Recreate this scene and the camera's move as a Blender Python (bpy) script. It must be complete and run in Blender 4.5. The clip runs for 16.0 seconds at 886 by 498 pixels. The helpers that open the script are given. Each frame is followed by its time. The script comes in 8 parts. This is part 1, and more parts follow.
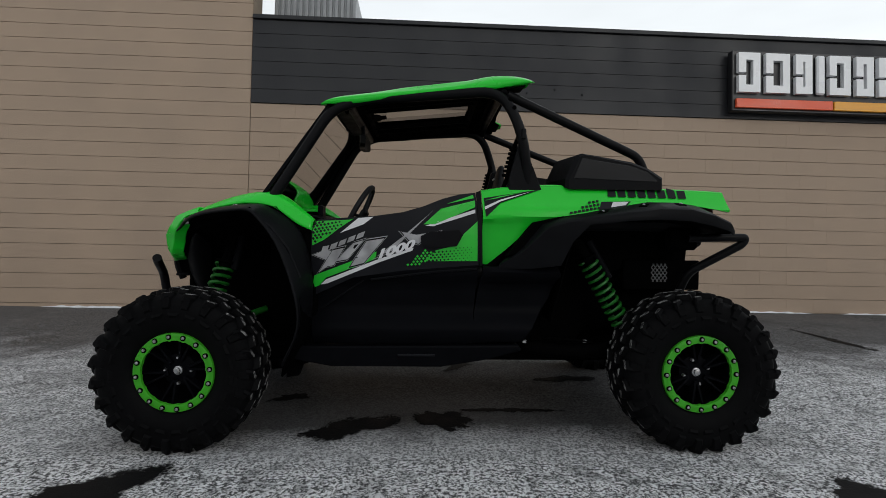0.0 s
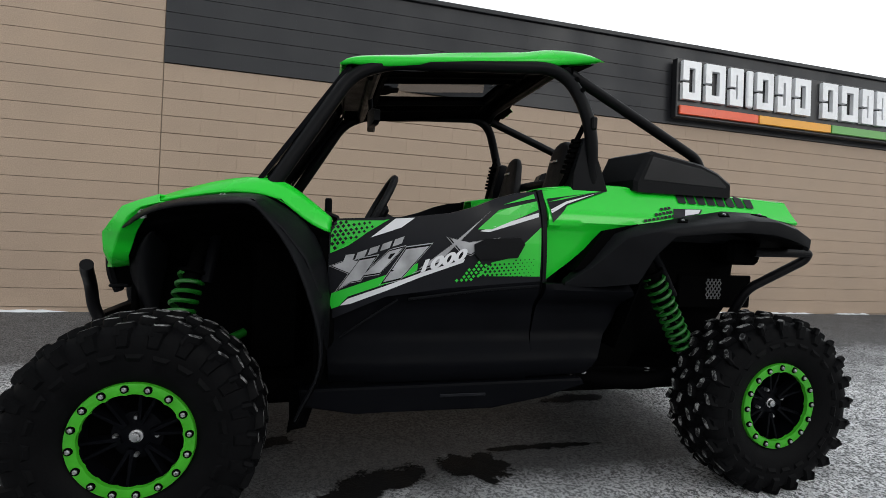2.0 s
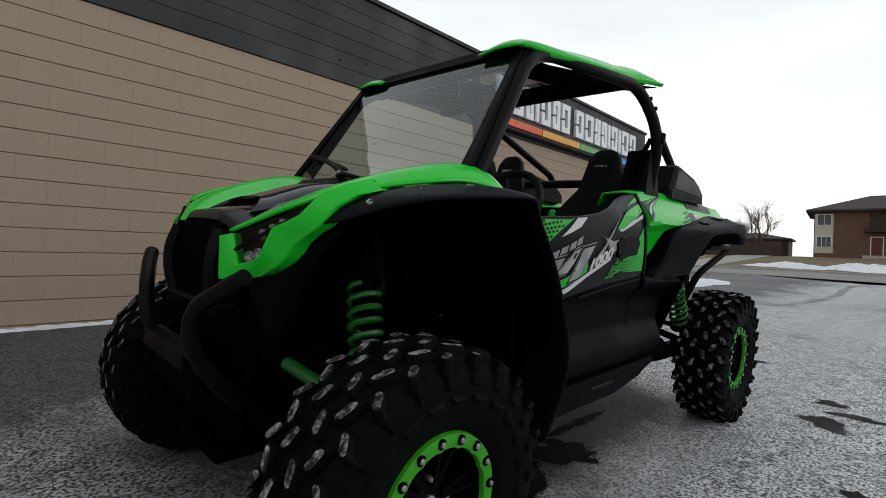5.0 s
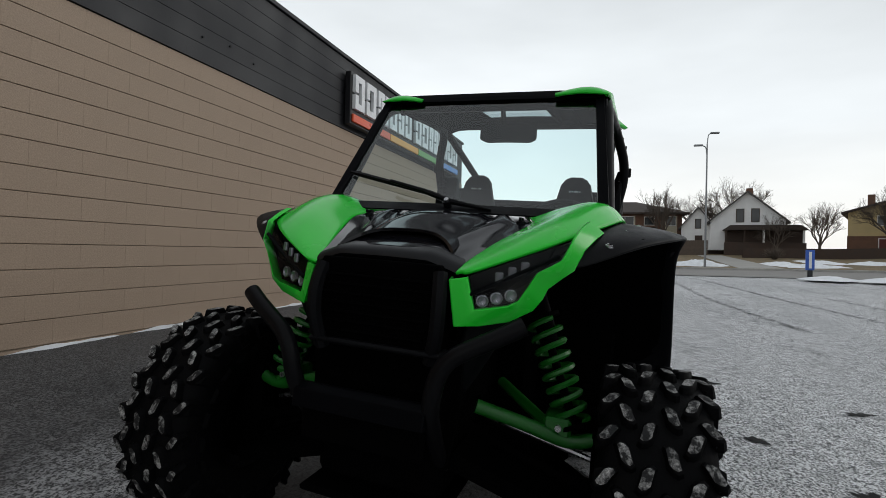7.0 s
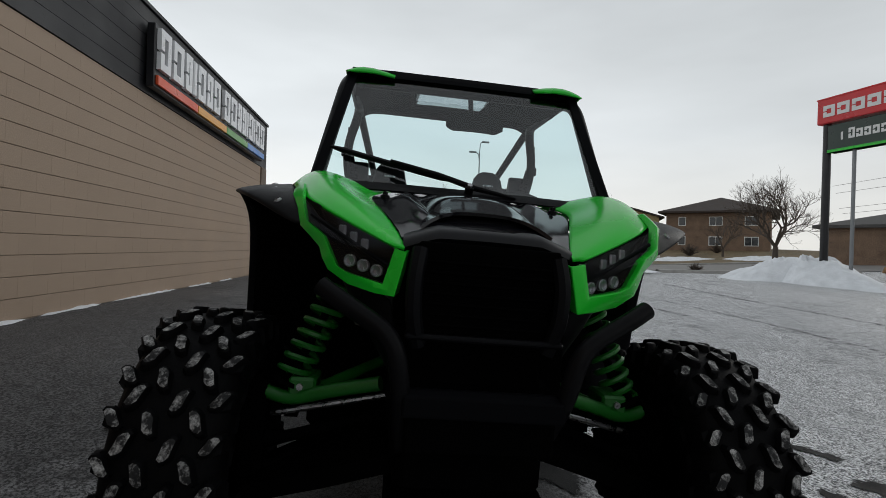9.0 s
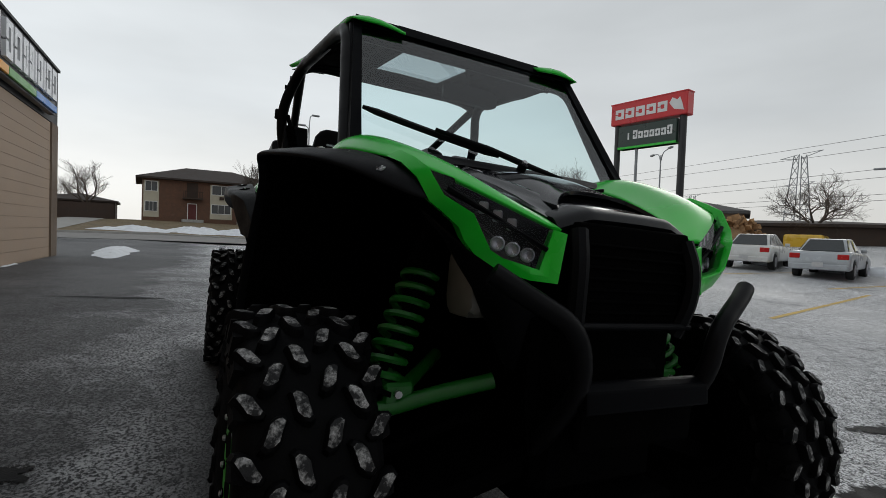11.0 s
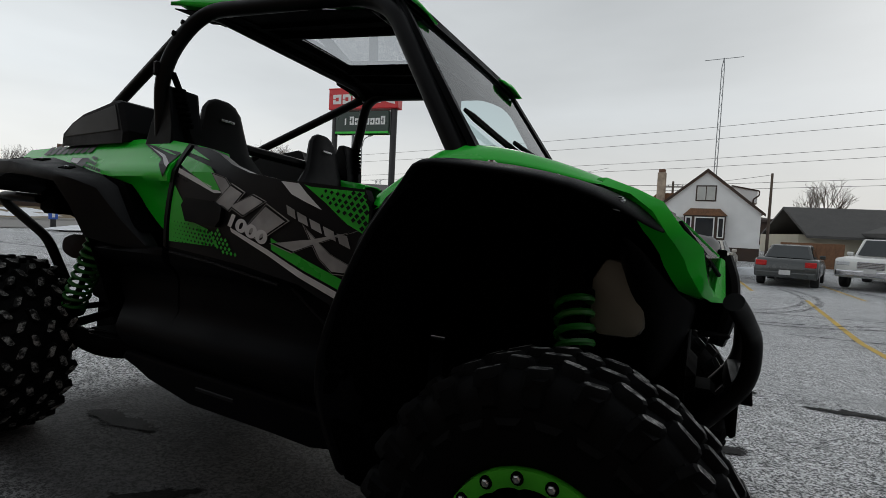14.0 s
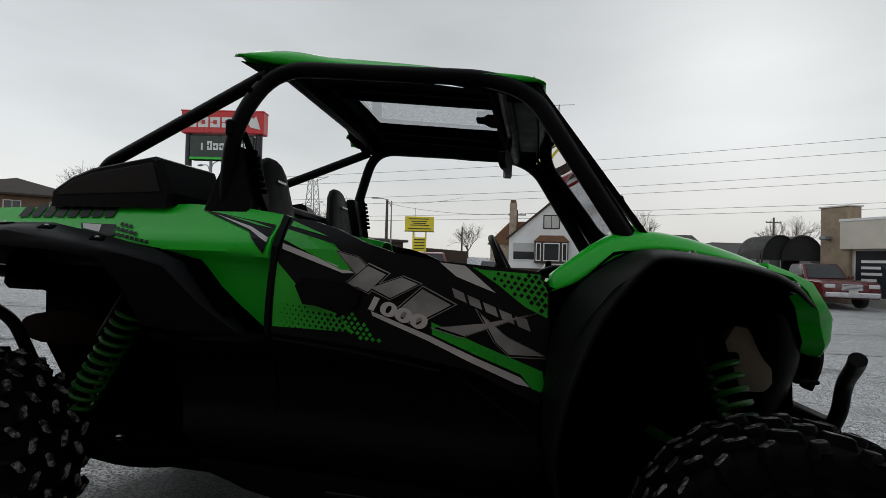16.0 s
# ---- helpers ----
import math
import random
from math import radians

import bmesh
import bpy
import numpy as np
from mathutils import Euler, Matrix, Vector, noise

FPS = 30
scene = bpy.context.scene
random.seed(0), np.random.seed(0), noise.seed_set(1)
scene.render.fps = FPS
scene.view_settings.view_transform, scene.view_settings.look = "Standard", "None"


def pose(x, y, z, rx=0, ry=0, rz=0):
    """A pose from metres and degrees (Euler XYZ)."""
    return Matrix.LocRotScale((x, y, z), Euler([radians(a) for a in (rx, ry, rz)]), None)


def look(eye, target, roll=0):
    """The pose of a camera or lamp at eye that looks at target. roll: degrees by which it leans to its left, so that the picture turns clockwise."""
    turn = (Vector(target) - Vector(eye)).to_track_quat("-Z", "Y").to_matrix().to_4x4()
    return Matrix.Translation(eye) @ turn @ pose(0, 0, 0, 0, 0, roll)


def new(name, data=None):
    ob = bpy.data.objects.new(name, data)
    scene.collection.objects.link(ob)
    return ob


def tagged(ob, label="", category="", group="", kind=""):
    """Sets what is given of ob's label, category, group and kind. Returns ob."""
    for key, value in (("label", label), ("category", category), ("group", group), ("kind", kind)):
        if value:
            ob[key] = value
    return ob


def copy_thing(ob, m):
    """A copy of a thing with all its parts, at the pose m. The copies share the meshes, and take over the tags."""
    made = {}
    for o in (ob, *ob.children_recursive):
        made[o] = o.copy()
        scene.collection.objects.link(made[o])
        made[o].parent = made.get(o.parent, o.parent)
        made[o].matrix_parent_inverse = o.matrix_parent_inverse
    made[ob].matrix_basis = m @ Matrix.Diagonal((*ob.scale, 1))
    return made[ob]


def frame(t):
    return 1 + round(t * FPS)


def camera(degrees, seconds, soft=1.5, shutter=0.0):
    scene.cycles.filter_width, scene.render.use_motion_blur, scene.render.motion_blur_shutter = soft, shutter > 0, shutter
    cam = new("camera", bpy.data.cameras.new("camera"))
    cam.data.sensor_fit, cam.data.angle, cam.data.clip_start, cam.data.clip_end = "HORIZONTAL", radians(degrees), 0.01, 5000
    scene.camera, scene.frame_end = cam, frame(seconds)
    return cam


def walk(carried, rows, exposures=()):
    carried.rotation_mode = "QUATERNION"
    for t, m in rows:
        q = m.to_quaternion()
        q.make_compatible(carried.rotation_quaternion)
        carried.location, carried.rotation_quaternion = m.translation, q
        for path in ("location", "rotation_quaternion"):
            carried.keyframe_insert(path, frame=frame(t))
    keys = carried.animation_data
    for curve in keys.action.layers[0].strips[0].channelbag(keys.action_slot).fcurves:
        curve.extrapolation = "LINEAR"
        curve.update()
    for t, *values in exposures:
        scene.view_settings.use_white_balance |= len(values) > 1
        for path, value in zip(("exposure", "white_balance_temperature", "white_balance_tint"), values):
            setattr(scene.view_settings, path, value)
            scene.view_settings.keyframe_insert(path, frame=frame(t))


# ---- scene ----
cam = camera(84.6, 16.0, soft=0.6)
# the lot under the vehicle slopes a little: LEAN turns the vehicle and the path with it
LEAN = Vector((0.0084, 0.0548, 1.0)).rotation_difference(Vector((0, 0, 1))).to_matrix().to_4x4()
# seconds, place in metres, tilt, lean and heading in degrees
PATH = [
    (0.0, pose(-0.07, -3.146, 1.044, 88.401, -0.667, -1.732)),
    (0.5, pose(-0.132, -2.967, 1.067, 87.966, -1.407, -4.286)),
    (1.0, pose(-0.259, -2.811, 1.085, 87.52, -2.052, -5.8)),
    (1.5, pose(-0.432, -2.659, 1.091, 86.973, -2.358, -7.768)),
    (2.0, pose(-0.679, -2.529, 1.1, 87.485, -2.427, -13.396)),
    (2.5, pose(-0.925, -2.391, 1.108, 87.886, -2.349, -17.755)),
    (3.0, pose(-1.172, -2.249, 1.085, 86.861, -1.65, -22.821)),
    (3.5, pose(-1.405, -2.139, 1.07, 87.241, -3.032, -29.996)),
    (4.0, pose(-1.647, -1.972, 1.076, 87.049, -3.174, -34.131)),
    (4.2, pose(-1.731, -1.907, 1.06, 87.222, -2.966, -36.234)),
    (6.3, pose(-2.58, -1.002, 1.088, 87.443, -4.959, -61.067)),
    (6.5, pose(-2.634, -0.892, 1.096, 87.509, -4.631, -63.965)),
    (7.0, pose(-2.745, -0.618, 1.104, 88.636, -4.023, -69.851)),
    (7.5, pose(-2.789, -0.382, 1.094, 88.585, -4.197, -76.345)),
    (8.0, pose(-2.84, -0.148, 1.081, 88.277, -4.131, -83.899)),
    (8.5, pose(-2.831, 0.058, 1.03, 87.911, -3.658, -90.849)),
    (8.7, pose(-2.805, 0.131, 1.025, 88.774, -4.115, -92.988)),
    (10.8, pose(-2.453, 0.874, 0.954, 89.426, -5.997, -112.43)),
    (11.0, pose(-2.402, 0.94, 0.955, 89.232, -5.135, -116.195)),
    (11.5, pose(-2.288, 1.101, 0.954, 88.97, -4.848, -119.047)),
    (12.0, pose(-2.121, 1.276, 0.962, 89.341, -4.422, -126.507)),
    (12.5, pose(-2, 1.373, 0.963, 89.609, -4.668, -132.646)),
    (13.0, pose(-1.862, 1.499, 0.955, 90.008, -5.19, -140.097)),
    (13.5, pose(-1.71, 1.626, 0.955, 90.231, -5.942, -145.048)),
    (14.0, pose(-1.505, 1.733, 0.972, 89.834, -4.75, -151.481)),
    (14.5, pose(-1.312, 1.803, 0.996, 91.962, -3.859, -156.425)),
    (15.0, pose(-1.106, 1.882, 1.019, 92.125, -4, -159.969)),
    (15.5, pose(-0.882, 1.995, 1.04, 92.652, -3.824, -165.973)),
    (16.0, pose(-0.643, 2.083, 1.073, 94.016, -2.546, -168.649)),
]
EXPOSURES = [(0.0, 0.33), (1.0, 0.58), (2.0, 0.92), (3.2, 0.84), (4.2, 0.50), (6.3, 0.26), (7.2, 0.16), (8.7, 0.0), (10.8, -0.06), (13.0, 0.0), (16.0, 0.04)]
walk(cam, [(t, LEAN @ m) for t, m in PATH], EXPOSURES)

# ---- daylight: an overcast winter sky ----
world = bpy.data.worlds.new("overcast_sky")
scene.world = world
world.use_nodes = True
wn, wl = world.node_tree.nodes, world.node_tree.links
wn.clear()
w_out, w_bg = wn.new("ShaderNodeOutputWorld"), wn.new("ShaderNodeBackground")
w_sky = wn.new("ShaderNodeTexSky")
w_sky.sky_type, w_sky.sun_disc = "NISHITA", False
w_sky.sun_elevation, w_sky.sun_rotation = radians(22), radians(200)
w_sky.air_density, w_sky.dust_density = 1.0, 4.0
w_grey = wn.new("ShaderNodeHueSaturation")
w_grey.inputs["Saturation"].default_value = 0.12
w_co = wn.new("ShaderNodeTexCoord")
w_sep = wn.new("ShaderNodeSeparateXYZ")
w_ramp = wn.new("ShaderNodeValToRGB")
els = w_ramp.color_ramp.elements
els[0].position, els[0].color = 0.0, (7.5, 7.4, 7.0, 1)
els[1].position, els[1].color = 0.75, (4.5, 4.8, 5.05, 1)
e = els.new(0.22)
e.color = (6.4, 6.75, 6.95, 1)
w_map = wn.new("ShaderNodeMapping")
w_map.inputs["Scale"].default_value = (1.2, 1.2, 4.5)
w_noise = wn.new("ShaderNodeTexNoise")
w_noise.inputs["Scale"].default_value, w_noise.inputs["Detail"].default_value = 1.6, 4
w_cl = wn.new("ShaderNodeMapRange")
w_cl.inputs["From Min"].default_value, w_cl.inputs["From Max"].default_value = 0.3, 0.7
w_cl.inputs["To Min"].default_value, w_cl.inputs["To Max"].default_value = 0.9, 1.08
w_mul = wn.new("ShaderNodeMix")
w_mul.data_type, w_mul.blend_type = "RGBA", "MULTIPLY"
w_mul.inputs["Factor"].default_value = 1.0
w_mix = wn.new("ShaderNodeMix")
w_mix.data_type = "RGBA"
w_mix.inputs["Factor"].default_value = 0.96
wl.new(w_sky.outputs[0], w_grey.inputs["Color"])
wl.new(w_co.outputs["Generated"], w_sep.inputs[0])
wl.new(w_sep.outputs["Z"], w_ramp.inputs["Fac"])
wl.new(w_co.outputs["Generated"], w_map.inputs["Vector"])
wl.new(w_map.outputs[0], w_noise.inputs["Vector"])
wl.new(w_noise.outputs["Fac"], w_cl.inputs["Value"])
wl.new(w_ramp.outputs["Color"], w_mul.inputs["A"])
wl.new(w_cl.outputs["Result"], w_mul.inputs["B"])
# the cloud is thinner, and so brighter, towards the far side of the lot
w_dot = wn.new("ShaderNodeVectorMath")
w_dot.operation = "DOT_PRODUCT"
w_dot.inputs[1].default_value = (0.58, 0.62, 0.0)
w_gain = wn.new("ShaderNodeMapRange")
w_gain.inputs["From Min"].default_value, w_gain.inputs["From Max"].default_value = -0.8, 0.8
w_gain.inputs["To Min"].default_value, w_gain.inputs["To Max"].default_value = 0.74, 1.26
w_side = wn.new("ShaderNodeMix")
w_side.data_type, w_side.blend_type = "RGBA", "MULTIPLY"
w_side.inputs["Factor"].default_value = 1.0
wl.new(w_co.outputs["Generated"], w_dot.inputs[0])
wl.new(w_dot.outputs["Value"], w_gain.inputs["Value"])
wl.new(w_mul.outputs["Result"], w_side.inputs["A"])
wl.new(w_gain.outputs["Result"], w_side.inputs["B"])
wl.new(w_grey.outputs["Color"], w_mix.inputs["A"])
wl.new(w_side.outputs["Result"], w_mix.inputs["B"])
wl.new(w_mix.outputs["Result"], w_bg.inputs["Color"])
w_bg.inputs["Strength"].default_value = 0.11
wl.new(w_bg.outputs[0], w_out.inputs["Surface"])

sun = new("sun", bpy.data.lights.new("sun", "SUN"))
sun.data.energy, sun.data.angle, sun.data.color = 0.35, radians(25), (1, 0.97, 0.92)
sun.matrix_world = look((20, -34, 16), (0, 0, 0))

# ---- materials ----
def material(name, color, rough=0.5, metal=0.0, vary=0.15, scale=8.0, fine=0.0, fine_scale=300.0, bump=0.0, bump_scale=200.0, second=None, cover=0.45, coat=0.0, island=0.0, rough_vary=0.1, spec=0.5):
    """A procedural surface: base colour with broad and fine variation, an optional second colour in patches, bump and coat."""
    m = bpy.data.materials.new(name)
    m.use_nodes = True
    n, l = m.node_tree.nodes, m.node_tree.links
    b = n["Principled BSDF"]
    b.inputs["Roughness"].default_value, b.inputs["Metallic"].default_value = rough, metal
    b.inputs["Specular IOR Level"].default_value = spec
    if coat:
        b.inputs["Coat Weight"].default_value, b.inputs["Coat Roughness"].default_value = coat, 0.05
    co = n.new("ShaderNodeTexCoord")
    big = n.new("ShaderNodeTexNoise")
    big.inputs["Scale"].default_value, big.inputs["Detail"].default_value = scale, 5
    l.new(co.outputs["Object"], big.inputs["Vector"])
    ramp = n.new("ShaderNodeMapRange")
    ramp.inputs["From Min"].default_value, ramp.inputs["From Max"].default_value = 0.3, 0.7
    ramp.inputs["To Min"].default_value, ramp.inputs["To Max"].default_value = 1 - vary, 1 + vary
    l.new(big.outputs["Fac"], ramp.inputs["Value"])
    mul = n.new("ShaderNodeMix")
    mul.data_type, mul.blend_type = "RGBA", "MULTIPLY"
    mul.inputs["Factor"].default_value = 1
    mul.inputs["A"].default_value = (*color, 1)
    l.new(ramp.outputs["Result"], mul.inputs["B"])
    out = mul.outputs["Result"]
    if second:
        mask = n.new("ShaderNodeTexNoise")
        mask.inputs["Scale"].default_value, mask.inputs["Detail"].default_value = scale * 0.6, 8
        mask.inputs["Roughness"].default_value = 0.65
        l.new(co.outputs["Object"], mask.inputs["Vector"])
        edge = n.new("ShaderNodeMapRange")
        edge.inputs["From Min"].default_value, edge.inputs["From Max"].default_value = 1 - cover - 0.06, 1 - cover + 0.12
        l.new(mask.outputs["Fac"], edge.inputs["Value"])
        mix = n.new("ShaderNodeMix")
        mix.data_type = "RGBA"
        mix.inputs["B"].default_value = (*second, 1)
        l.new(edge.outputs["Result"], mix.inputs["Factor"])
        l.new(out, mix.inputs["A"])
        out = mix.outputs["Result"]
    if fine:
        small = n.new("ShaderNodeTexNoise")
        small.inputs["Scale"].default_value, small.inputs["Detail"].default_value = fine_scale, 3
        l.new(co.outputs["Object"], small.inputs["Vector"])
        fr = n.new("ShaderNodeMapRange")
        fr.inputs["From Min"].default_value, fr.inputs["From Max"].default_value = 0.3, 0.7
        fr.inputs["To Min"].default_value, fr.inputs["To Max"].default_value = 1 - fine, 1 + fine
        l.new(small.outputs["Fac"], fr.inputs["Value"])
        mf = n.new("ShaderNodeMix")
        mf.data_type, mf.blend_type = "RGBA", "MULTIPLY"
        mf.inputs["Factor"].default_value = 1
        l.new(out, mf.inputs["A"])
        l.new(fr.outputs["Result"], mf.inputs["B"])
        out = mf.outputs["Result"]
    if island:
        info = n.new("ShaderNodeObjectInfo")
        ir = n.new("ShaderNodeMapRange")
        ir.inputs["To Min"].default_value, ir.inputs["To Max"].default_value = 1 - island, 1 + island
        l.new(info.outputs["Random"], ir.inputs["Value"])
        mi = n.new("ShaderNodeMix")
        mi.data_type, mi.blend_type = "RGBA", "MULTIPLY"
        mi.inputs["Factor"].default_value = 1
        l.new(out, mi.inputs["A"])
        l.new(ir.outputs["Result"], mi.inputs["B"])
        out = mi.outputs["Result"]
    l.new(out, b.inputs["Base Color"])
    rr = n.new("ShaderNodeMapRange")
    rr.inputs["From Min"].default_value, rr.inputs["From Max"].default_value = 0.3, 0.7
    rr.inputs["To Min"].default_value, rr.inputs["To Max"].default_value = max(0.02, rough - rough_vary), min(1, rough + rough_vary)
    l.new(big.outputs["Fac"], rr.inputs["Value"])
    l.new(rr.outputs["Result"], b.inputs["Roughness"])
    if bump:
        bn = n.new("ShaderNodeTexNoise")
        bn.inputs["Scale"].default_value, bn.inputs["Detail"].default_value = bump_scale, 4
        l.new(co.outputs["Object"], bn.inputs["Vector"])
        bp = n.new("ShaderNodeBump")
        bp.inputs["Strength"].default_value, bp.inputs["Distance"].default_value = 1.0, bump
        l.new(bn.outputs["Fac"], bp.inputs["Height"])
        l.new(bp.outputs["Normal"], b.inputs["Normal"])
    return m


def glass(name, color, rough=0.0, ior=1.5, gloss=1.0):
    """A thin pane: mostly clear, with true mirror gloss."""
    m = bpy.data.materials.new(name)
    m.use_nodes = True
    n, l = m.node_tree.nodes, m.node_tree.links
    n.clear()
    out, mix = n.new("ShaderNodeOutputMaterial"), n.new("ShaderNodeMixShader")
    tr, gl, fr = n.new("ShaderNodeBsdfTransparent"), n.new("ShaderNodeBsdfGlossy"), n.new("ShaderNodeFresnel")
    tr.inputs["Color"].default_value = (*color, 1)
    gl.inputs["Roughness"].default_value = rough
    fr.inputs["IOR"].default_value = ior
    cut = n.new("ShaderNodeMath")
    cut.operation = "MULTIPLY"
    cut.inputs[1].default_value = gloss
    l.new(fr.outputs[0], cut.inputs[0])
    l.new(cut.outputs[0], mix.inputs["Fac"])
    l.new(tr.outputs[0], mix.inputs[1])
    l.new(gl.outputs[0], mix.inputs[2])
    l.new(mix.outputs[0], out.inputs["Surface"])
    return m


GREEN = material("lime_green_paint", (0.012, 0.56, 0.028), 0.26, vary=0.05, scale=3, coat=0.12, rough_vary=0.05, spec=0.3)
RING = material("green_anodised_ring", (0.042, 0.34, 0.016), 0.4, vary=0.12, scale=12, spec=0.3)
# darker than the body paint: wheel-well shade is taken into this green
GREEN_PART = material("shaded_green_coat", (0.005, 0.112, 0.008), 0.45, vary=0.1, scale=20)
GREEN_FILM = material("green_graphic_film", (0.014, 0.46, 0.026), 0.32, vary=0.05, scale=5)
BLACK = material("black_moulded_plastic", (0.0034, 0.0036, 0.0046), 0.48, vary=0.2, scale=12, fine=0.1, bump=0.0004, bump_scale=500, spec=0.09)
SATIN = material("satin_black_panel", (0.0022, 0.0024, 0.0034), 0.42, vary=0.15, scale=6, bump=0.0003, bump_scale=600, spec=0.035)
GLOSSB = material("gloss_black_panel", (0.006, 0.006, 0.008), 0.1, vary=0.15, scale=5, rough_vary=0.03, spec=0.34)
BROW = material("satin_nose_moulding", (0.006, 0.0062, 0.0076), 0.36, vary=0.15, scale=6, spec=0.24)
CHARCOAL = material("charcoal_graphic_film", (0.0078, 0.0082, 0.0105), 0.36, vary=0.12, scale=5, spec=0.13)
TUBE = material("black_powder_coated_tube", (0.004, 0.004, 0.0048), 0.42, vary=0.2, scale=15, spec=0.09)
# near-black base: the deep shade of wells and underbody is in the colour
DARK = material("shaded_chassis_black", (0.0010, 0.0010, 0.0011), 0.75, vary=0.3, scale=10, spec=0.018)
RUBBER = material("tyre_rubber", (0.0026, 0.0026, 0.003), 0.62, vary=0.25, scale=14, fine=0.2, fine_scale=150, bump=0.001, bump_scale=120, spec=0.055)
TREAD = material("worn_tyre_tread", (0.0096, 0.0096, 0.0104), 0.7, vary=0.2, scale=70, second=(0.36, 0.356, 0.35), cover=0.48, fine=0.5, fine_scale=260, bump=0.001, bump_scale=150, spec=0.3)
SILVER = material("silver_graphic_film", (0.30, 0.30, 0.31), 0.35, vary=0.45, scale=9, rough_vary=0.05)
WHITE_FILM = material("white_graphic_film", (0.62, 0.62, 0.64), 0.4, vary=0.05, scale=5)
STEEL = material("zinc_plated_steel", (0.42, 0.42, 0.43), 0.3, metal=0.9, vary=0.2, scale=40)
MESH_STEEL = material("dull_mesh_steel", (0.16, 0.16, 0.165), 0.5, metal=0.5, vary=0.2, scale=40)
SEAT = material("black_seat_vinyl", (0.006, 0.006, 0.007), 0.55, vary=0.2, scale=20, bump=0.0006, bump_scale=300, spec=0.15)
TANK = material("translucent_white_plastic", (0.16, 0.16, 0.145), 0.5, vary=0.1, scale=8)
LENS = glass("smoked_lamp_lens", (0.66, 0.66, 0.69), 0.0, 1.4, 0.6)
LED = material("led_reflector", (0.6, 0.6, 0.63), 0.2, metal=0.6, vary=0.2, scale=60)
RUSTY = material("rusted_silencer_steel", (0.013, 0.005, 0.003), 0.8, vary=0.35, scale=14, second=(0.006, 0.003, 0.002), cover=0.4, spec=0.06)
RED_LENS = material("dark_red_lens", (0.035, 0.003, 0.002), 0.4, vary=0.15, scale=20, spec=0.15)
WINDSCREEN = glass("windscreen_glass", (0.75, 0.92, 0.93), 0.0, 1.8, 1.0)
SKYLIGHT = glass("tinted_roof_window", (0.66, 0.68, 0.70), 0.0, 1.5, 0.35)

# ---- mesh tools ----
def part(name, bm, mat, parent=None, label="", smooth=False):
    """Links a bmesh as one mesh object under a thing or a part."""
    bmesh.ops.recalc_face_normals(bm, faces=bm.faces)
    me = bpy.data.meshes.new(name)
    bm.to_mesh(me)
    bm.free()
    me.materials.append(mat)
    if smooth:
        me.shade_smooth()
        me.set_sharp_from_angle(angle=radians(38))
    ob = new(name, me)
    if parent is not None:
        ob.parent = parent
    if label:
        tagged(ob, label)
    return ob


def thing(name, label, category, m=None, group="", kind=""):
    ob = new(name)
    ob.empty_display_size = 0.2
    if m is not None:
        ob.matrix_world = m
    return tagged(ob, label, category, group, kind)


def add_box(bm, a, b, bevel=0.0, m=None, seg=1):
    """A box between two corners, with rounded edges, turned by m."""
    r = bmesh.ops.create_cube(bm, size=1)
    vs = r["verts"]
    for v in vs:
        v.co = Vector([(a[i] + b[i]) / 2 + v.co[i] * (b[i] - a[i]) for i in range(3)])
    if bevel:
        es = list({e for v in vs for e in v.link_edges})
        r = bmesh.ops.bevel(bm, geom=es, offset=bevel, segments=seg, affect="EDGES", profile=0.6)
        vs = list({v for f in r["faces"] for v in f.verts} | {v for v in vs if v.is_valid})
    if m is not None:
        bmesh.ops.transform(bm, matrix=m, verts=vs)
    return vs


def boxed(a, b, bevel=0.0, m=None, seg=1):
    bm = bmesh.new()
    add_box(bm, a, b, bevel, m, seg)
    return bm


def add_tube(bm, pts, r, seg=10, radii=None, cap=True):
    """A round bar along a line of points."""
    pts = [Vector(p) for p in pts]
    rings, side = [], None
    for i, p in enumerate(pts):
        d = (pts[min(i + 1, len(pts) - 1)] - pts[max(i - 1, 0)]).normalized()
        if side is None:
            side = d.orthogonal().normalized()
        side = (side - d * side.dot(d)).normalized()
        up = d.cross(side)
        q = radii[i] if radii else r
        rings.append([bm.verts.new(p + q * (side * math.cos(2 * math.pi * k / seg) + up * math.sin(2 * math.pi * k / seg))) for k in range(seg)])
    for a, b in zip(rings, rings[1:]):
        for k in range(seg):
            bm.faces.new((a[k], a[(k + 1) % seg], b[(k + 1) % seg], b[k]))
    if cap:
        bm.faces.new(rings[0][::-1])
        bm.faces.new(rings[-1])
    return bm


def tubed(pts, r, seg=10, radii=None):
    return add_tube(bmesh.new(), pts, r, seg, radii)


def bent(pts, radius=0.08, steps=5):
    """Rounds the corners of a line of points."""
    pts = [Vector(p) for p in pts]
    out = [pts[0]]
    for a, b, c in zip(pts, pts[1:], pts[2:]):
        k = min(radius, (a - b).length * 0.48, (c - b).length * 0.48)
        p, q = b + (a - b).normalized() * k, b + (c - b).normalized() * k
        for i in range(steps + 1):
            t = i / steps
            out.append(p * (1 - t) ** 2 + b * 2 * t * (1 - t) + q * t * t)
    return out + [pts[-1]]


def loft(rows, thick=0.0, close=False):
    """A skin through rows of points, with thickness along its own normals."""
    bm = bmesh.new()
    grid = [[bm.verts.new(p) for p in r] for r in rows]
    for a, b in zip(grid, grid[1:]):
        n = len(a)
        for k in range(n if close else n - 1):
            bm.faces.new((a[k], a[(k + 1) % n], b[(k + 1) % n], b[k]))
    if thick:
        bm.normal_update()
        bmesh.ops.solidify(bm, geom=bm.faces[:], thickness=thick)
    return bm


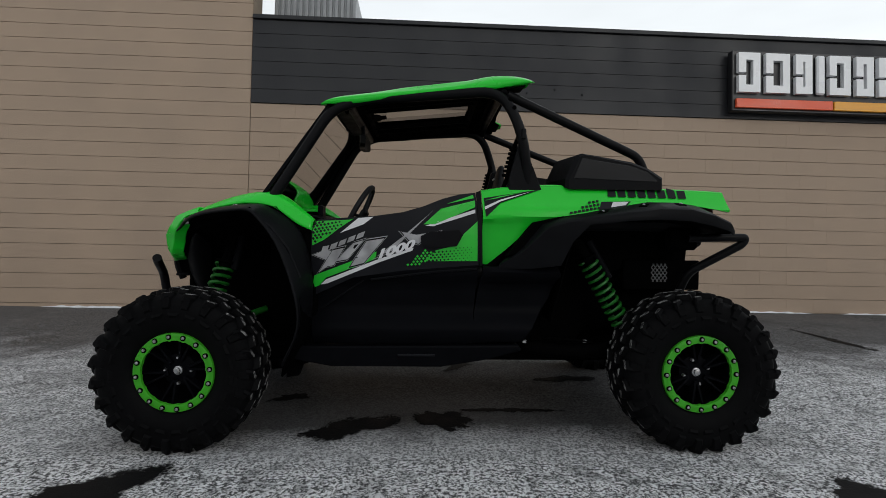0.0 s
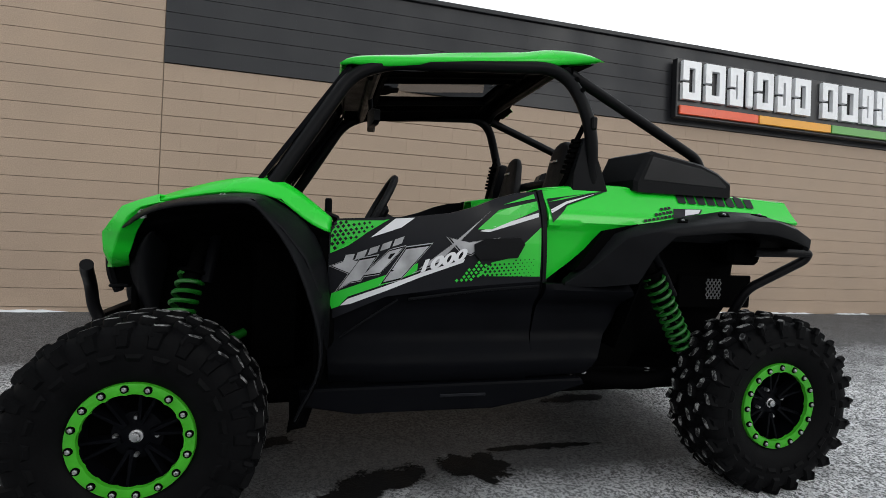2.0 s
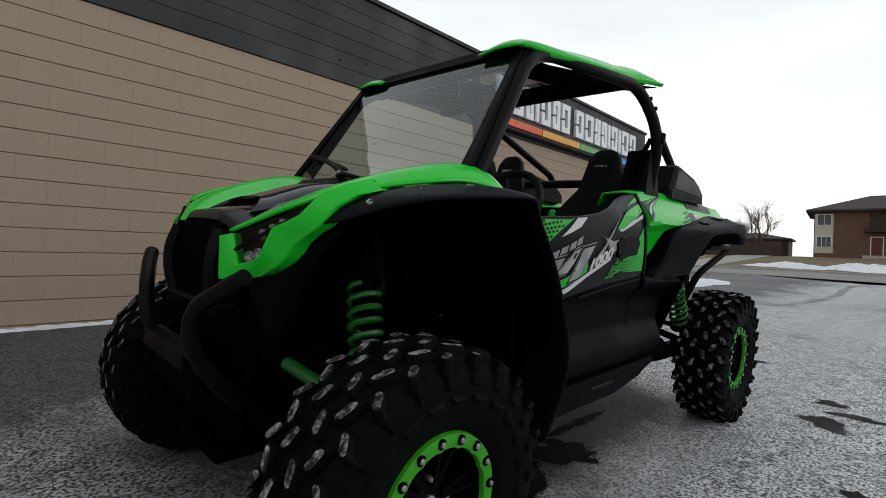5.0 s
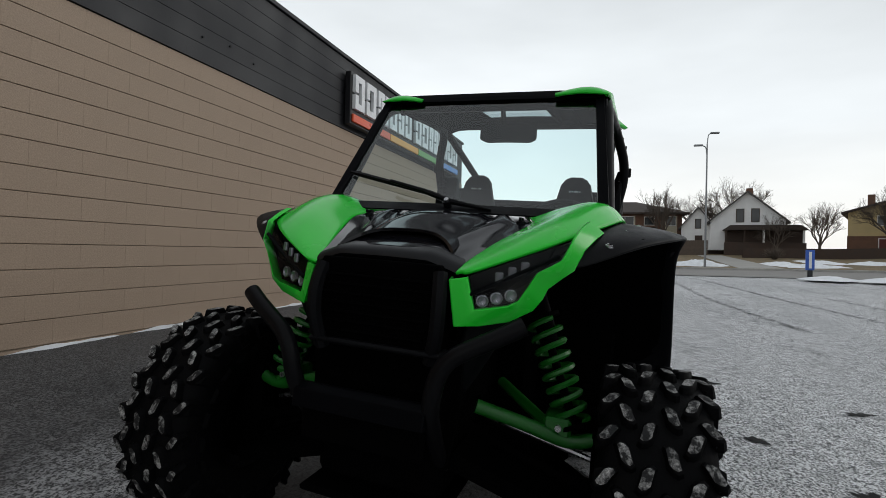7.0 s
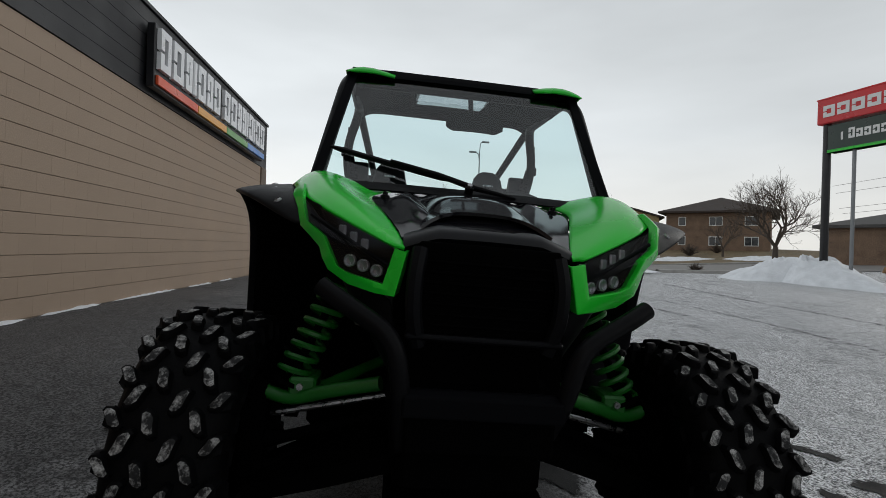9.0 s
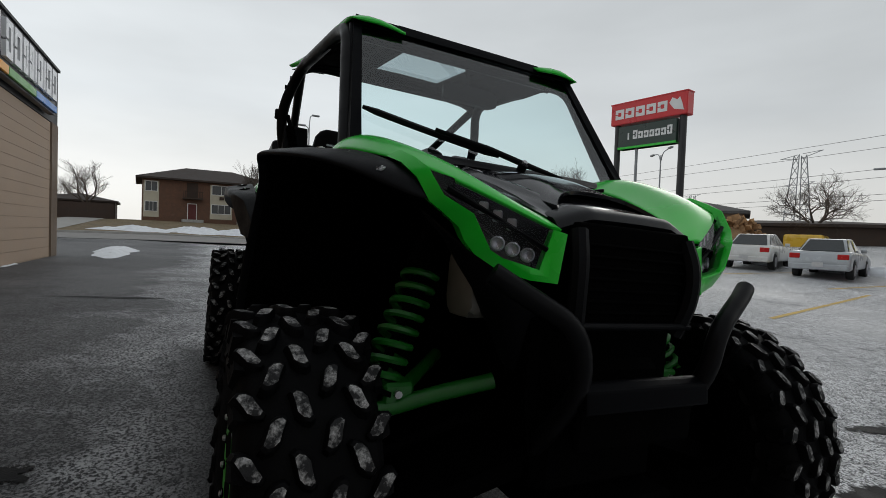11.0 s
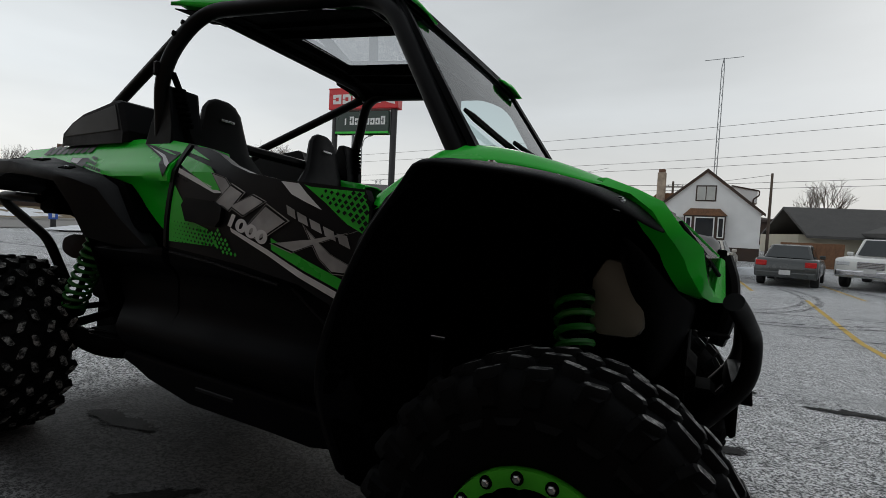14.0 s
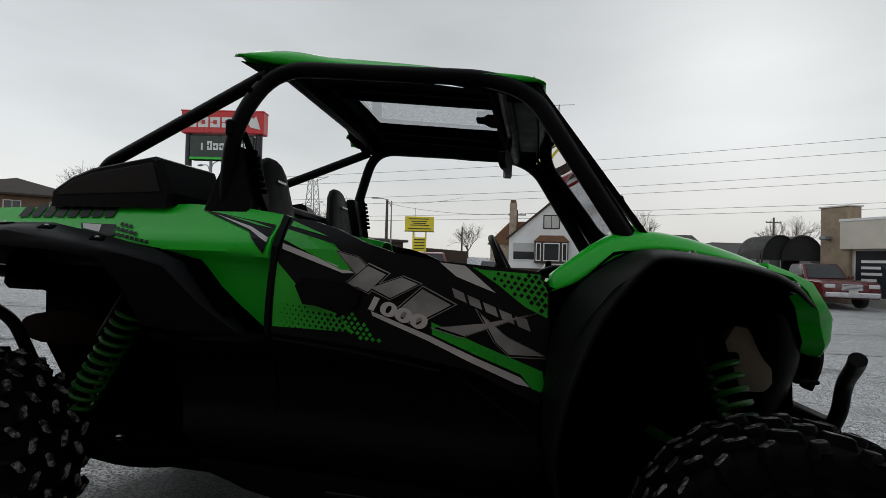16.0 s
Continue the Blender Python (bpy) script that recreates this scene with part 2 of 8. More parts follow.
def shell(rows):
    """A closed body through rows that are each a closed outline."""
    bm = loft(rows, 0.0, True)
    bm.verts.ensure_lookup_table()
    n = len(rows[0])
    bm.faces.new([bm.verts[k] for k in range(n)])
    bm.faces.new([bm.verts[len(bm.verts) - 1 - k] for k in range(n)])
    return bm


def lathe(profile, seg=48, axis="y"):
    """A body turned about its axis: profile of (radius, offset)."""
    bm = bmesh.new()
    rings = []
    for r, o in profile:
        ring = []
        for k in range(seg):
            a = 2 * math.pi * k / seg
            c, s = r * math.cos(a), r * math.sin(a)
            ring.append(bm.verts.new({"y": (c, o, s), "x": (o, c, s), "z": (c, s, o)}[axis]))
        rings.append(ring)
    for a, b in zip(rings, rings[1:]):
        for k in range(seg):
            bm.faces.new((a[k], a[(k + 1) % seg], b[(k + 1) % seg], b[k]))
    return bm


def prism(outline, lo, hi, axis="y", bevel=0.0):
    """An outline in a plane, drawn out along the axis between lo and hi."""
    place = {"y": lambda u, v, w: (u, w, v), "x": lambda u, v, w: (w, u, v), "z": lambda u, v, w: (u, v, w)}[axis]
    bm = bmesh.new()
    a = [bm.verts.new(place(u, v, lo)) for u, v in outline]
    b = [bm.verts.new(place(u, v, hi)) for u, v in outline]
    bm.faces.new(a)
    bm.faces.new(b[::-1])
    for k in range(len(a)):
        bm.faces.new((a[k], b[k], b[(k + 1) % len(a)], a[(k + 1) % len(a)]))
    if bevel:
        bmesh.ops.bevel(bm, geom=bm.edges[:], offset=bevel, segments=2, affect="EDGES", profile=0.6)
    return bm


def skin(outline, depth, out, thick, side=1, step=0.06):
    """A panel in the x-z plane laid on a curved flank: depth(x, z) is its distance from the middle plane."""
    bm = bmesh.new()
    bm.faces.new([bm.verts.new((u, 0, v)) for u, v in outline])
    us, vs = [p[0] for p in outline], [p[1] for p in outline]
    for k, (lo, hi) in enumerate(((min(us), max(us)), (min(vs), max(vs)))):
        n = int((hi - lo) / step)
        for i in range(1, n + 1):
            c = lo + (hi - lo) * i / (n + 1)
            no = (1, 0, 0) if k == 0 else (0, 0, 1)
            bmesh.ops.bisect_plane(bm, geom=bm.verts[:] + bm.edges[:] + bm.faces[:], plane_co=(c, 0, c), plane_no=no)
    for v in bm.verts:
        v.co.y = side * (depth(v.co.x, v.co.z) + out)
    if thick:
        low = bmesh.ops.extrude_face_region(bm, geom=bm.faces[:])
        for v in low["geom"]:
            if isinstance(v, bmesh.types.BMVert):
                v.co.y -= side * thick
    return bm


def smoothed(ob, levels=1, crisp=None):
    """Rounds a panel; its borders stay crisp where x is below the given value."""
    if crisp is not None:
        bm = bmesh.new()
        bm.from_mesh(ob.data)
        lay = bm.edges.layers.float.new("crease_edge")
        for e in bm.edges:
            if max(v.co.x for v in e.verts) < crisp and (len(e.link_faces) < 2 or e.calc_face_angle(0) > radians(50)):
                e[lay] = 1.0
        bm.to_mesh(ob.data)
        bm.free()
    mod = ob.modifiers.new("smooth", "SUBSURF")
    mod.levels = mod.render_levels = levels
    ob.data.shade_smooth()
    return ob


def lerp(a, b, t):
    return Vector(a) * (1 - t) + Vector(b) * t

# ---- ground and wall ----
def clamp(v, lo, hi):
    return max(lo, min(hi, v))


def ground_z(x, y):
    """The lot slopes under the vehicle, is level further off, and rises to the road and to the yards."""
    near = 0.0084 * x + 0.0548 * y
    u = clamp(x / 13, 0, 1)
    far = 0.0548 * clamp(y, -8, 4) * (1 - u) + u * (0.06 + 0.04 * clamp(y, 0, 4))
    far += 0.04 * clamp(x - 37.5, 0, 27) + 0.0012 * clamp(x - 4, 0, 10) * clamp(-y - 4, 0, 12) + 0.05 * clamp(-y - 21, 0, 24)
    w = clamp((math.hypot(x, y) - 3.5) / 5.0, 0, 1)
    w = w * w * (3 - 2 * w)
    return near * (1 - w) + far * w


ASPHALT = bpy.data.materials.new("frosted_asphalt")
ASPHALT.use_nodes = True
an, al = ASPHALT.node_tree.nodes, ASPHALT.node_tree.links
ab = an["Principled BSDF"]
a_co = an.new("ShaderNodeTexCoord")


def noise_node(scale, detail, rough=0.5, stretch=None):
    t = an.new("ShaderNodeTexNoise")
    t.inputs["Scale"].default_value, t.inputs["Detail"].default_value, t.inputs["Roughness"].default_value = scale, detail, rough
    if stretch:
        mp = an.new("ShaderNodeMapping")
        mp.inputs["Scale"].default_value, mp.inputs["Rotation"].default_value = stretch, (0, 0, 0.5)
        al.new(a_co.outputs["Object"], mp.inputs["Vector"])
        al.new(mp.outputs[0], t.inputs["Vector"])
    else:
        al.new(a_co.outputs["Object"], t.inputs["Vector"])
    return t


def span(source, lo, hi, to_lo=0.0, to_hi=1.0):
    r = an.new("ShaderNodeMapRange")
    for k, q in (("From Min", lo), ("From Max", hi), ("To Min", to_lo), ("To Max", to_hi)):
        r.inputs[k].default_value = q
    al.new(source, r.inputs["Value"])
    return r.outputs["Result"]


def blend(kind, a, b, fac):
    x = an.new("ShaderNodeMix")
    x.data_type, x.blend_type = "RGBA", kind
    for key, q in (("A", a), ("B", b), ("Factor", fac)):
        if isinstance(q, (float, int)):
            x.inputs[key].default_value = q
        elif isinstance(q, tuple):
            x.inputs[key].default_value = (*q, 1)
        else:
            al.new(q, x.inputs[key])
    return x.outputs["Result"]


def times(a, b):
    x = an.new("ShaderNodeMath")
    x.operation = "MULTIPLY"
    al.new(a, x.inputs[0])
    al.new(b, x.inputs[1])
    return x.outputs[0]


grit = noise_node(260, 2, 0.7)
grain = noise_node(66, 5, 0.78)
clump = noise_node(11, 7, 0.72)
patch = noise_node(0.9, 8, 0.66)
broad = noise_node(0.22, 5, 0.6)
tracks = noise_node(0.35, 6, 0.6, (0.25, 2.4, 1))
stone = blend("MIX", (0.010, 0.0105, 0.012), (0.085, 0.086, 0.09), span(grit.outputs["Fac"], 0.44, 0.58))
frost_mask = times(times(span(grain.outputs["Fac"], 0.472, 0.512), span(clump.outputs["Fac"], 0.32, 0.52, 0.3, 1.0)), span(patch.outputs["Fac"], 0.20, 0.42))
frosted = blend("MIX", stone, (0.84, 0.845, 0.86), times(frost_mask, span(broad.outputs["Fac"], 0.30, 0.52, 0.85, 1.0)))
worn = blend("MIX", frosted, (0.34, 0.345, 0.355), times(span(tracks.outputs["Fac"], 0.50, 0.66, 0, 0.7), span(broad.outputs["Fac"], 0.4, 0.6, 0.2, 1)))
# the strip along the building's foot is thawed and bare, with a ragged edge
a_sep = an.new("ShaderNodeSeparateXYZ")
al.new(a_co.outputs["Object"], a_sep.inputs[0])
a_add = an.new("ShaderNodeMath")
a_add.operation = "ADD"
al.new(a_sep.outputs["Y"], a_add.inputs[0])
al.new(span(patch.outputs["Fac"], 0.25, 0.75, -1.1, 1.1), a_add.inputs[1])
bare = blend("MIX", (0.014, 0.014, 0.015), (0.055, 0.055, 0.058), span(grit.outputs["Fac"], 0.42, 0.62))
worn = blend("MIX", worn, bare, times(span(a_add.outputs[0], 0.35, 1.6, 0, 0.95), span(grain.outputs["Fac"], 0.36, 0.62, 1.0, 0.84)))
# less frost under the parked vehicle; its shade is painted in here too
def math_node(kind, a, b=None):
    x = an.new("ShaderNodeMath")
    x.operation = kind
    for k, q in enumerate((a, b)):
        if isinstance(q, (int, float)):
            x.inputs[k].default_value = q
        elif q is not None:
            al.new(q, x.inputs[k])
    return x.outputs[0]


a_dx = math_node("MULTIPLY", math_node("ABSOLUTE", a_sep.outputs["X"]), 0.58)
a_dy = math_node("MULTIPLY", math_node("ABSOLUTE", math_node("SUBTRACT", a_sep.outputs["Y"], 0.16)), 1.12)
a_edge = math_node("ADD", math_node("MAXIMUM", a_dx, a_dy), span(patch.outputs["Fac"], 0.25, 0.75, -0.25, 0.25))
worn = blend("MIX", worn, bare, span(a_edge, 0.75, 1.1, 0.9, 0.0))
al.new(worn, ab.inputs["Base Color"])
ab.inputs["Specular IOR Level"].default_value = 0.18
al.new(span(broad.outputs["Fac"], 0.3, 0.7, 0.75, 0.42), ab.inputs["Roughness"])
a_bump = an.new("ShaderNodeBump")
a_bump.inputs["Strength"].default_value, a_bump.inputs["Distance"].default_value = 0.8, 0.004
al.new(grit.outputs["Fac"], a_bump.inputs["Height"])
al.new(a_bump.outputs[0], ab.inputs["Normal"])

DAMP = material("wet_dark_asphalt", (0.006, 0.006, 0.0065), 0.6, vary=0.3, scale=6, fine=0.5, fine_scale=200, bump=0.002, bump_scale=160, spec=0.08)


def ragged(mat, scale):
    """Lets the ground show through towards the rim, in splashes: wet is 1 inside and 0 at the rim."""
    n, l = mat.node_tree.nodes, mat.node_tree.links
    at = n.new("ShaderNodeAttribute")
    at.attribute_name = "wet"
    co, ns, ad, st = n.new("ShaderNodeTexCoord"), n.new("ShaderNodeTexNoise"), n.new("ShaderNodeMath"), n.new("ShaderNodeMapRange")
    ns.inputs["Scale"].default_value, ns.inputs["Detail"].default_value, ns.inputs["Roughness"].default_value = scale, 7, 0.7
    l.new(co.outputs["Object"], ns.inputs["Vector"])
    ad.operation = "ADD"
    l.new(at.outputs["Fac"], ad.inputs[0])
    l.new(ns.outputs["Fac"], ad.inputs[1])
    st.inputs["From Min"].default_value, st.inputs["From Max"].default_value = 0.84, 0.94
    l.new(ad.outputs[0], st.inputs["Value"])
    l.new(st.outputs["Result"], n["Principled BSDF"].inputs["Alpha"])


ragged(DAMP, 13)
SNOW = material("dirty_snow", (0.74, 0.76, 0.79), 0.7, vary=0.1, scale=3, second=(0.45, 0.44, 0.42), cover=0.3, fine=0.08, bump=0.02, bump_scale=12)
PAINT_BEIGE = material("beige_painted_block", (0.366, 0.272, 0.200), 0.7, vary=0.07, scale=1.2, fine=0.13, fine_scale=80, bump=0.0022, bump_scale=110, second=(0.337, 0.251, 0.187), cover=0.4, island=0.02)
MORTAR = material("painted_mortar", (0.225, 0.18, 0.135), 0.85, vary=0.15, scale=4)
PAINT_BLACK = material("charcoal_painted_block", (0.0105, 0.011, 0.0142), 0.6, vary=0.15, scale=1.5, fine=0.1, bump=0.001, bump_scale=80, island=0.04)
BAND_JOINT = material("charcoal_painted_joint", (0.0065, 0.0065, 0.008), 0.8, vary=0.2, scale=4)
BROWN_METAL = material("brown_ribbed_metal", (0.20, 0.15, 0.11), 0.5, vary=0.12, scale=4, metal=0.1)
GREY_METAL = material("grey_ribbed_metal", (0.30, 0.31, 0.32), 0.45, vary=0.12, scale=4, metal=0.2)
KERB = material("pale_concrete", (0.36, 0.35, 0.33), 0.85, vary=0.15, scale=3, fine=0.15, bump=0.003, bump_scale=60)

# one sheet to the horizon, fine near the vehicle
steps_x = [-900, -300, -120, -60, -30, -20] + [-14 + k for k in range(0, 32)] + [20, 23, 26, 29, 32, 36, 40, 46, 55, 64, 80, 130, 300, 900]
steps_y = [-900, -300, -130, -90, -60, -45, -38, -32, -27, -24, -21, -18] + [-16 + k for k in range(0, 24)] + [9, 12, 18, 30, 60, 120, 300, 900]
bm = loft([[(x, y, ground_z(x, y)) for y in steps_y] for x in steps_x])
tagged(part("ground", bm, ASPHALT), "frost-covered grey asphalt lot with bare worn patches and painted shade under the vehicle", "ground", kind="structure")


def blot(name, x, y, rx, ry, turn, mat, seed, label, spread=0.45, category="stain"):
    """An irregular flat patch on the asphalt."""
    rnd = random.Random(seed)
    ph = [rnd.uniform(0, 6.28) for _ in range(5)]
    bm = bmesh.new()
    n, rings = 44, []
    wet = bm.verts.layers.float.new("wet")
    c, s = math.cos(radians(turn)), math.sin(radians(turn))
    for f, w in ((0.0, 1.0), (0.35, 0.85), (0.7, 0.5), (1.05, 0.2), (1.6, 0.0)):
        ring = []
        for k in range(n):
            a = 2 * math.pi * k / n
            q = 1 + spread * (0.5 * math.sin(2 * a + ph[0]) + 0.35 * math.sin(3 * a + ph[1]) + 0.3 * math.sin(5 * a + ph[2]))
            u, v = f * rx * q * math.cos(a), f * (ry * q + 0.03 * (f > 1)) * math.sin(a)
            px, py = x + c * u - s * v, y + s * u + c * v
            p = bm.verts.new((px, py, ground_z(px, py) + 0.004 + 0.0006 * (seed % 7)))
            p[wet] = w
            ring.append(p)
            if f == 0.0:
                break
        rings.append(ring)
    for k in range(n):
        bm.faces.new((rings[0][0], rings[1][k], rings[1][(k + 1) % n]))
        for i in range(1, 4):
            bm.faces.new((rings[i][k], rings[i + 1][k], rings[i + 1][(k + 1) % n], rings[i][(k + 1) % n]))
    return tagged(part(name, bm, mat), label, category, kind="structure")


WALL = Matrix.Rotation(radians(1.07), 4, "Z") @ Matrix.Translation((0, 3.62, 0))
BAND_Z, TOP_Z, SPLIT, END = 3.03, 4.26, -2.50, 11.05


def wall_body():
    body = part("wall_north", boxed((-17, 0.012, -0.3), (END, 0.35, TOP_Z - 0.06)), MORTAR)
    body.matrix_world = WALL
    tagged(body, "beige painted concrete block wall under a charcoal band", "wall", kind="structure")
    tall = part("wall_tall", boxed((-17, 0.012, TOP_Z - 0.06), (SPLIT, 0.35, 6.7)), MORTAR, body)
    tagged(tall, "taller beige painted block wall")
    band = part("wall_band", boxed((SPLIT, -0.006, BAND_Z + 0.003), (END, 0.012, TOP_Z - 0.06)), BAND_JOINT, body, "charcoal painted band along the top")
    cap = part("coping", boxed((SPLIT, -0.05, TOP_Z - 0.06), (END + 0.05, 0.4, TOP_Z), 0.006), PAINT_BLACK, body, "charcoal metal coping")
    ret = part("wall_return", boxed((END - 0.3, 0.35, -0.3), (END, 14, TOP_Z - 0.06)), PAINT_BEIGE, body)
    rear = part("wall_rear", boxed((-17, 14, -0.3), (END, 14.3, TOP_Z - 0.06)), PAINT_BEIGE, body)
    # ribbed trim at the corner
    bm = bmesh.new()
    for k in range(6):
        add_box(bm, (END - 0.50 + 0.085 * k, -0.035, 0), (END - 0.45 + 0.085 * k, 0.0, BAND_Z), 0.006)
    add_box(bm, (END - 0.52, -0.012, 0), (END + 0.02, 0.011, BAND_Z))
    part("corner_trim", bm, BROWN_METAL, body, "brown ribbed metal corner trim")
    return body

# ---- the off-road vehicle; its nose points along -x ----
utv = thing("off_road_vehicle", "lime green and black two-seat off-road buggy with knobby tyres", "off-road vehicle", LEAN)
HUB_X, HUB_Z, TYRE_R = 1.2575, 0.385, 0.39


def flank(x, z):
    """How far the doors and side panels stand out from the middle plane."""
    y = 0.655 + 0.02 * math.exp(-((z - 1.0) / 0.18) ** 2)
    y -= 0.05 * max(0.0, z - 1.18) / 0.1
    y -= 0.05 * max(0.0, -0.45 - x) / 0.25
    return y


def lower_flank(x, z):
    """The black lower door: a recess over a projecting step."""
    y = 0.665 if z > 0.84 else 0.665 - 0.045 * min(1.0, (0.84 - z) / 0.05)
    if z < 0.66:
        y += 0.06 * min(1.0, (0.66 - z) / 0.09)
    if z < 0.54:
        y -= 0.03 * min(1.0, (0.54 - z) / 0.05)
    return y - 0.03 * max(0.0, -0.45 - x) / 0.25


def rear_flank(x, z):
    y = 0.665 + 0.02 * math.exp(-((z - 1.14) / 0.05) ** 2)
    y -= 0.09 * max(0.0, z - 1.19) / 0.12
    y -= 0.035 * max(0.0, 1.14 - z) / 0.2 * max(0.0, min(1.0, (0.6 - x) / 0.3))
    # the upper bulge ends in a crease over a recessed lower field
    y -= 0.016 * max(0.0, min(1.0, (1.128 + 0.05 * (x - 0.21) - z) / 0.016))
    return y


# -- wheels --
def lug(bm, a, y, size, h, skew, r0, hand):
    """One S-shaped tread block at angle a, across the tyre at y."""
    m = Matrix.Rotation(-a, 4, "Y") @ Matrix.Translation((r0, y, 0)) @ Matrix.Rotation(skew, 4, "X")
    # half-outline along the block; the other half is the same turned round
    half = [(0.030, -0.004), (0.031, 0.006), (0.022, 0.014), (0.008, 0.017), (-0.008, 0.011)]
    ring = half + [(-u, -v) for u, v in half]
    def put(x, k):
        return [bm.verts.new(m @ Vector((x, hand * v * size * k, u * size * k))) for u, v in ring]
    low, mid, top = put(-0.012, 1.32), put(h * 0.8, 1.08), put(h, 0.86)
    n = len(ring)
    for p, q in ((low, mid), (mid, top)):
        for k in range(n):
            bm.faces.new((p[k], p[(k + 1) % n], q[(k + 1) % n], q[k]))
    bm.faces.new(top).material_index = 1


def build_wheel():
    wheel = thing("wheel", "", "")
    wheel.parent = utv
    prof = [(0.185, 0.095), (0.20, 0.112), (0.25, 0.130), (0.31, 0.134), (0.345, 0.126), (0.366, 0.105), (0.374, 0.06), (0.376, 0), (0.374, -0.06), (0.366, -0.105), (0.345, -0.126), (0.31, -0.134), (0.25, -0.130), (0.20, -0.112), (0.185, -0.095)]
    bm = lathe(prof, 60)
    n = 23
    for k in range(n):
        a = 2 * math.pi * k / n
        st = 2 * math.pi / n
        for sgn in (-1, 1):
            b = a + (0.5 * st if sgn > 0 else 0)
            lug(bm, b, sgn * 0.027, 1.0, 0.021, sgn * 0.55, 0.373, sgn)
            lug(bm, b + 0.42 * st, sgn * 0.074, 1.0, 0.021, -sgn * 0.65, 0.371, -sgn)
            lug(bm, b - 0.10 * st, sgn * 0.113, 0.95, 0.020, sgn * 0.9, 0.360, sgn)
            # shoulder blocks on the sidewall
            m = Matrix.Rotation(-(b - 0.14 * st), 4, "Y") @ Matrix.Translation((0.335, sgn * 0.131, 0))
            vs = [bm.verts.new(m @ Vector(p)) for p in ((-0.034, 0, -0.020), (0.03, -sgn * 0.012, -0.026), (0.03, -sgn * 0.012, 0.026), (-0.034, 0, 0.020), (-0.022, sgn * 0.011, -0.013), (0.026, sgn * 0.006, -0.019), (0.026, sgn * 0.006, 0.019), (-0.022, sgn * 0.011, 0.013))]
            for q in ((4, 5, 6, 7), (0, 1, 5, 4), (1, 2, 6, 5), (2, 3, 7, 6), (3, 0, 4, 7)):
                bm.faces.new([vs[i] for i in q])
            # slim ribs low on the sidewall
            m = Matrix.Rotation(-(b + 0.25 * st), 4, "Y") @ Matrix.Translation((0.275, sgn * 0.1335, 0))
            vs = [bm.verts.new(m @ Vector(p)) for p in ((-0.012, 0, -0.02), (0.012, 0, -0.028), (0.012, 0, 0.028), (-0.012, 0, 0.02), (0, sgn * 0.007, -0.018), (0, sgn * 0.007, 0.018))]
            for q in ((0, 1, 4), (1, 2, 5, 4), (2, 3, 5), (3, 0, 4, 5)):
                bm.faces.new([vs[i] for i in q])
    # every block grows out of the carcass
    bm.verts.ensure_lookup_table()
    seen, loose = set(), []
    for v in bm.verts:
        if v in seen:
            continue
        loose.append(v)
        stack = [v]
        while stack:
            w = stack.pop()
            if w not in seen:
                seen.add(w)
                stack += [e.other_vert(w) for e in w.link_edges]
    carcass = [bm.verts[k] for k in range(15 * 60)]
    for v in loose[1:]:
        bm.edges.new((v, min(carcass, key=lambda c: (c.co - v.co).length_squared)))
    tyre = part("tyre", bm, RUBBER, wheel, "black knobby tyre with dusty tread", True)
    tyre.data.materials.append(TREAD)
    rim = part("rim", lathe([(0.186, 0.10), (0.178, 0.102), (0.166, 0.09), (0.160, 0.03), (0.150, 0.0), (0.150, -0.09), (0.186, -0.10), (0.192, -0.09)], 48), SATIN, wheel, "black alloy rim", True)
    part("wheel_disc", lathe([(0.16, 0.02), (0.10, 0.012), (0.055, 0.02), (0.0, 0.02)], 40), DARK, rim, "", True)
    part("hub_plate", lathe([(0.082, 0.02), (0.078, 0.052), (0.040, 0.060), (0.0, 0.060)], 28), SATIN, rim, "", True)
    for k in range(6):
        a = k * math.pi / 3 + 0.26
        for sp in (-0.17, 0.17):
            bm = bmesh.new()
            m = Matrix.Rotation(-(a + sp * 0.5), 4, "Y")
            r0, r1 = 0.045, 0.160
            skew = sp * 0.08
            low = [m @ Vector(p) for p in ((r0, 0.03, -0.009), (r0, 0.03, 0.009), (r1, 0.055, skew + 0.007), (r1, 0.055, skew - 0.007))]
            top = [m @ Vector(p) for p in ((r0, 0.072, -0.006), (r0, 0.072, 0.006), (r1, 0.086, skew + 0.004), (r1, 0.086, skew - 0.004))]
            vs = [bm.verts.new(p) for p in low + top]
            for q in ((4, 5, 6, 7), (0, 1, 5, 4), (1, 2, 6, 5), (2, 3, 7, 6), (3, 0, 4, 7)):
                bm.faces.new([vs[i] for i in q])
            part("spoke", bm, SATIN, rim)
    # scalloped clamp ring with its bolts
    bm = bmesh.new()
    seg, rows = 96, []
    for r_in, off in ((0.151, 0.098), (0.153, 0.112), (None, 0.116), (0.186, 0.112), (0.189, 0.100)):
        ring = []
        for k in range(seg):
            a = 2 * math.pi * k / seg
            r = r_in if r_in else 0.172
            if r_in and r_in < 0.165:
                r -= 0.004 * max(0.0, math.cos(16 * a)) ** 2
            ring.append((r * math.cos(a), off, r * math.sin(a)))
        rows.append(ring)
    bm.free()
    ring = part("bead_ring", loft([r + [r[0]] for r in rows]), RING, wheel, "lime green bead clamp ring", True)
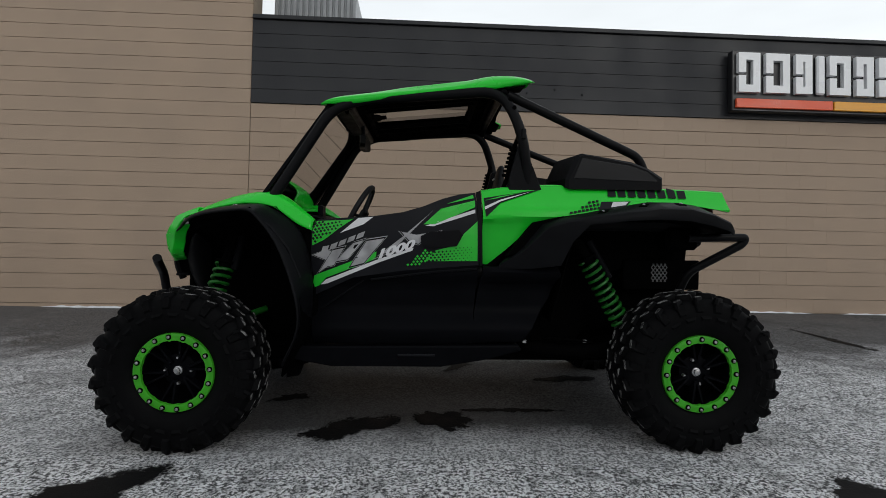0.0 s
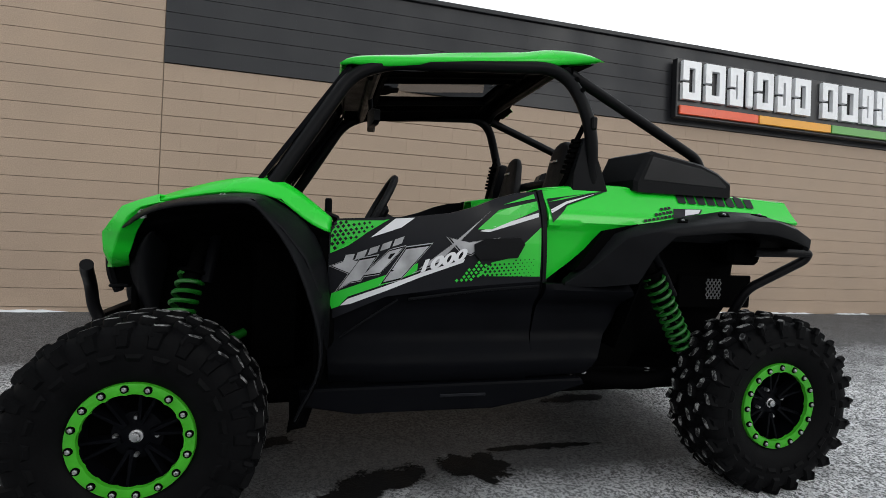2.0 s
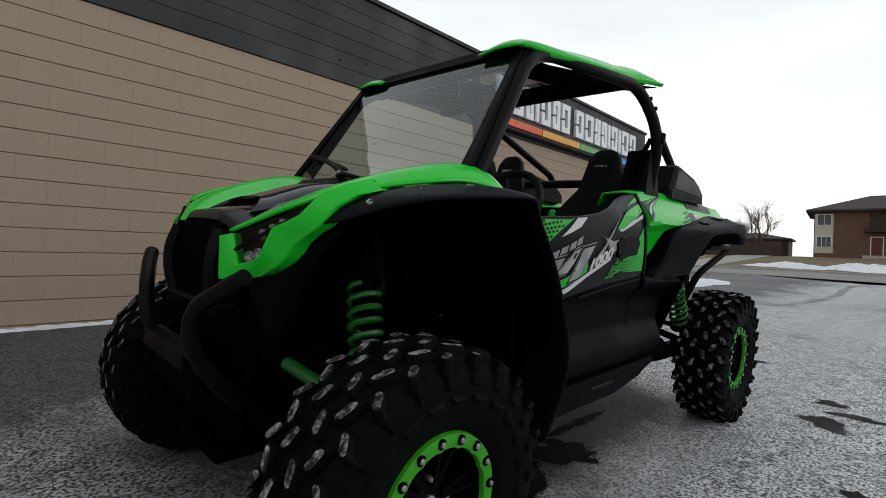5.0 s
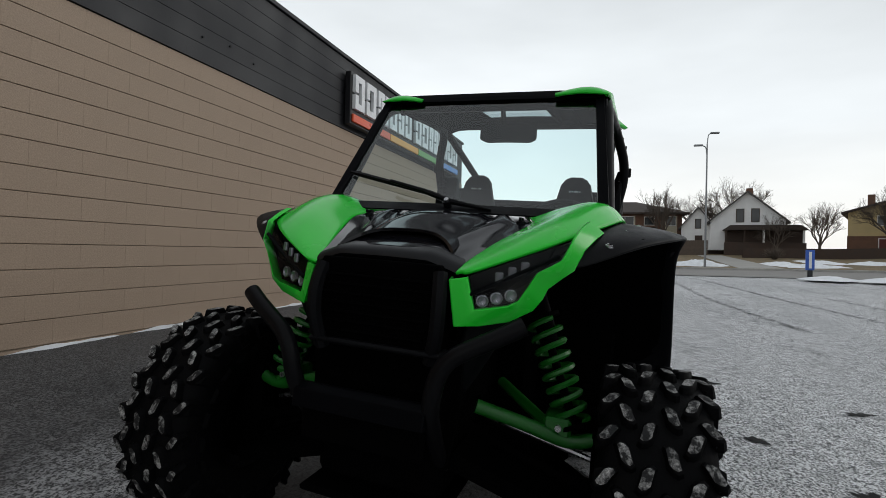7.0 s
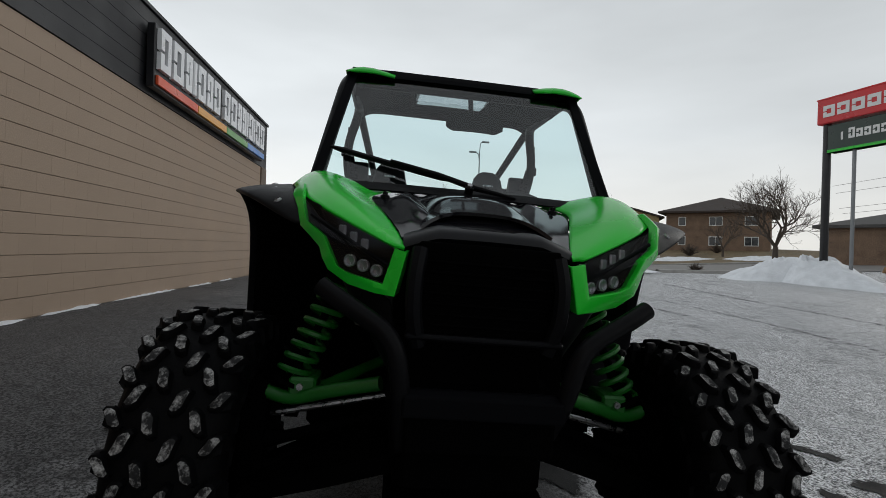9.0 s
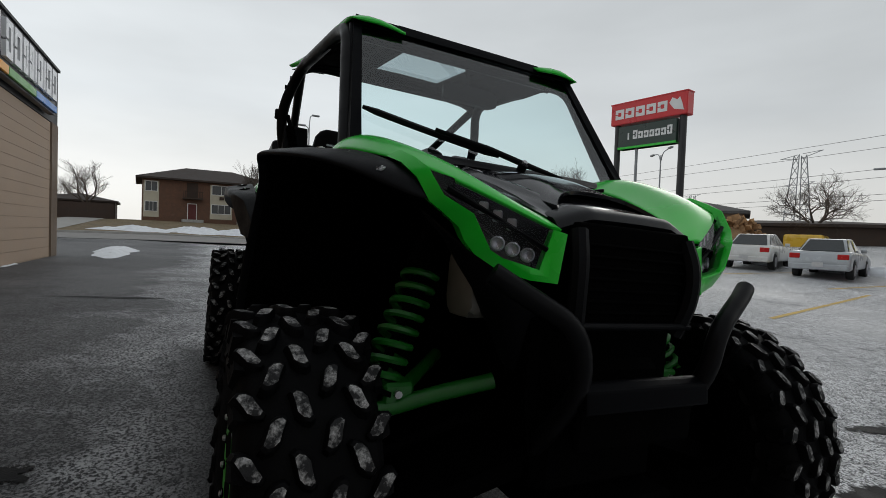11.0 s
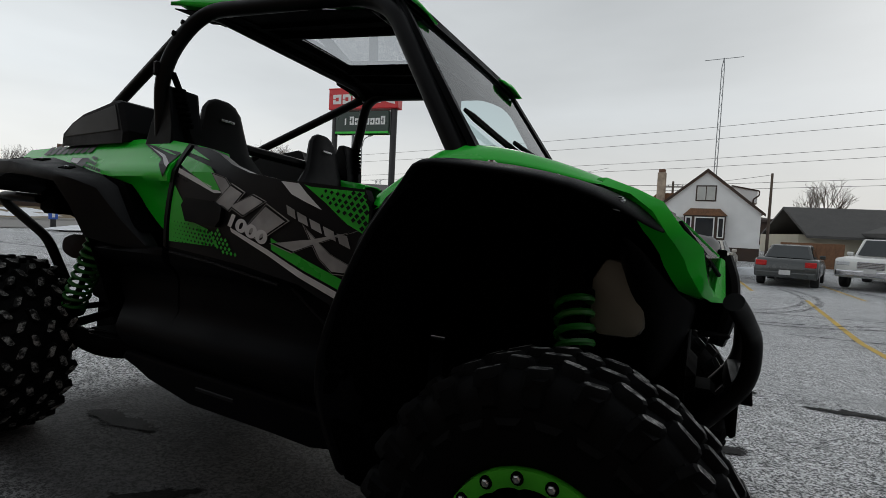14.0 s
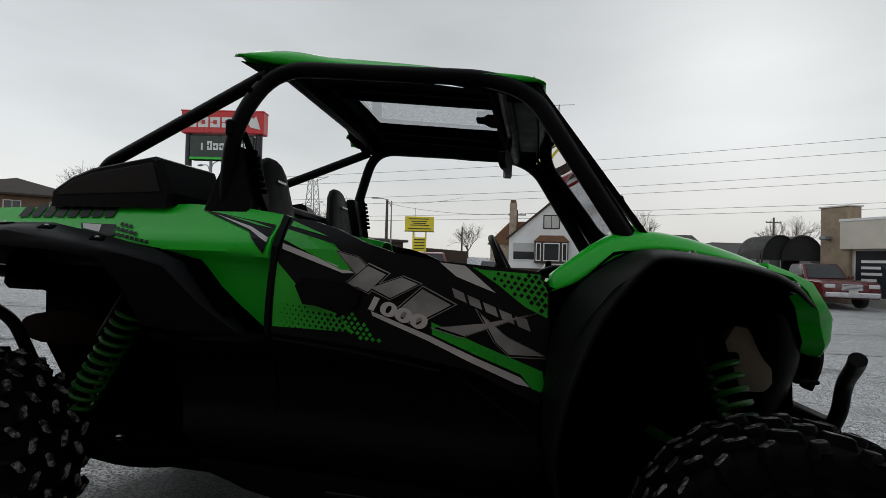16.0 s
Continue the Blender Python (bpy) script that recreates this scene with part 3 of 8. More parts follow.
    for k in range(16):
        a = 2 * math.pi * k / 16
        bm = lathe([(0.0130, 0.110), (0.0130, 0.1172), (0.0, 0.1174)], 12)
        bmesh.ops.translate(bm, verts=bm.verts, vec=(0.171 * math.cos(a), 0, 0.171 * math.sin(a)))
        part("washer", bm, DARK, ring)
        bm = lathe([(0.0080, 0.110), (0.0080, 0.1215), (0.0052, 0.124), (0.0, 0.1235)], 6)
        bmesh.ops.translate(bm, verts=bm.verts, vec=(0.171 * math.cos(a), 0, 0.171 * math.sin(a)))
        part("bolt", bm, STEEL, ring)
    for k in range(4):
        a = math.pi / 2 * k + 0.5
        bm = lathe([(0.009, 0.02), (0.009, 0.066), (0.006, 0.072), (0.0, 0.072)], 8)
        bmesh.ops.translate(bm, verts=bm.verts, vec=(0.062 * math.cos(a), 0, 0.062 * math.sin(a)))
        part("lug_nut", bm, STEEL, rim)
    part("hub_cap", lathe([(0.021, 0.055), (0.021, 0.068), (0.015, 0.070), (0.014, 0.080), (0.008, 0.082), (0, 0.082)], 20), STEEL, rim, "silver hub nut", True)
    return wheel


def place_wheel(w, x, s, spin):
    w.matrix_local = Matrix.Translation((x, s * 0.735, HUB_Z)) @ (Matrix.Identity(4) if s > 0 else Matrix.Rotation(math.pi, 4, "Z")) @ Matrix.Rotation(spin, 4, "Y")


first_wheel = build_wheel()
tagged(first_wheel, "black wheel with knobby tyre and green clamp ring")
place_wheel(first_wheel, -HUB_X, 1, 0.2)
for x, s, spin in ((-HUB_X, -1, 0.5), (HUB_X, 1, 1.0), (HUB_X, -1, 0.8)):
    w = copy_thing(first_wheel, Matrix.Identity(4))
    w.parent = utv
    place_wheel(w, x, s, spin)

# -- chassis --
part("floor_pan", boxed((-1.05, -0.50, 0.36), (1.05, 0.50, 0.46), 0.02), DARK, utv, "black floor pan")
part("nose_frame", boxed((-1.50, -0.20, 0.36), (-1.0, 0.20, 0.70), 0.03), DARK, utv)
part("engine_case", boxed((0.60, -0.28, 0.34), (1.42, 0.28, 0.80), 0.03), DARK, utv)
part("front_bulkhead", boxed((-0.98, -0.34, 0.45), (-0.78, 0.34, 1.12), 0.02), DARK, utv)
part("rear_bulkhead", boxed((0.40, -0.52, 0.45), (0.55, 0.52, 1.22), 0.02), DARK, utv)
bm = boxed((-1.55, -0.22, 0.335), (1.0, 0.22, 0.358), 0.01)
part("skid_plate", bm, DARK, utv)
bm = boxed((0.50, -0.56, 1.08), (1.40, 0.56, 1.14), 0.015)
part("cargo_bed", bm, BLACK, utv)
part("tailgate", boxed((1.36, -0.56, 1.0), (1.41, 0.56, 1.24), 0.012), BLACK, utv)

# -- hood --
HOOD = [(-0.950, 0.272, 1.203, 1.226), (-1.020, 0.305, 1.190, 1.212), (-1.120, 0.343, 1.164, 1.182), (-1.240, 0.301, 1.126, 1.143), (-1.370, 0.260, 1.083, 1.100), (-1.450, 0.236, 1.052, 1.082), (-1.490, 0.229, 1.036, 1.072)]


def hood_at(x):
    """Half width, edge height and middle height of the hood."""
    for p, q in zip(HOOD, HOOD[1:]):
        if x >= q[0]:
            t = min(1.0, max(0.0, (x - p[0]) / (q[0] - p[0])))
            return [p[k] + (q[k] - p[k]) * t for k in (1, 2, 3)]
    return HOOD[-1][1:]


hood_rows = []
for j in range(25):
    x = -0.950 - 0.540 * j / 24
    hw, ze, zm = hood_at(x)
    row = []
    for k in range(-20, 21):
        u = k / 20
        z = ze + (zm - ze) * (1 - min(1.0, abs(u) / 0.85) ** 2.5)
        fade = max(0.0, min(1.0, (x + 1.42) / 0.12))
        # a sharp ridge that runs forward and inward from each latch, with a hollow beside it
        mid = 0.74 - 0.16 * (-0.95 - x) / 0.45
        z += 0.010 * fade * max(0.0, 1 - abs(abs(u) - mid) / 0.11)
        z -= 0.008 * fade * max(0.0, 1 - abs(abs(u) - mid + 0.17) / 0.12)
        row.append((x - 0.012 * (1 - u * u), u * hw, z))
    hood_rows.append(row)
part("hood", loft(hood_rows, 0.010), GLOSSB, utv, "gloss black creased hood panel", True)
# low scoop over the nose: its lip sweeps forward at both sides
b_rows = []
for j in range(11):
    t = j / 10
    row = []
    for k in range(-12, 13):
        u = k / 12
        x = -0.99 + (-1.385 - 0.080 * abs(u) ** 3 + 0.99) * t
        ze, zm = hood_at(x)[1:]
        h = 0.044 * min(1.0, t * 1.8) ** 0.8 - 0.006 * t
        z = zm - 0.010 + h * (1 - abs(u) ** 3.2)
        row.append((x, u * (0.140 + 0.042 * t), z))
    b_rows.append(row)
part("hood_scoop", loft(b_rows, 0.010), GLOSSB, utv, "raised gloss black hood scoop", True)
part("scoop_mouth", prism([(-0.150, 1.066), (0.150, 1.066), (0.125, 1.104), (-0.125, 1.104)], -1.385, -1.345, "x"), DARK, utv)
for s in (-1, 1):
    bm = lathe([(0.016, -0.012), (0.016, 0.008), (0.009, 0.012), (0.009, 0.02), (0, 0.021)], 12, "z")
    add_box(bm, (-0.026, -0.004, 0.01), (0.026, 0.004, 0.022), 0.002)
    p = part("hood_latch", bm, BLACK, utv)
    p.matrix_local = Matrix.Translation((-1.095, s * 0.292, 1.168))

# -- green fender tops, flares, lamps: both sides --
F_ROWS = [
    (-0.665, (0.555, 1.085), (0.575, 1.112), (0.595, 1.116), (0.612, 1.100), (0.622, 1.060)),
    (-0.75, (0.510, 1.165), (0.540, 1.184), (0.575, 1.184), (0.605, 1.160), (0.630, 1.090)),
    (-0.85, (0.400, 1.216), (0.480, 1.248), (0.540, 1.264), (0.587, 1.250), (0.625, 1.184)),
    (-0.95, (0.276, 1.204), (0.400, 1.232), (0.510, 1.266), (0.578, 1.252), (0.622, 1.196)),
    (-1.02, (0.309, 1.191), (0.400, 1.215), (0.494, 1.256), (0.566, 1.248), (0.612, 1.196)),
    (-1.12, (0.347, 1.165), (0.408, 1.189), (0.470, 1.228), (0.542, 1.230), (0.594, 1.182)),
    (-1.24, (0.305, 1.127), (0.360, 1.149), (0.425, 1.184), (0.494, 1.196), (0.555, 1.158)),
    (-1.345, (0.272, 1.092), (0.314, 1.108), (0.376, 1.136), (0.440, 1.156), (0.515, 1.134)),
    (-1.435, (0.242, 1.054), (0.275, 1.064), (0.325, 1.082), (0.385, 1.100), (0.450, 1.100)),
    (-1.500, (0.222, 1.026), (0.238, 1.030), (0.258, 1.036), (0.285, 1.042), (0.314, 1.040)),
    (-1.533, (0.218, 1.008), (0.224, 1.010), (0.231, 1.012), (0.238, 1.012), (0.247, 1.010)),
]
# inner edge on the body, outer edge over the wheel
FLARE = [
    ((-1.410, 0.500, 1.062), (-1.423, 0.503, 1.046)),
    ((-1.378, 0.518, 1.096), (-1.374, 0.556, 1.068)),
    ((-1.335, 0.540, 1.130), (-1.326, 0.620, 1.100)),
    ((-1.230, 0.562, 1.164), (-1.236, 0.702, 1.134)),
    ((-1.100, 0.592, 1.190), (-1.122, 0.772, 1.149)),
    ((-0.985, 0.606, 1.202), (-0.990, 0.810, 1.160)),
    ((-0.915, 0.614, 1.200), (-0.922, 0.824, 1.163)),
    ((-0.890, 0.618, 1.192), (-0.898, 0.814, 1.142)),
    ((-0.820, 0.622, 1.160), (-0.860, 0.800, 1.096)),
    ((-0.740, 0.628, 1.105), (-0.792, 0.806, 1.010)),
    ((-0.685, 0.636, 1.030), (-0.735, 0.816, 0.877)),
    ((-0.655, 0.632, 0.900), (-0.690, 0.826, 0.735)),
    ((-0.650, 0.625, 0.740), (-0.678, 0.826, 0.640)),
    ((-0.656, 0.620, 0.560), (-0.690, 0.822, 0.550)),
    ((-0.705, 0.610, 0.460), (-0.752, 0.814, 0.440)),
    ((-0.745, 0.610, 0.410), (-0.768, 0.806, 0.390)),
]
for s in (-1, 1):
    rows = []
    for x, *q in F_ROWS:
        rows.append([(x, s * y, z) for y, z in q])
    smoothed(part("fender_panel", loft(rows, 0.008), GREEN, utv, "glossy lime green fender top"), 2, 9.0)
    # black flare: a flat shelf with a rolled lip over the wheel
    rows, well = [], []
    for (xi, yi, zi), (xo, yo, zo) in FLARE:
        d = Vector((-1.2575 - xo, 0, 0.385 - zo)).normalized()
        if xo > -0.80:
            d = Vector((-1, 0, -0.12)).normalized()
        i, o = Vector((xi, yi - 0.012, zi)), Vector((xo, yo, zo))
        # the top swells between the body edge and the rolled lip
        near = min(1.0, (o - i).length / 0.09)
        flat = lerp(i, o, 0.86) + Vector((0, 0, 0.006 * near))
        low = o + d * 0.014 * near + Vector((0, -0.006, 0))
        ret = low + Vector((0, -0.030, 0)) * near - d * 0.012 * near
        base = lerp(i, ret, 0.3) + d * 0.020 * near
        rows.append([(q.x, s * q.y, q.z) for q in (i, lerp(i, o, 0.28) + Vector((0, 0, 0.002 * near)), lerp(i, o, 0.58) + Vector((0, 0, 0.008 * near)), flat, o - d * 0.002, o + d * 0.007 + Vector((0, 0.004 * near, 0)), low, ret, base)])
        well.append(ret)
    smoothed(part("front_flare", shell(rows), BLACK, utv, "black plastic front wheel flare"), 1)
    # inner liner round the top and behind the wheel
    rows = [[(q.x + 0.01 * k, s * (q.y + 0.012 - (q.y - 0.23) * k / 3), q.z - 0.03 * k) for k in range(4)] for q in well[2:]]
    rows.append([(-0.80, s * y, 0.33) for y in (0.70, 0.55, 0.40, 0.25)])
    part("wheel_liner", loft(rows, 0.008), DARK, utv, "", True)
    # raised crease down the outer face
    part("flare_crease", tubed([(-0.885, s * 0.785, 1.115), (-0.83, s * 0.780, 1.075), (-0.750, s * 0.768, 0.970), (-0.695, s * 0.755, 0.83)], 0.009, 6), BLACK, utv)
    for c, n in (((-1.322, 0.586, 1.110), (-0.25, 0.38, 0.9)), ((-1.185, 0.632, 1.1545), (-0.15, 0.28, 0.95)), ((-1.039, 0.670, 1.180), (-0.08, 0.26, 0.96))):
        turn = Matrix.Translation((c[0], s * c[1], c[2])) @ Vector((n[0], s * n[1], n[2])).to_track_quat("Z", "X").to_matrix().to_4x4()
        p = part("bolt", lathe([(0.013, -0.020), (0.013, 0.004), (0.009, 0.005), (0.0085, 0.008), (0.004, 0.0075), (0, 0.006)], 12, "z"), STEEL, utv)
        p.matrix_local = turn
        part("bolt_socket", lathe([(0.0045, 0.0070), (0.0045, 0.0085), (0, 0.0085)], 8, "z"), DARK, p)
    # dark underside of the fender, down to the inner frame
    rows = []
    for x, *q in F_ROWS[0:9]:
        y, z = q[-1]
        rows.append([(x + 0.004, s * (y + 0.002), z - 0.002), (x + 0.01, s * (y - 0.03), z - 0.07), (x + 0.02, s * (0.25 + 0.4 * (y - 0.25)), z - 0.12), (x + 0.02, s * 0.235, 0.90)])
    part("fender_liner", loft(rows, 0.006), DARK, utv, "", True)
    # splash panel closing the wheel well, its shade held in the dark colour
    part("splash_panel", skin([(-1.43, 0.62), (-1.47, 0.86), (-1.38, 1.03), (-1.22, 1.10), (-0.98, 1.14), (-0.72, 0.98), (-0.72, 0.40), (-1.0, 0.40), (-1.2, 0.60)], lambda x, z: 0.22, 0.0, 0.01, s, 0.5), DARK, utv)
    # dark filler box added to close the gap between door and fender
    part("door_gap_filler", boxed((-0.715, min(s * 0.3, s * 0.622), 0.42), (-0.64, max(s * 0.3, s * 0.622), 1.085), 0.012), DARK, utv)

    # headlamp
    A, B, R, C, D, E = rim = [Vector((x, s * y, z)) for x, y, z in ((-1.534, 0.243, 1.005), (-1.404, 0.503, 1.120), (-1.450, 0.480, 1.058), (-1.492, 0.426, 1.022), (-1.508, 0.380, 0.938), (-1.525, 0.266, 0.913))]
    back = Vector((0.05, 0, -0.0))
    bm = bmesh.new()
    vs = [bm.verts.new(p + back * 0.7) for p in rim]
    bm.faces.new(vs)
    lo = [bm.verts.new(p + back * 2.0) for p in rim]
    for k in range(6):
        bm.faces.new((vs[k], vs[(k + 1) % 6], lo[(k + 1) % 6], lo[k]))
    lamp = part("headlight", bm, DARK, utv, "dark angular headlamp with six small reflectors")
    bm = bmesh.new()
    mid = (A + B + C + D + E) / 5 - Vector((0.012, 0, 0))
    vs = [bm.verts.new(p) for p in rim]
    mv = bm.verts.new(mid)
    for k in range(6):
        bm.faces.new((vs[k], vs[(k + 1) % 6], mv))
    p = part("lens", bm, LENS, lamp, "smoked clear lens")
    p.visible_shadow = False
    out = (B - A).cross(E - A).normalized()
    if out.x > 0:
        out = -out
    for k in range(3):
        # square reflectors above, round ones below
        q = lerp(lerp(A, B, 0.30 + 0.13 * k), lerp(E, C, 0.34 + 0.16 * k), 0.34) + back * 0.35
        turn = out.to_track_quat("Z", "Y").to_matrix().to_4x4()
        r = part("reflector", boxed((-0.011, -0.014, -0.004), (0.011, 0.014, 0.006), 0.003), LED, lamp)
        r.matrix_local = Matrix.Translation(q) @ turn
        q = lerp(lerp(A, B, 0.10 + 0.15 * k), lerp(E, D, 0.20 + 0.30 * k), 0.74) + back * 0.4
        r = part("reflector", lathe([(0.017, -0.004), (0.017, 0.005), (0.014, 0.006), (0.010, 0.002), (0.0, 0.0)], 14, "z"), LED, lamp)
        r.matrix_local = Matrix.Translation(q) @ turn
    part("lamp_divider", tubed([lerp(A, E, 0.50) - back * 0.1, lerp(A, B, 0.45) * 0.5 + lerp(E, C, 0.45) * 0.5 - back * 0.1, lerp(B, C, 0.45)], 0.006, 6), SATIN, lamp)
    # green bezel round the lamp
    def bez(p):
        return Vector((p.x - 0.003, abs(p.y), p.z))
    line = [((-1.548, 0.212, 0.998), bez(A)), ((-1.556, 0.234, 0.886), bez(E)), ((-1.522, 0.285, 0.888), bez(lerp(E, D, 0.2))), ((-1.500, 0.355, 0.904), bez(lerp(E, D, 0.8))), ((-1.482, 0.410, 0.936), bez(lerp(D, C, 0.12))), ((-1.466, 0.430, 0.965), bez(lerp(D, C, 0.6))), ((-1.456, 0.440, 0.992), bez(C)), ((-1.436, 0.475, 1.024), bez(lerp(C, R, 0.5))), ((-1.420, 0.500, 1.044), bez(R)), ((-1.386, 0.519, 1.096), bez(B)), ((-1.338, 0.543, 1.132), (-1.348, 0.514, 1.148)), ((-1.270, 0.556, 1.152), (-1.280, 0.528, 1.172))]
    rows = [[(a[0] + 0.055, s * (a[1] - 0.012), a[2] + 0.008), (a[0], s * a[1], a[2]), ((a[0] + b[0]) / 2 - 0.002, s * ((a[1] + b[1]) / 2 + 0.001), (a[2] + b[2]) / 2), (b[0], s * b[1], b[2]), (b[0] + 0.022, s * (b[1] - 0.004), b[2])] for a, b in line]
    bezel = part("headlight_bezel", loft(rows, 0.008), GREEN, utv, "lime green lamp surround", True)
    bv = bezel.modifiers.new("round", "BEVEL")
    bv.width, bv.segments = 0.004, 2
    # dark cheek between lamp, bumper and flare
    rows = [[(-1.500, s * 0.22, 0.90), (-1.465, s * 0.22, 0.74), (-1.385, s * 0.20, 0.62)], [(-1.455, s * 0.325, 0.905), (-1.410, s * 0.315, 0.80), (-1.365, s * 0.24, 0.66)], [(-1.390, s * 0.425, 0.985), (-1.365, s * 0.40, 0.93), (-1.335, s * 0.26, 0.80)], [(-1.320, s * 0.50, 1.055), (-1.305, s * 0.46, 1.03), (-1.295, s * 0.28, 0.99)]]
    smoothed(part("front_cheek", loft(rows, 0.01), BLACK, utv), 1)

# -- grille and front guard --
part("grille", prism([(-0.180, 1.03), (0.180, 1.03), (0.200, 0.95), (0.185, 0.80), (-0.185, 0.80), (-0.200, 0.95)], -1.552, -1.465, "x", 0.006), DARK, utv, "black mesh grille")
for k in range(7):
    part("grille_slat", boxed((-1.562, -0.17 + 0.006 * abs(k - 4), 0.822 + 0.026 * k), (-1.550, 0.17 - 0.006 * abs(k - 4), 0.829 + 0.026 * k), 0.002), DARK, utv)
rows, face = [], []
for k in range(-10, 11):
    u = k / 10
    side = max(0.0, abs(u) - 0.62) / 0.38
    z, x = 1.052 - 0.006 * u * u - 0.026 * side, -1.525 + 0.012 * side
    y = u * 0.221
    rows.append([(-1.460, y, z + 0.020), (x + 0.012, y, z + 0.010), (x, y, z), (x - 0.003, y, z - 0.008), (x + 0.006, y, z - 0.014)])
    face.append([(x + 0.010, y, z - 0.010), (x + 0.004, y * 0.985, z - 0.035), (x + 0.022, y * 0.94, z - 0.060)])
part("grille_brow", loft(rows, 0.006), BROW, utv, "satin black nose brow", True)
part("brow_face", loft(face, 0.006), DARK, utv, "", True)
for s in (-1, 1):
    part("grille_side", tubed(bent([(-1.545, s * 0.178, 1.01), (-1.570, s * 0.188, 0.94), (-1.568, s * 0.186, 0.85), (-1.545, s * 0.165, 0.77)], 0.04), 0.021, 8), BLACK, utv)
    # tubular guard: horn, bend and lower leg
    part("front_guard", tubed(bent([(-1.566, s * 0.412, 0.902), (-1.583, s * 0.370, 0.878), (-1.627, s * 0.225, 0.800), (-1.625, s * 0.200, 0.68), (-1.535, s * 0.19, 0.56), (-1.435, s * 0.18, 0.45)], 0.09, 6), 0.0235, 14), TUBE, utv, "black tubular front guard", True)
part("guard_bar", prism([(-1.640, 0.618), (-1.634, 0.668), (-1.612, 0.682), (-1.585, 0.676), (-1.575, 0.618)], -0.195, 0.195, "y", 0.006), SATIN, utv, "flat black bumper beam")
part("guard_plate", boxed((-1.607, -0.185, 0.52), (-1.585, 0.185, 0.620), 0.008), DARK, utv, "black guard plate")
part("front_bulkhead", prism([(-0.21, 0.46), (0.21, 0.46), (0.235, 0.62), (0.235, 0.82), (-0.235, 0.82), (-0.235, 0.62)], -1.475, -1.455, "x", 0.006), DARK, utv, "dark panel behind the guard")
part("guard_lip", boxed((-1.575, -0.20, 0.786), (-1.495, 0.20, 0.802), 0.006), BLACK, utv)
part("winch_mount", boxed((-1.555, -0.10, 0.50), (-1.435, 0.10, 0.62), 0.015), DARK, utv)
part("washer_tank", prism([(-1.375, 0.80), (-1.35, 0.77), (-1.25, 0.765), (-1.225, 0.80), (-1.225, 0.92), (-1.26, 0.985), (-1.33, 0.97), (-1.37, 0.90)], 0.235, 0.345, "y", 0.025), TANK, utv, "cloudy white fluid tank", True)
part("washer_hose", tubed(bent([(-1.25, 0.32, 0.98), (-1.19, 0.34, 0.93), (-1.18, 0.32, 0.80)], 0.04), 0.006, 6), DARK, utv)

# -- suspension --
def spring(a, b, r, wire, turns):
    a, b = Vector(a), Vector(b)
    d = (b - a).normalized()
    u = d.orthogonal().normalized()
    v = d.cross(u)
    n = turns * 14
    return tubed([lerp(a, b, k / n) + r * (u * math.cos(2 * math.pi * k / 14) + v * math.sin(2 * math.pi * k / 14)) for k in range(n + 1)], wire, 6)


def shock(top, bottom, mat, wire, turns, start):
    top, bottom = Vector(top), Vector(bottom)
    body = part("shock_absorber", tubed([top, lerp(top, bottom, 0.50), lerp(top, bottom, 0.51), bottom], 0.02, 10, [0.030, 0.030, 0.013, 0.013]), DARK, utv, "coil-over shock absorber", True)
    part("spring", spring(lerp(top, bottom, start), lerp(top, bottom, 0.95), 0.046, wire, turns), mat, body, "green coil spring", True)
    for t in (start - 0.02, 0.96):
        part("spring_seat", tubed([lerp(top, bottom, t - 0.012), lerp(top, bottom, t + 0.012)], 0.056, 14), DARK, body, "", True)
    part("reservoir", tubed([lerp(top, bottom, 0.05) + Vector((0.05, 0, 0.02)), lerp(top, bottom, 0.42) + Vector((0.06, 0, 0.0))], 0.024, 10), SATIN, body, "", True)


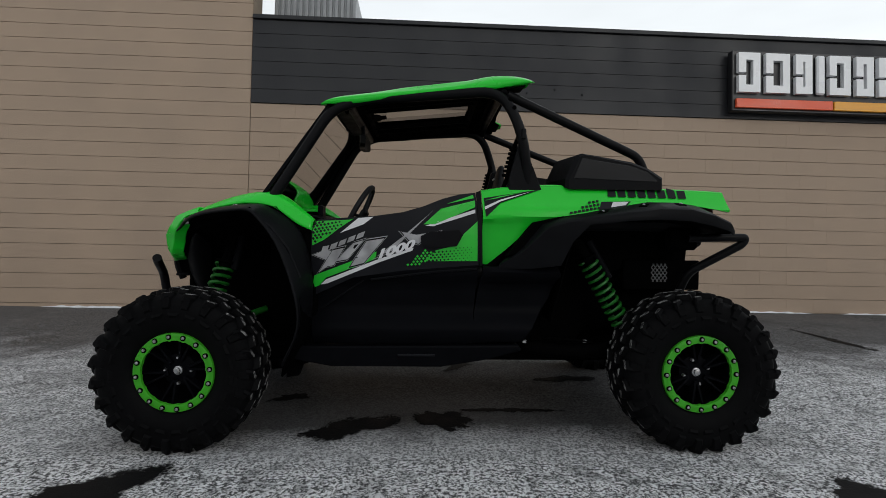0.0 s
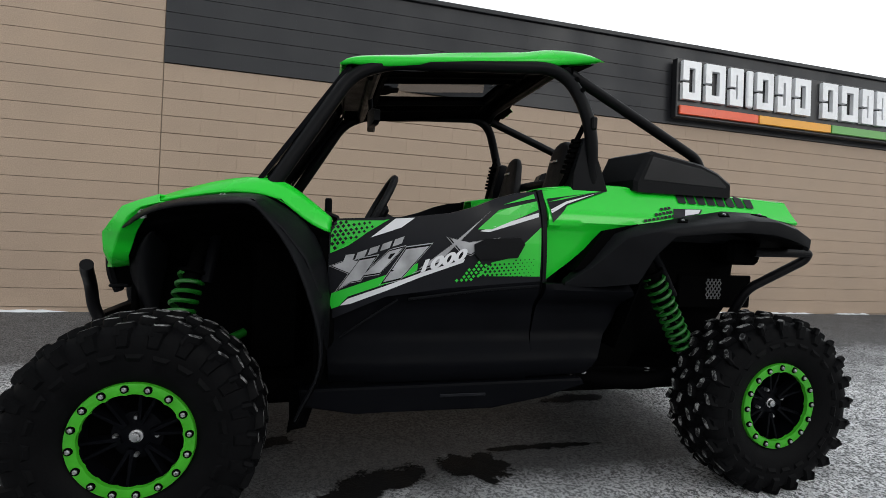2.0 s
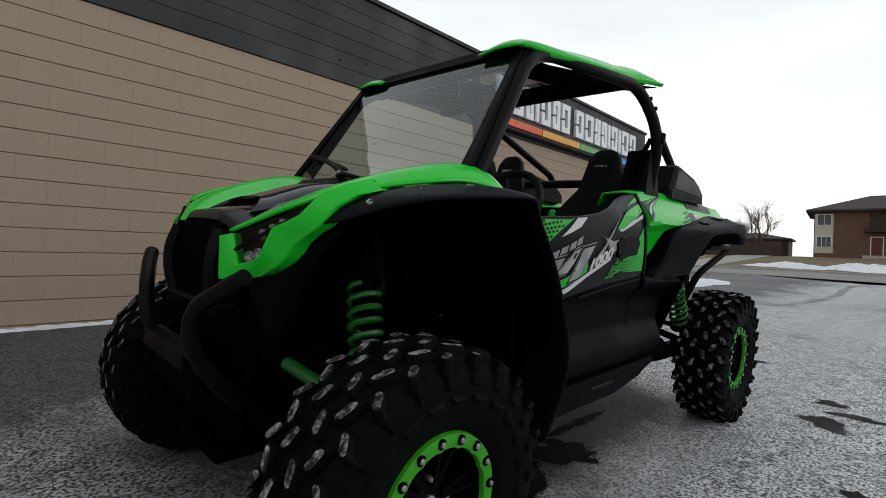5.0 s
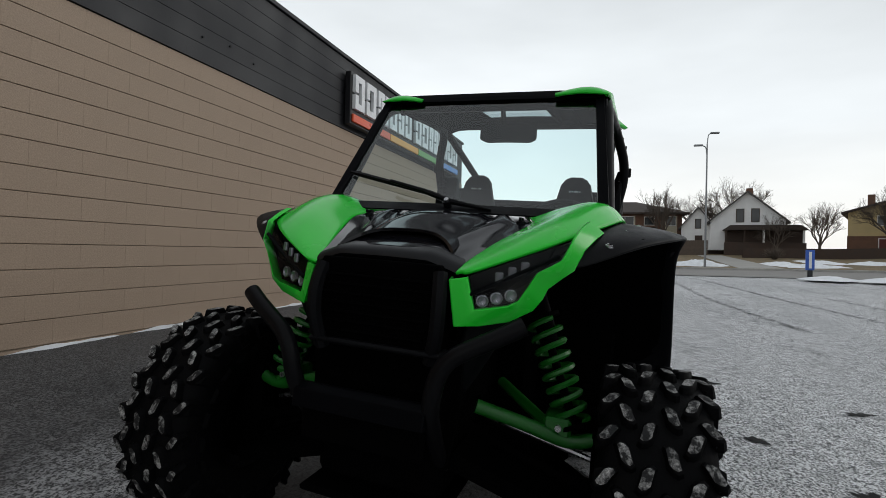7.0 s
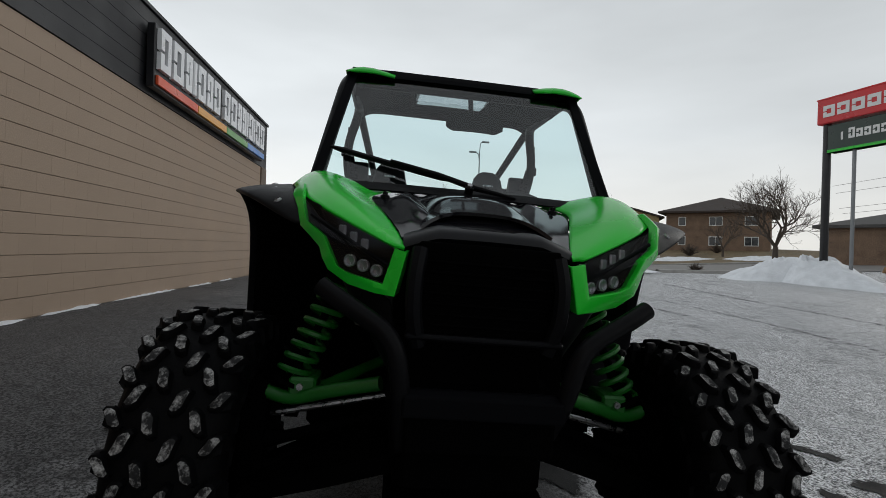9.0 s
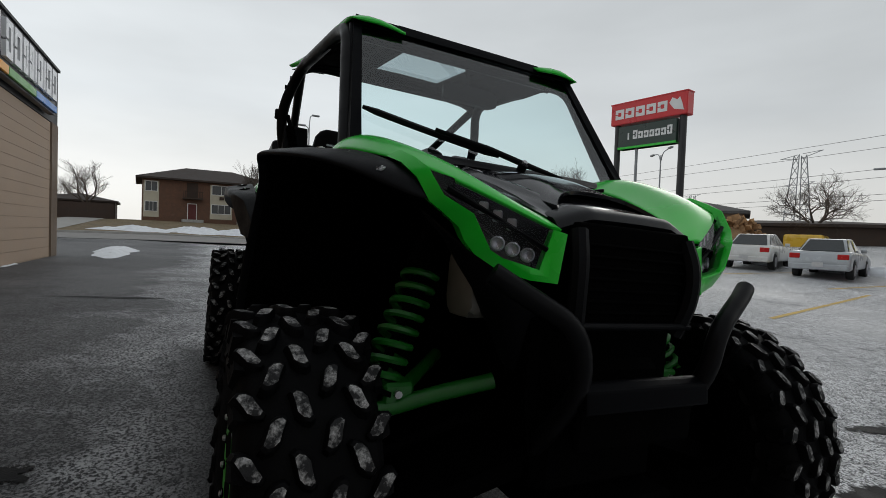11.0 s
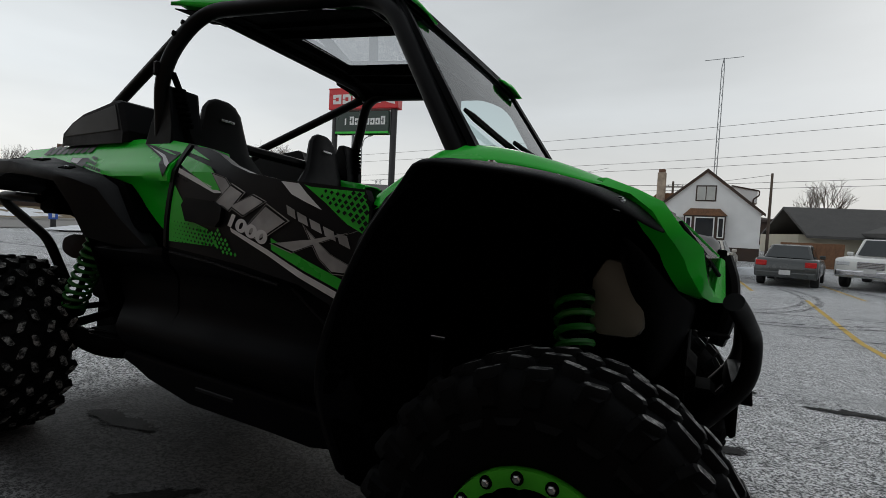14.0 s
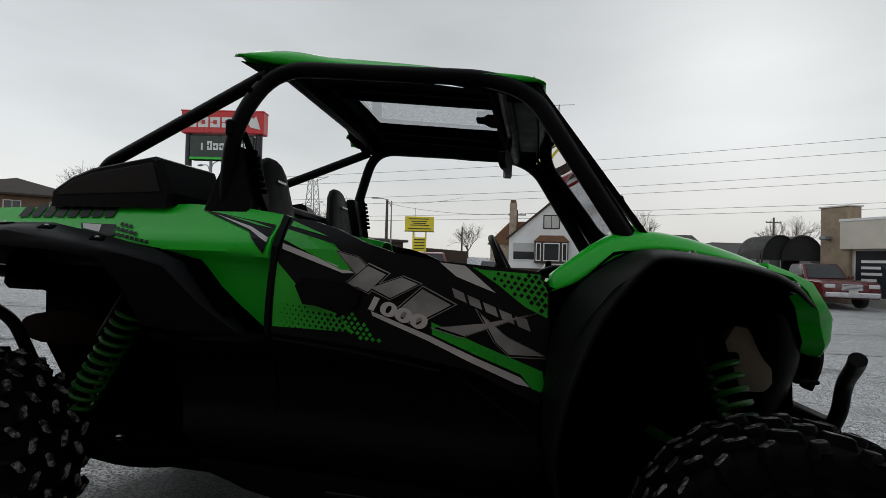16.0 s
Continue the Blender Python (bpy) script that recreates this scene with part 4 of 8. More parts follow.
for s in (-1, 1):
    shock((-1.165, s * 0.330, 1.04), (-1.255, s * 0.535, 0.555), GREEN_PART, 0.0095, 8, 0.36)
    shock((0.715, s * 0.585, 1.03), (0.985, s * 0.600, 0.545), GREEN_PART, 0.0085, 11, 0.22)
    # front arms
    arm = part("upper_arm", tubed(bent([(-1.36, s * 0.25, 0.615), (-1.31, s * 0.40, 0.570), (-1.28, s * 0.52, 0.528), (-1.27, s * 0.62, 0.562)], 0.05), 0.021, 10), GREEN_PART, utv, "green suspension arm", True)
    part("arm_leg", tubed([(-1.02, s * 0.25, 0.60), (-1.18, s * 0.42, 0.55), (-1.27, s * 0.53, 0.53)], 0.019, 10), GREEN_PART, arm, "", True)
    part("arm_bracket", boxed((-1.30, min(s * 0.44, s * 0.52), 0.545), (-1.18, max(s * 0.44, s * 0.52), 0.60), 0.008), GREEN_PART, arm)
    part("arm_bolt", tubed([(-1.31, s * 0.485, 0.575), (-1.17, s * 0.485, 0.575)], 0.010, 8), STEEL, arm)
    rows = [[(-1.45, s * 0.20, 0.455), (-1.02, s * 0.20, 0.455)], [(-1.42, s * 0.40, 0.385), (-1.08, s * 0.40, 0.385)], [(-1.36, s * 0.62, 0.305), (-1.17, s * 0.62, 0.305)]]
    low = part("lower_arm", loft(rows, 0.05), DARK, utv, "broad black lower suspension arm")
    part("arm_leg", tubed([(-1.08, s * 0.20, 0.43), (-1.26, s * 0.58, 0.31)], 0.024, 10), DARK, low, "", True)
    part("upright", boxed((-1.31, min(s * 0.58, s * 0.66), 0.26), (-1.20, max(s * 0.58, s * 0.66), 0.60), 0.02), DARK, utv)
    part("tie_rod", tubed([(-1.14, s * 0.20, 0.52), (-1.16, s * 0.60, 0.44)], 0.010, 8), STEEL, utv, "", True)
    part("front_axle", tubed([(-1.2575, s * 0.15, 0.50), (-1.2575, s * 0.28, 0.48), (-1.2575, s * 0.52, 0.41), (-1.2575, s * 0.68, 0.385)], 0.02, 10, [0.05, 0.018, 0.018, 0.05]), DARK, utv, "", True)
    # rear trailing arm, links and axle
    part("trailing_arm", tubed(bent([(0.36, s * 0.52, 0.47), (0.70, s * 0.60, 0.43), (1.02, s * 0.60, 0.47), (1.2575, s * 0.60, 0.385)], 0.12), 0.040, 10), DARK, utv, "", True)
    part("rear_link", tubed([(1.36, s * 0.18, 0.52), (1.30, s * 0.60, 0.50)], 0.016, 8), DARK, utv, "", True)
    part("rear_link", tubed([(1.36, s * 0.18, 0.36), (1.30, s * 0.60, 0.28)], 0.016, 8), DARK, utv, "", True)
    part("rear_axle", tubed([(1.2575, s * 0.2, 0.50), (1.2575, s * 0.68, 0.385)], 0.022, 10), DARK, utv, "", True)
    part("arm_bolt", tubed([(0.40, s * 0.555, 0.50), (0.40, s * 0.575, 0.50)], 0.011, 8), STEEL, utv)
    line = part("brake_line", tubed(bent([(0.42, s * 0.58, 0.49), (0.60, s * 0.62, 0.515), (0.80, s * 0.62, 0.49)], 0.1), 0.006, 6), DARK, utv)
    for x, z in ((0.44, 0.492), (0.76, 0.495)):
        part("fitting", boxed((x - 0.012, s * 0.615 - 0.008, z - 0.008), (x + 0.012, s * 0.615 + 0.008, z + 0.008), 0.003), STEEL, line)

# -- doors and side panels --
DOOR = [(-0.672, 0.72), (-0.668, 1.06), (-0.640, 1.118), (-0.341, 1.139), (-0.20, 1.160), (-0.10, 1.190), (0.0, 1.232), (0.09, 1.258), (0.172, 1.268), (0.186, 1.08), (0.190, 0.895), (-0.20, 0.862), (-0.45, 0.825)]
LOWER = [(-0.672, 0.72), (-0.45, 0.825), (-0.20, 0.862), (0.190, 0.895), (0.165, 0.60), (0.150, 0.485), (-0.655, 0.485)]
REAR = [(0.204, 1.278), (0.366, 1.303), (0.594, 1.316), (0.872, 1.303), (1.20, 1.296), (1.490, 1.286), (1.488, 1.180), (1.29, 1.216), (1.12, 1.226), (0.936, 1.200), (0.629, 1.150), (0.476, 1.108), (0.336, 0.975), (0.240, 0.895), (0.212, 0.897)]


def decal(parent, name, pts, mat, s, out=0.0035, label="", depth=flank):
    return part(name, skin(pts, depth, out + (0.0 if depth is flank else 0.002), 0.0, s, 0.08 if depth is flank else 0.018), mat, parent, label)


def bar_shape(p, q, h0, h1, lean=0.0):
    """A slanted stroke from p to q with heights h0 and h1."""
    return [(p[0], p[1]), (q[0], q[1]), (q[0] + lean * h1, q[1] + h1), (p[0] + lean * h0, p[1] + h0)]


for s in (-1, 1):
    door = part("door", skin(DOOR, flank, 0.0, 0.03, s), CHARCOAL, utv, "charcoal door with green, white and silver graphics", True)
    low = part("lower_door", skin(LOWER, lower_flank, 0.0, 0.03, s, 0.03), SATIN, door, "satin black lower door skin", True)
    part("door_crease", tubed([(-0.36, s * (lower_flank(-0.3, 0.83) + 0.002), 0.815), (-0.05, s * (0.667), 0.857), (0.18, s * 0.668, 0.876)], 0.006, 6), BLACK, door)
    part("door_crease", tubed([(-0.62, s * 0.625, 0.66), (-0.40, s * 0.64, 0.81)], 0.005, 6), BLACK, door)
    # front mesh graphic: green with a dark net
    patch = [(-0.664, 0.985), (-0.662, 1.062), (-0.640, 1.110), (-0.467, 1.118), (-0.600, 1.015)]
    decal(door, "mesh_graphic", patch, GREEN_FILM, s, 0.0025, "green film with dark mesh pattern")
    for i in range(12):
        for j in range(9):
            u, v = -0.657 + 0.0195 * i + (0.0097 if j % 2 else 0.0), 0.990 + 0.0155 * j + 0.0035 * i
            if v < 1.108 and v > 0.985 + 0.60 * (u + 0.664) + 0.008 and v < 1.058 + 2.0 * (u + 0.66) + 0.02 and u < -0.475:
                d = 0.0085 - 0.0035 * min(1.0, (u + 0.66) / 0.2)
                decal(door, "mesh_square", [(u - d, v), (u, v - d), (u + d, v), (u, v + d)], CHARCOAL, s, 0.0045)
    decal(door, "green_stripe", [(-0.470, 1.118), (-0.446, 1.124), (-0.550, 1.056), (-0.592, 1.020)], GREEN_FILM, s)
    decal(door, "white_slash", [(-0.424, 1.127), (-0.348, 1.134), (-0.400, 1.094), (-0.516, 1.051)], WHITE_FILM, s)
    # long stripes under the emblem
    decal(door, "green_stripe", [(-0.666, 0.765), (-0.654, 0.831), (-0.331, 0.958), (-0.334, 0.922), (-0.593, 0.820), (-0.625, 0.781)], GREEN_FILM, s, 0.0035, "green stripe")
    decal(door, "white_stripe", [(-0.621, 0.784), (-0.593, 0.811), (-0.321, 0.920), (-0.143, 0.980), (-0.149, 0.966), (-0.320, 0.903), (-0.583, 0.792)], WHITE_FILM, s, 0.0035, "white stripe")
    # upper rear flashes
    decal(door, "green_flash", [(-0.094, 1.099), (-0.006, 1.180), (0.168, 1.226), (0.168, 1.190), (-0.035, 1.101)], GREEN_FILM, s)
    decal(door, "green_flash", [(0.019, 1.204), (0.159, 1.256), (0.162, 1.238)], GREEN_FILM, s)
    decal(door, "white_flash", [(-0.086, 1.092), (0.168, 1.178), (0.168, 1.160), (-0.045, 1.090)], WHITE_FILM, s)
    # green panel behind the handle, fading into a net
    decal(door, "green_panel", [(0.182, 0.915), (0.180, 1.118), (0.110, 1.052), (0.074, 0.995), (-0.030, 0.968), (-0.090, 0.912)], GREEN_FILM, s, 0.0025, "green panel film")
    for i in range(17):
        for j in range(12):
            u, v = -0.172 + 0.0195 * i + (0.0097 if j % 2 else 0.0), 0.893 + 0.0135 * j + 0.0016 * i
            top = 0.968 + 0.25 * max(0.0, u - 0.02)
            if v > top or v > 0.893 + 0.82 * (u + 0.178) or u > 0.168:
                continue
            inside = u > -0.083 + (v - 0.912) * 0.9
            d = (0.0078 - 0.024 * (u + 0.08)) if inside else 0.0074
            if d > 0.0016:
                decal(door, "mesh_square", [(u - d, v), (u, v - d), (u + d, v), (u, v + d)], CHARCOAL if inside else GREEN_FILM, s, 0.0045)
    # emblem in plain slanted silver strokes
    strokes = [
        [(-0.630, 0.847), (-0.555, 0.962), (-0.495, 0.976), (-0.549, 0.886), (-0.583, 0.879)],
        [(-0.657, 0.937), (-0.589, 0.965), (-0.560, 0.958), (-0.590, 0.912)],
        [(-0.541, 0.905), (-0.446, 1.001), (-0.394, 1.016), (-0.477, 0.918)],
        [(-0.463, 0.882), (-0.380, 1.011), (-0.291, 1.026), (-0.395, 0.900)],
        [(-0.328, 0.935), (-0.198, 1.036), (-0.068, 1.150), (-0.154, 1.063), (-0.250, 0.965)],
        [(-0.207, 1.060), (-0.129, 1.045), (-0.020, 1.064), (-0.121, 1.000), (-0.160, 1.010)],
    ]
    if s > 0:
        # the same emblem read from the other flank, from the rear forward
        strokes = [[(-0.68 - u, v + 0.016 - 0.64 * (u + 0.34)) for u, v in q] for q in strokes]
    for q in strokes:
        cx, cz = sum(p[0] for p in q) / len(q), sum(p[1] for p in q) / len(q)
        for grow, mat, lift in ((1.20, SILVER, 0.004), (1.13, BLACK, 0.005), (1.0, SILVER, 0.0062)):
            decal(door, "emblem_stroke", [(cx + (u - cx) * grow, cz + (v - cz) * grow) for u, v in q], mat, s, lift)
    for k in range(5):
        u0 = -0.618 + 0.046 * k
        decal(door, "small_emblem", bar_shape((u0, 0.945 + 0.0185 * k), (u0 + 0.036, 0.959 + 0.0185 * k), 0.036 - 0.008 * (k > 0), 0.028, 0.35), SILVER, s, 0.007)
    # number
    cu = bpy.data.curves.new("number_shape", "FONT")
    cu.body, cu.size, cu.align_x, cu.shear = "1000", 0.080, "CENTER", 0.25
    cu.offset = 0.0035
    tmp = bpy.data.objects.new("number_shape", cu)
    me = bpy.data.meshes.new_from_object(tmp)
    bpy.data.objects.remove(tmp)
    bm = bmesh.new()
    bm.from_mesh(me)
    slope = radians(17.3)
    xs0, ys0 = [v.co.x for v in bm.verts], [v.co.y for v in bm.verts]
    for v in bm.verts:
        x = ((v.co.x - min(xs0)) / (max(xs0) - min(xs0)) - 0.5) * 0.186 * (-s)
        y = (v.co.y - min(ys0)) / (max(ys0) - min(ys0)) * 0.046
        u, w = -0.228 + x, (0.950 if s < 0 else 0.956) + y + x * math.tan(slope)
        v.co.z = 0
        v.co = (u, s * (flank(u, w) + 0.0075), w)
    part("number", bm, WHITE_FILM, door, "white slanted number")
    # handle pocket
    part("door_handle", skin([(-0.108, 1.040), (-0.060, 1.062), (0.085, 1.072), (0.105, 1.045), (0.075, 0.990), (-0.085, 0.978), (-0.105, 1.000)], flank, 0.016, 0.02, s, 0.2), BLACK, door, "recessed black door handle")
    part("door_seam", skin([(0.176, 1.270), (0.199, 1.278), (0.208, 0.895), (0.193, 0.890)], flank, 0.008, 0.03, s), BLACK, utv)
    # rear quarter
    quarter = part("rear_panel", skin(REAR, rear_flank, 0.0, 0.025, s, 0.016), GREEN, utv, "lime green rear side panel", True)
    top = [[(x, s * (rear_flank(x, z) - 0.004), z - 0.003), (x, s * (rear_flank(x, z) - 0.05), z + 0.014), (x, s * 0.44, z + 0.004), (x, s * 0.42, z - 0.05)] for x, z in ((0.205, 1.270), (0.366, 1.300), (0.594, 1.313), (0.872, 1.300), (1.20, 1.293), (1.490, 1.283))]
    smoothed(part("deck_side", loft(top, 0.008), GREEN, quarter, "green upper deck edge"), 1, 9.0)
    rf = rear_flank
    decal(quarter, "dark_flash", [(0.215, 1.240), (0.52, 1.292), (0.30, 1.215), (0.222, 1.140), (0.215, 1.19)], CHARCOAL, s, 0.003, "", rf)
    decal(quarter, "white_flash", [(0.215, 1.193), (0.30, 1.232), (0.46, 1.277), (0.30, 1.222), (0.217, 1.178)], WHITE_FILM, s, 0.005, "", rf)
    decal(quarter, "green_flash", [(0.216, 1.226), (0.30, 1.250), (0.42, 1.274), (0.28, 1.238)], GREEN_FILM, s, 0.005, "", rf)
    for k in range(8):
        u0 = 0.868 + 0.053 * k
        decal(quarter, "maker_mark", bar_shape((u0, 1.257 - 0.0008 * k), (u0 + 0.042, 1.257 - 0.0008 * k), 0.044 + 0.014 * (k in (0, 6)), 0.044, 0.1), CHARCOAL, s, 0.004, "", rf)
    decal(quarter, "white_mark", [(0.80, 1.182), (0.955, 1.210), (0.980, 1.232), (0.825, 1.228)], CHARCOAL, s, 0.003, "", rf)
    decal(quarter, "white_mark", [(0.865, 1.198), (0.945, 1.211), (0.968, 1.230), (0.885, 1.227)], WHITE_FILM, s, 0.005, "", rf)
    for i in range(8):
        for j in range(3):
            u, v = 0.655 + 0.021 * i, 1.166 + 0.004 * i + 0.018 * j
            if j <= i * 0.45:
                decal(quarter, "mesh_square", [(u - 0.008, v - 0.006), (u + 0.007, v - 0.005), (u + 0.010, v + 0.007), (u - 0.005, v + 0.006)], CHARCOAL, s, 0.004, "", rf)
    # rear flare: sloping top, upright face, thick overhanging tail
    path = [
        ((0.300, 0.660, 0.905), (0.290, 0.690, 0.897), (0.285, 0.682, 0.872)),
        ((0.400, 0.670, 0.995), (0.415, 0.712, 0.980), (0.455, 0.725, 0.882)),
        ((0.500, 0.680, 1.108), (0.530, 0.750, 1.096), (0.592, 0.755, 0.900)),
        ((0.600, 0.690, 1.142), (0.625, 0.785, 1.124), (0.640, 0.795, 1.020)),
        ((0.720, 0.690, 1.165), (0.725, 0.806, 1.142), (0.715, 0.818, 1.104)),
        ((0.900, 0.690, 1.200), (0.900, 0.822, 1.168), (0.900, 0.832, 1.124)),
        ((1.050, 0.690, 1.226), (1.050, 0.828, 1.190), (1.050, 0.838, 1.132)),
        ((1.200, 0.688, 1.226), (1.200, 0.828, 1.190), (1.200, 0.836, 1.126)),
        ((1.310, 0.680, 1.212), (1.320, 0.818, 1.162), (1.320, 0.824, 1.104)),
        ((1.400, 0.668, 1.176), (1.420, 0.796, 1.122), (1.420, 0.798, 1.078)),
        ((1.445, 0.655, 1.130), (1.455, 0.765, 1.090), (1.455, 0.765, 1.062)),
    ]
    rows = []
    for i, c, l in path:
        i, c, l = Vector(i), Vector(c), Vector(l)
        i.y -= 0.012
        ret = l + Vector((0, -0.055, 0.012))
        base = lerp(i, ret, 0.35) + Vector((0, 0, -0.012))
        rows.append([(q.x, s * q.y, q.z) for q in (i, lerp(i, c, 0.93), c + Vector((0, 0.003, -0.008)), lerp(c, l, 0.8), l + Vector((0, -0.005, 0)), ret, base)])
    part("rear_flare", shell(rows), BLACK, utv, "black plastic rear wheel flare", True)
    for j, u in ((4, 0.45), (5, 0.7), (6, 0.95)):
        (i0, c0, _), (i1, c1, _) = path[j], path[j + 1]
        i, o = lerp(i0, i1, u), lerp(c0, c1, u)
        c = lerp(i, o, 0.36)
        n = (Vector(i1) - Vector(i0)).cross(o - i)
        n = n if n.z > 0 else -n
        turn = Matrix.Translation((c.x, s * c.y, c.z)) @ Vector((n.x, s * n.y, n.z)).to_track_quat("Z", "X").to_matrix().to_4x4()
        # a thin dark block stands in for the shade of each open slot
        q = part("flare_slot_shade", boxed((-0.026, -0.020, -0.01), (0.026, 0.020, 0.0022), 0.002), DARK, utv)
        q.matrix_local = turn
        q = part("bolt", lathe([(0.008, -0.006), (0.008, 0.006), (0.005, 0.008), (0, 0.007)], 10, "z"), STEEL, utv)
        q.matrix_local = turn
    # near-black wedge stands for shade in the duct between green panel and flare
    part("side_duct_shade", prism([(0.33, 0.945), (0.46, 1.115), (0.62, 1.150), (0.54, 1.080), (0.42, 0.965)], s * 0.60, s * 0.689, "y"), DARK, utv)
    # body side below the flare, and the leg running forward to the sill
    side = [(0.212, 0.887), (0.590, 0.890), (0.605, 0.845), (0.56, 0.72), (0.42, 0.50), (0.15, 0.49), (0.165, 0.60)]
    part("rear_leg", skin(side, lambda x, z: lower_flank(x, z) + 0.045 * math.exp(-((z - 0.855) / 0.045) ** 2) * min(1.0, (x - 0.1) / 0.3), 0.0, 0.04, s, 0.03), SATIN, utv, "satin black side moulding", True)
    # rear liner
    rows = [[(l[0], s * yy, l[2] + 0.01) for yy in (0.30, 0.50, l[1] - 0.03)] for i, c, l in path[3:]]
    rows.insert(0, [(0.57, s * yy, 0.60) for yy in (0.30, 0.48, 0.64)])
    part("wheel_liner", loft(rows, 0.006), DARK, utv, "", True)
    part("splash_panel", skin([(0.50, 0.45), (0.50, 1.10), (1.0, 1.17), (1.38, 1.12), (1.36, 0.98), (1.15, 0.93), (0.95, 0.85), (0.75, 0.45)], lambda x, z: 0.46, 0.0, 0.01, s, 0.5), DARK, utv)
    # sill
    sill = prism([(-0.765, 0.475), (0.40, 0.485), (0.42, 0.455), (0.24, 0.41), (0.0, 0.368), (-0.55, 0.372), (-0.75, 0.405)], s * 0.55, s * 0.672, "y", 0.012)
    part("sill", sill, SATIN, utv, "black rocker sill")
    part("sill_step", boxed((-0.22, s * 0.672 - 0.004, 0.425), (-0.03, s * 0.672 + 0.004, 0.437), 0.002), CHARCOAL, utv)
    part("mud_flap", skin([(-0.71, 0.50), (-0.80, 0.44), (-0.795, 0.30), (-0.735, 0.31), (-0.70, 0.42)], lambda x, z: 0.62, 0, 0.05, s, 0.3), DARK, utv)

# -- roll cage --
CAGE = 0.0275
for s in (-1, 1):
    rail = bent([(-0.925, s * 0.566, 1.17), (-0.598, s * 0.516, 1.700), (-0.45, s * 0.502, 1.764), (0.315, s * 0.535, 1.818), (0.415, s * 0.615, 1.585), (0.455, s * 0.565, 1.33), (0.48, s * 0.50, 0.85)], 0.13, 7)
    part("cage_hoop", tubed(rail, CAGE, 14), TUBE, utv, "black roll cage tube", True)
    part("pillar_cover", tubed([(-0.935, s * 0.556, 1.200), (-0.605, s * 0.508, 1.725)], 0.011, 8), SATIN, utv)
    part("rear_brace", tubed(bent([(0.345, s * 0.53, 1.80), (1.10, s * 0.445, 1.492), (1.18, s * 0.44, 1.30)], 0.05), 0.024, 12), TUBE, utv, "black rear brace tube", True)
    for q in ((0.352, 0.575, 1.762), (0.372, 0.595, 1.715)):
        part("cage_bolt", tubed([(q[0], s * (q[1] - 0.0), q[2]), (q[0], s * (q[1] + 0.010), q[2])], 0.011, 8), DARK, utv)
    part("cage_clamp", boxed((0.405, min(s * 0.58, s * 0.64), 1.545), (0.43, max(s * 0.58, s * 0.64), 1.60), 0.006), TUBE, utv)
    # belt reel with ribbed cover
    reel = part("belt_guide", tubed([(0.40, s * 0.575, 1.57), (0.375, s * 0.555, 1.50), (0.35, s * 0.54, 1.36), (0.33, s * 0.52, 1.30)], 0.012, 8), DARK, utv, "black seat belt with ribbed cover", True)
    for k in range(7):
        p = lerp((0.378, s * 0.557, 1.505), (0.345, s * 0.535, 1.37), k / 6)
        part("rib", tubed([p + Vector((0, 0, 0.006)), p - Vector((0, 0, 0.006))], 0.024, 10), DARK, reel)
    part("belt", boxed((0.30, min(s * 0.40, s * 0.44), 0.95), (0.304, max(s * 0.40, s * 0.44), 1.33), 0.0, Matrix.Translation((0.08, 0, 0.0)) @ Matrix.Rotation(0.12, 4, "Y")), DARK, utv)
    part("pillar_shroud", prism([(0.335, 1.20), (0.355, 1.36), (0.395, 1.52), (0.440, 1.52), (0.480, 1.40), (0.535, 1.27), (0.535, 1.20)], s * 0.46, s * 0.592, "y", 0.014), BLACK, utv, "black plastic pillar shroud")
part("cross_bar", tubed([(-0.50, -0.48, 1.740), (-0.50, 0.48, 1.740)], 0.024, 12), TUBE, utv)
part("cross_bar", tubed(bent([(0.325, -0.535, 1.805), (0.335, -0.46, 1.844), (0.335, 0.46, 1.844), (0.325, 0.535, 1.805)], 0.05), 0.022, 12), TUBE, utv)
part("cross_bar", tubed([(0.462, -0.56, 1.36), (0.462, 0.56, 1.36)], 0.024, 12), TUBE, utv)
part("cross_bar", tubed([(-0.86, -0.52, 1.15), (-0.86, 0.52, 1.15)], 0.02, 10), TUBE, utv)

# -- roof --
def roof_z(x, y):
    z = 1.775 + 0.105 * (x + 0.60) / 1.05
    return z + 0.028 * (1 - (y / 0.56) ** 2)


xs = [-0.60, -0.52, -0.42, -0.25, -0.10, 0.04, 0.17, 0.25, 0.33, 0.40]
ys = [0.0, 0.10, 0.19, 0.27, 0.36, 0.45, 0.54]
ys = [-y for y in ys[:0:-1]] + ys
bm = bmesh.new()
grid = []
for x in xs:
    narrow = 0.91 if x < -0.3 else 0.96 if x < 0.0 else 1.0
    grid.append([bm.verts.new((x, y * narrow, roof_z(x, y) - ((0.016 if x > -0.45 else 0.046) if abs(y) < 0.3 else 0.045 if abs(y) < 0.5 else 0.065))) for y in ys])
for i in range(len(xs) - 1):
    for k in range(12):
        if 2 <= i <= 5 and 4 <= k <= 7:
            continue
        bm.faces.new((grid[i][k], grid[i][k + 1], grid[i + 1][k + 1], grid[i + 1][k]))
bmesh.ops.solidify(bm, geom=bm.faces[:], thickness=0.012)
roof = part("roof", bm, DARK, utv, "black moulded roof with a tinted window", True)
bm = loft([[(x, y, roof_z(x, y) - 0.021) for y in (-0.20, -0.1, 0.0, 0.1, 0.20)] for x in (-0.43, -0.2, 0.0, 0.18)])
p = part("roof_window", bm, SKYLIGHT, roof, "tinted clear roof window", True)
p.visible_shadow = False
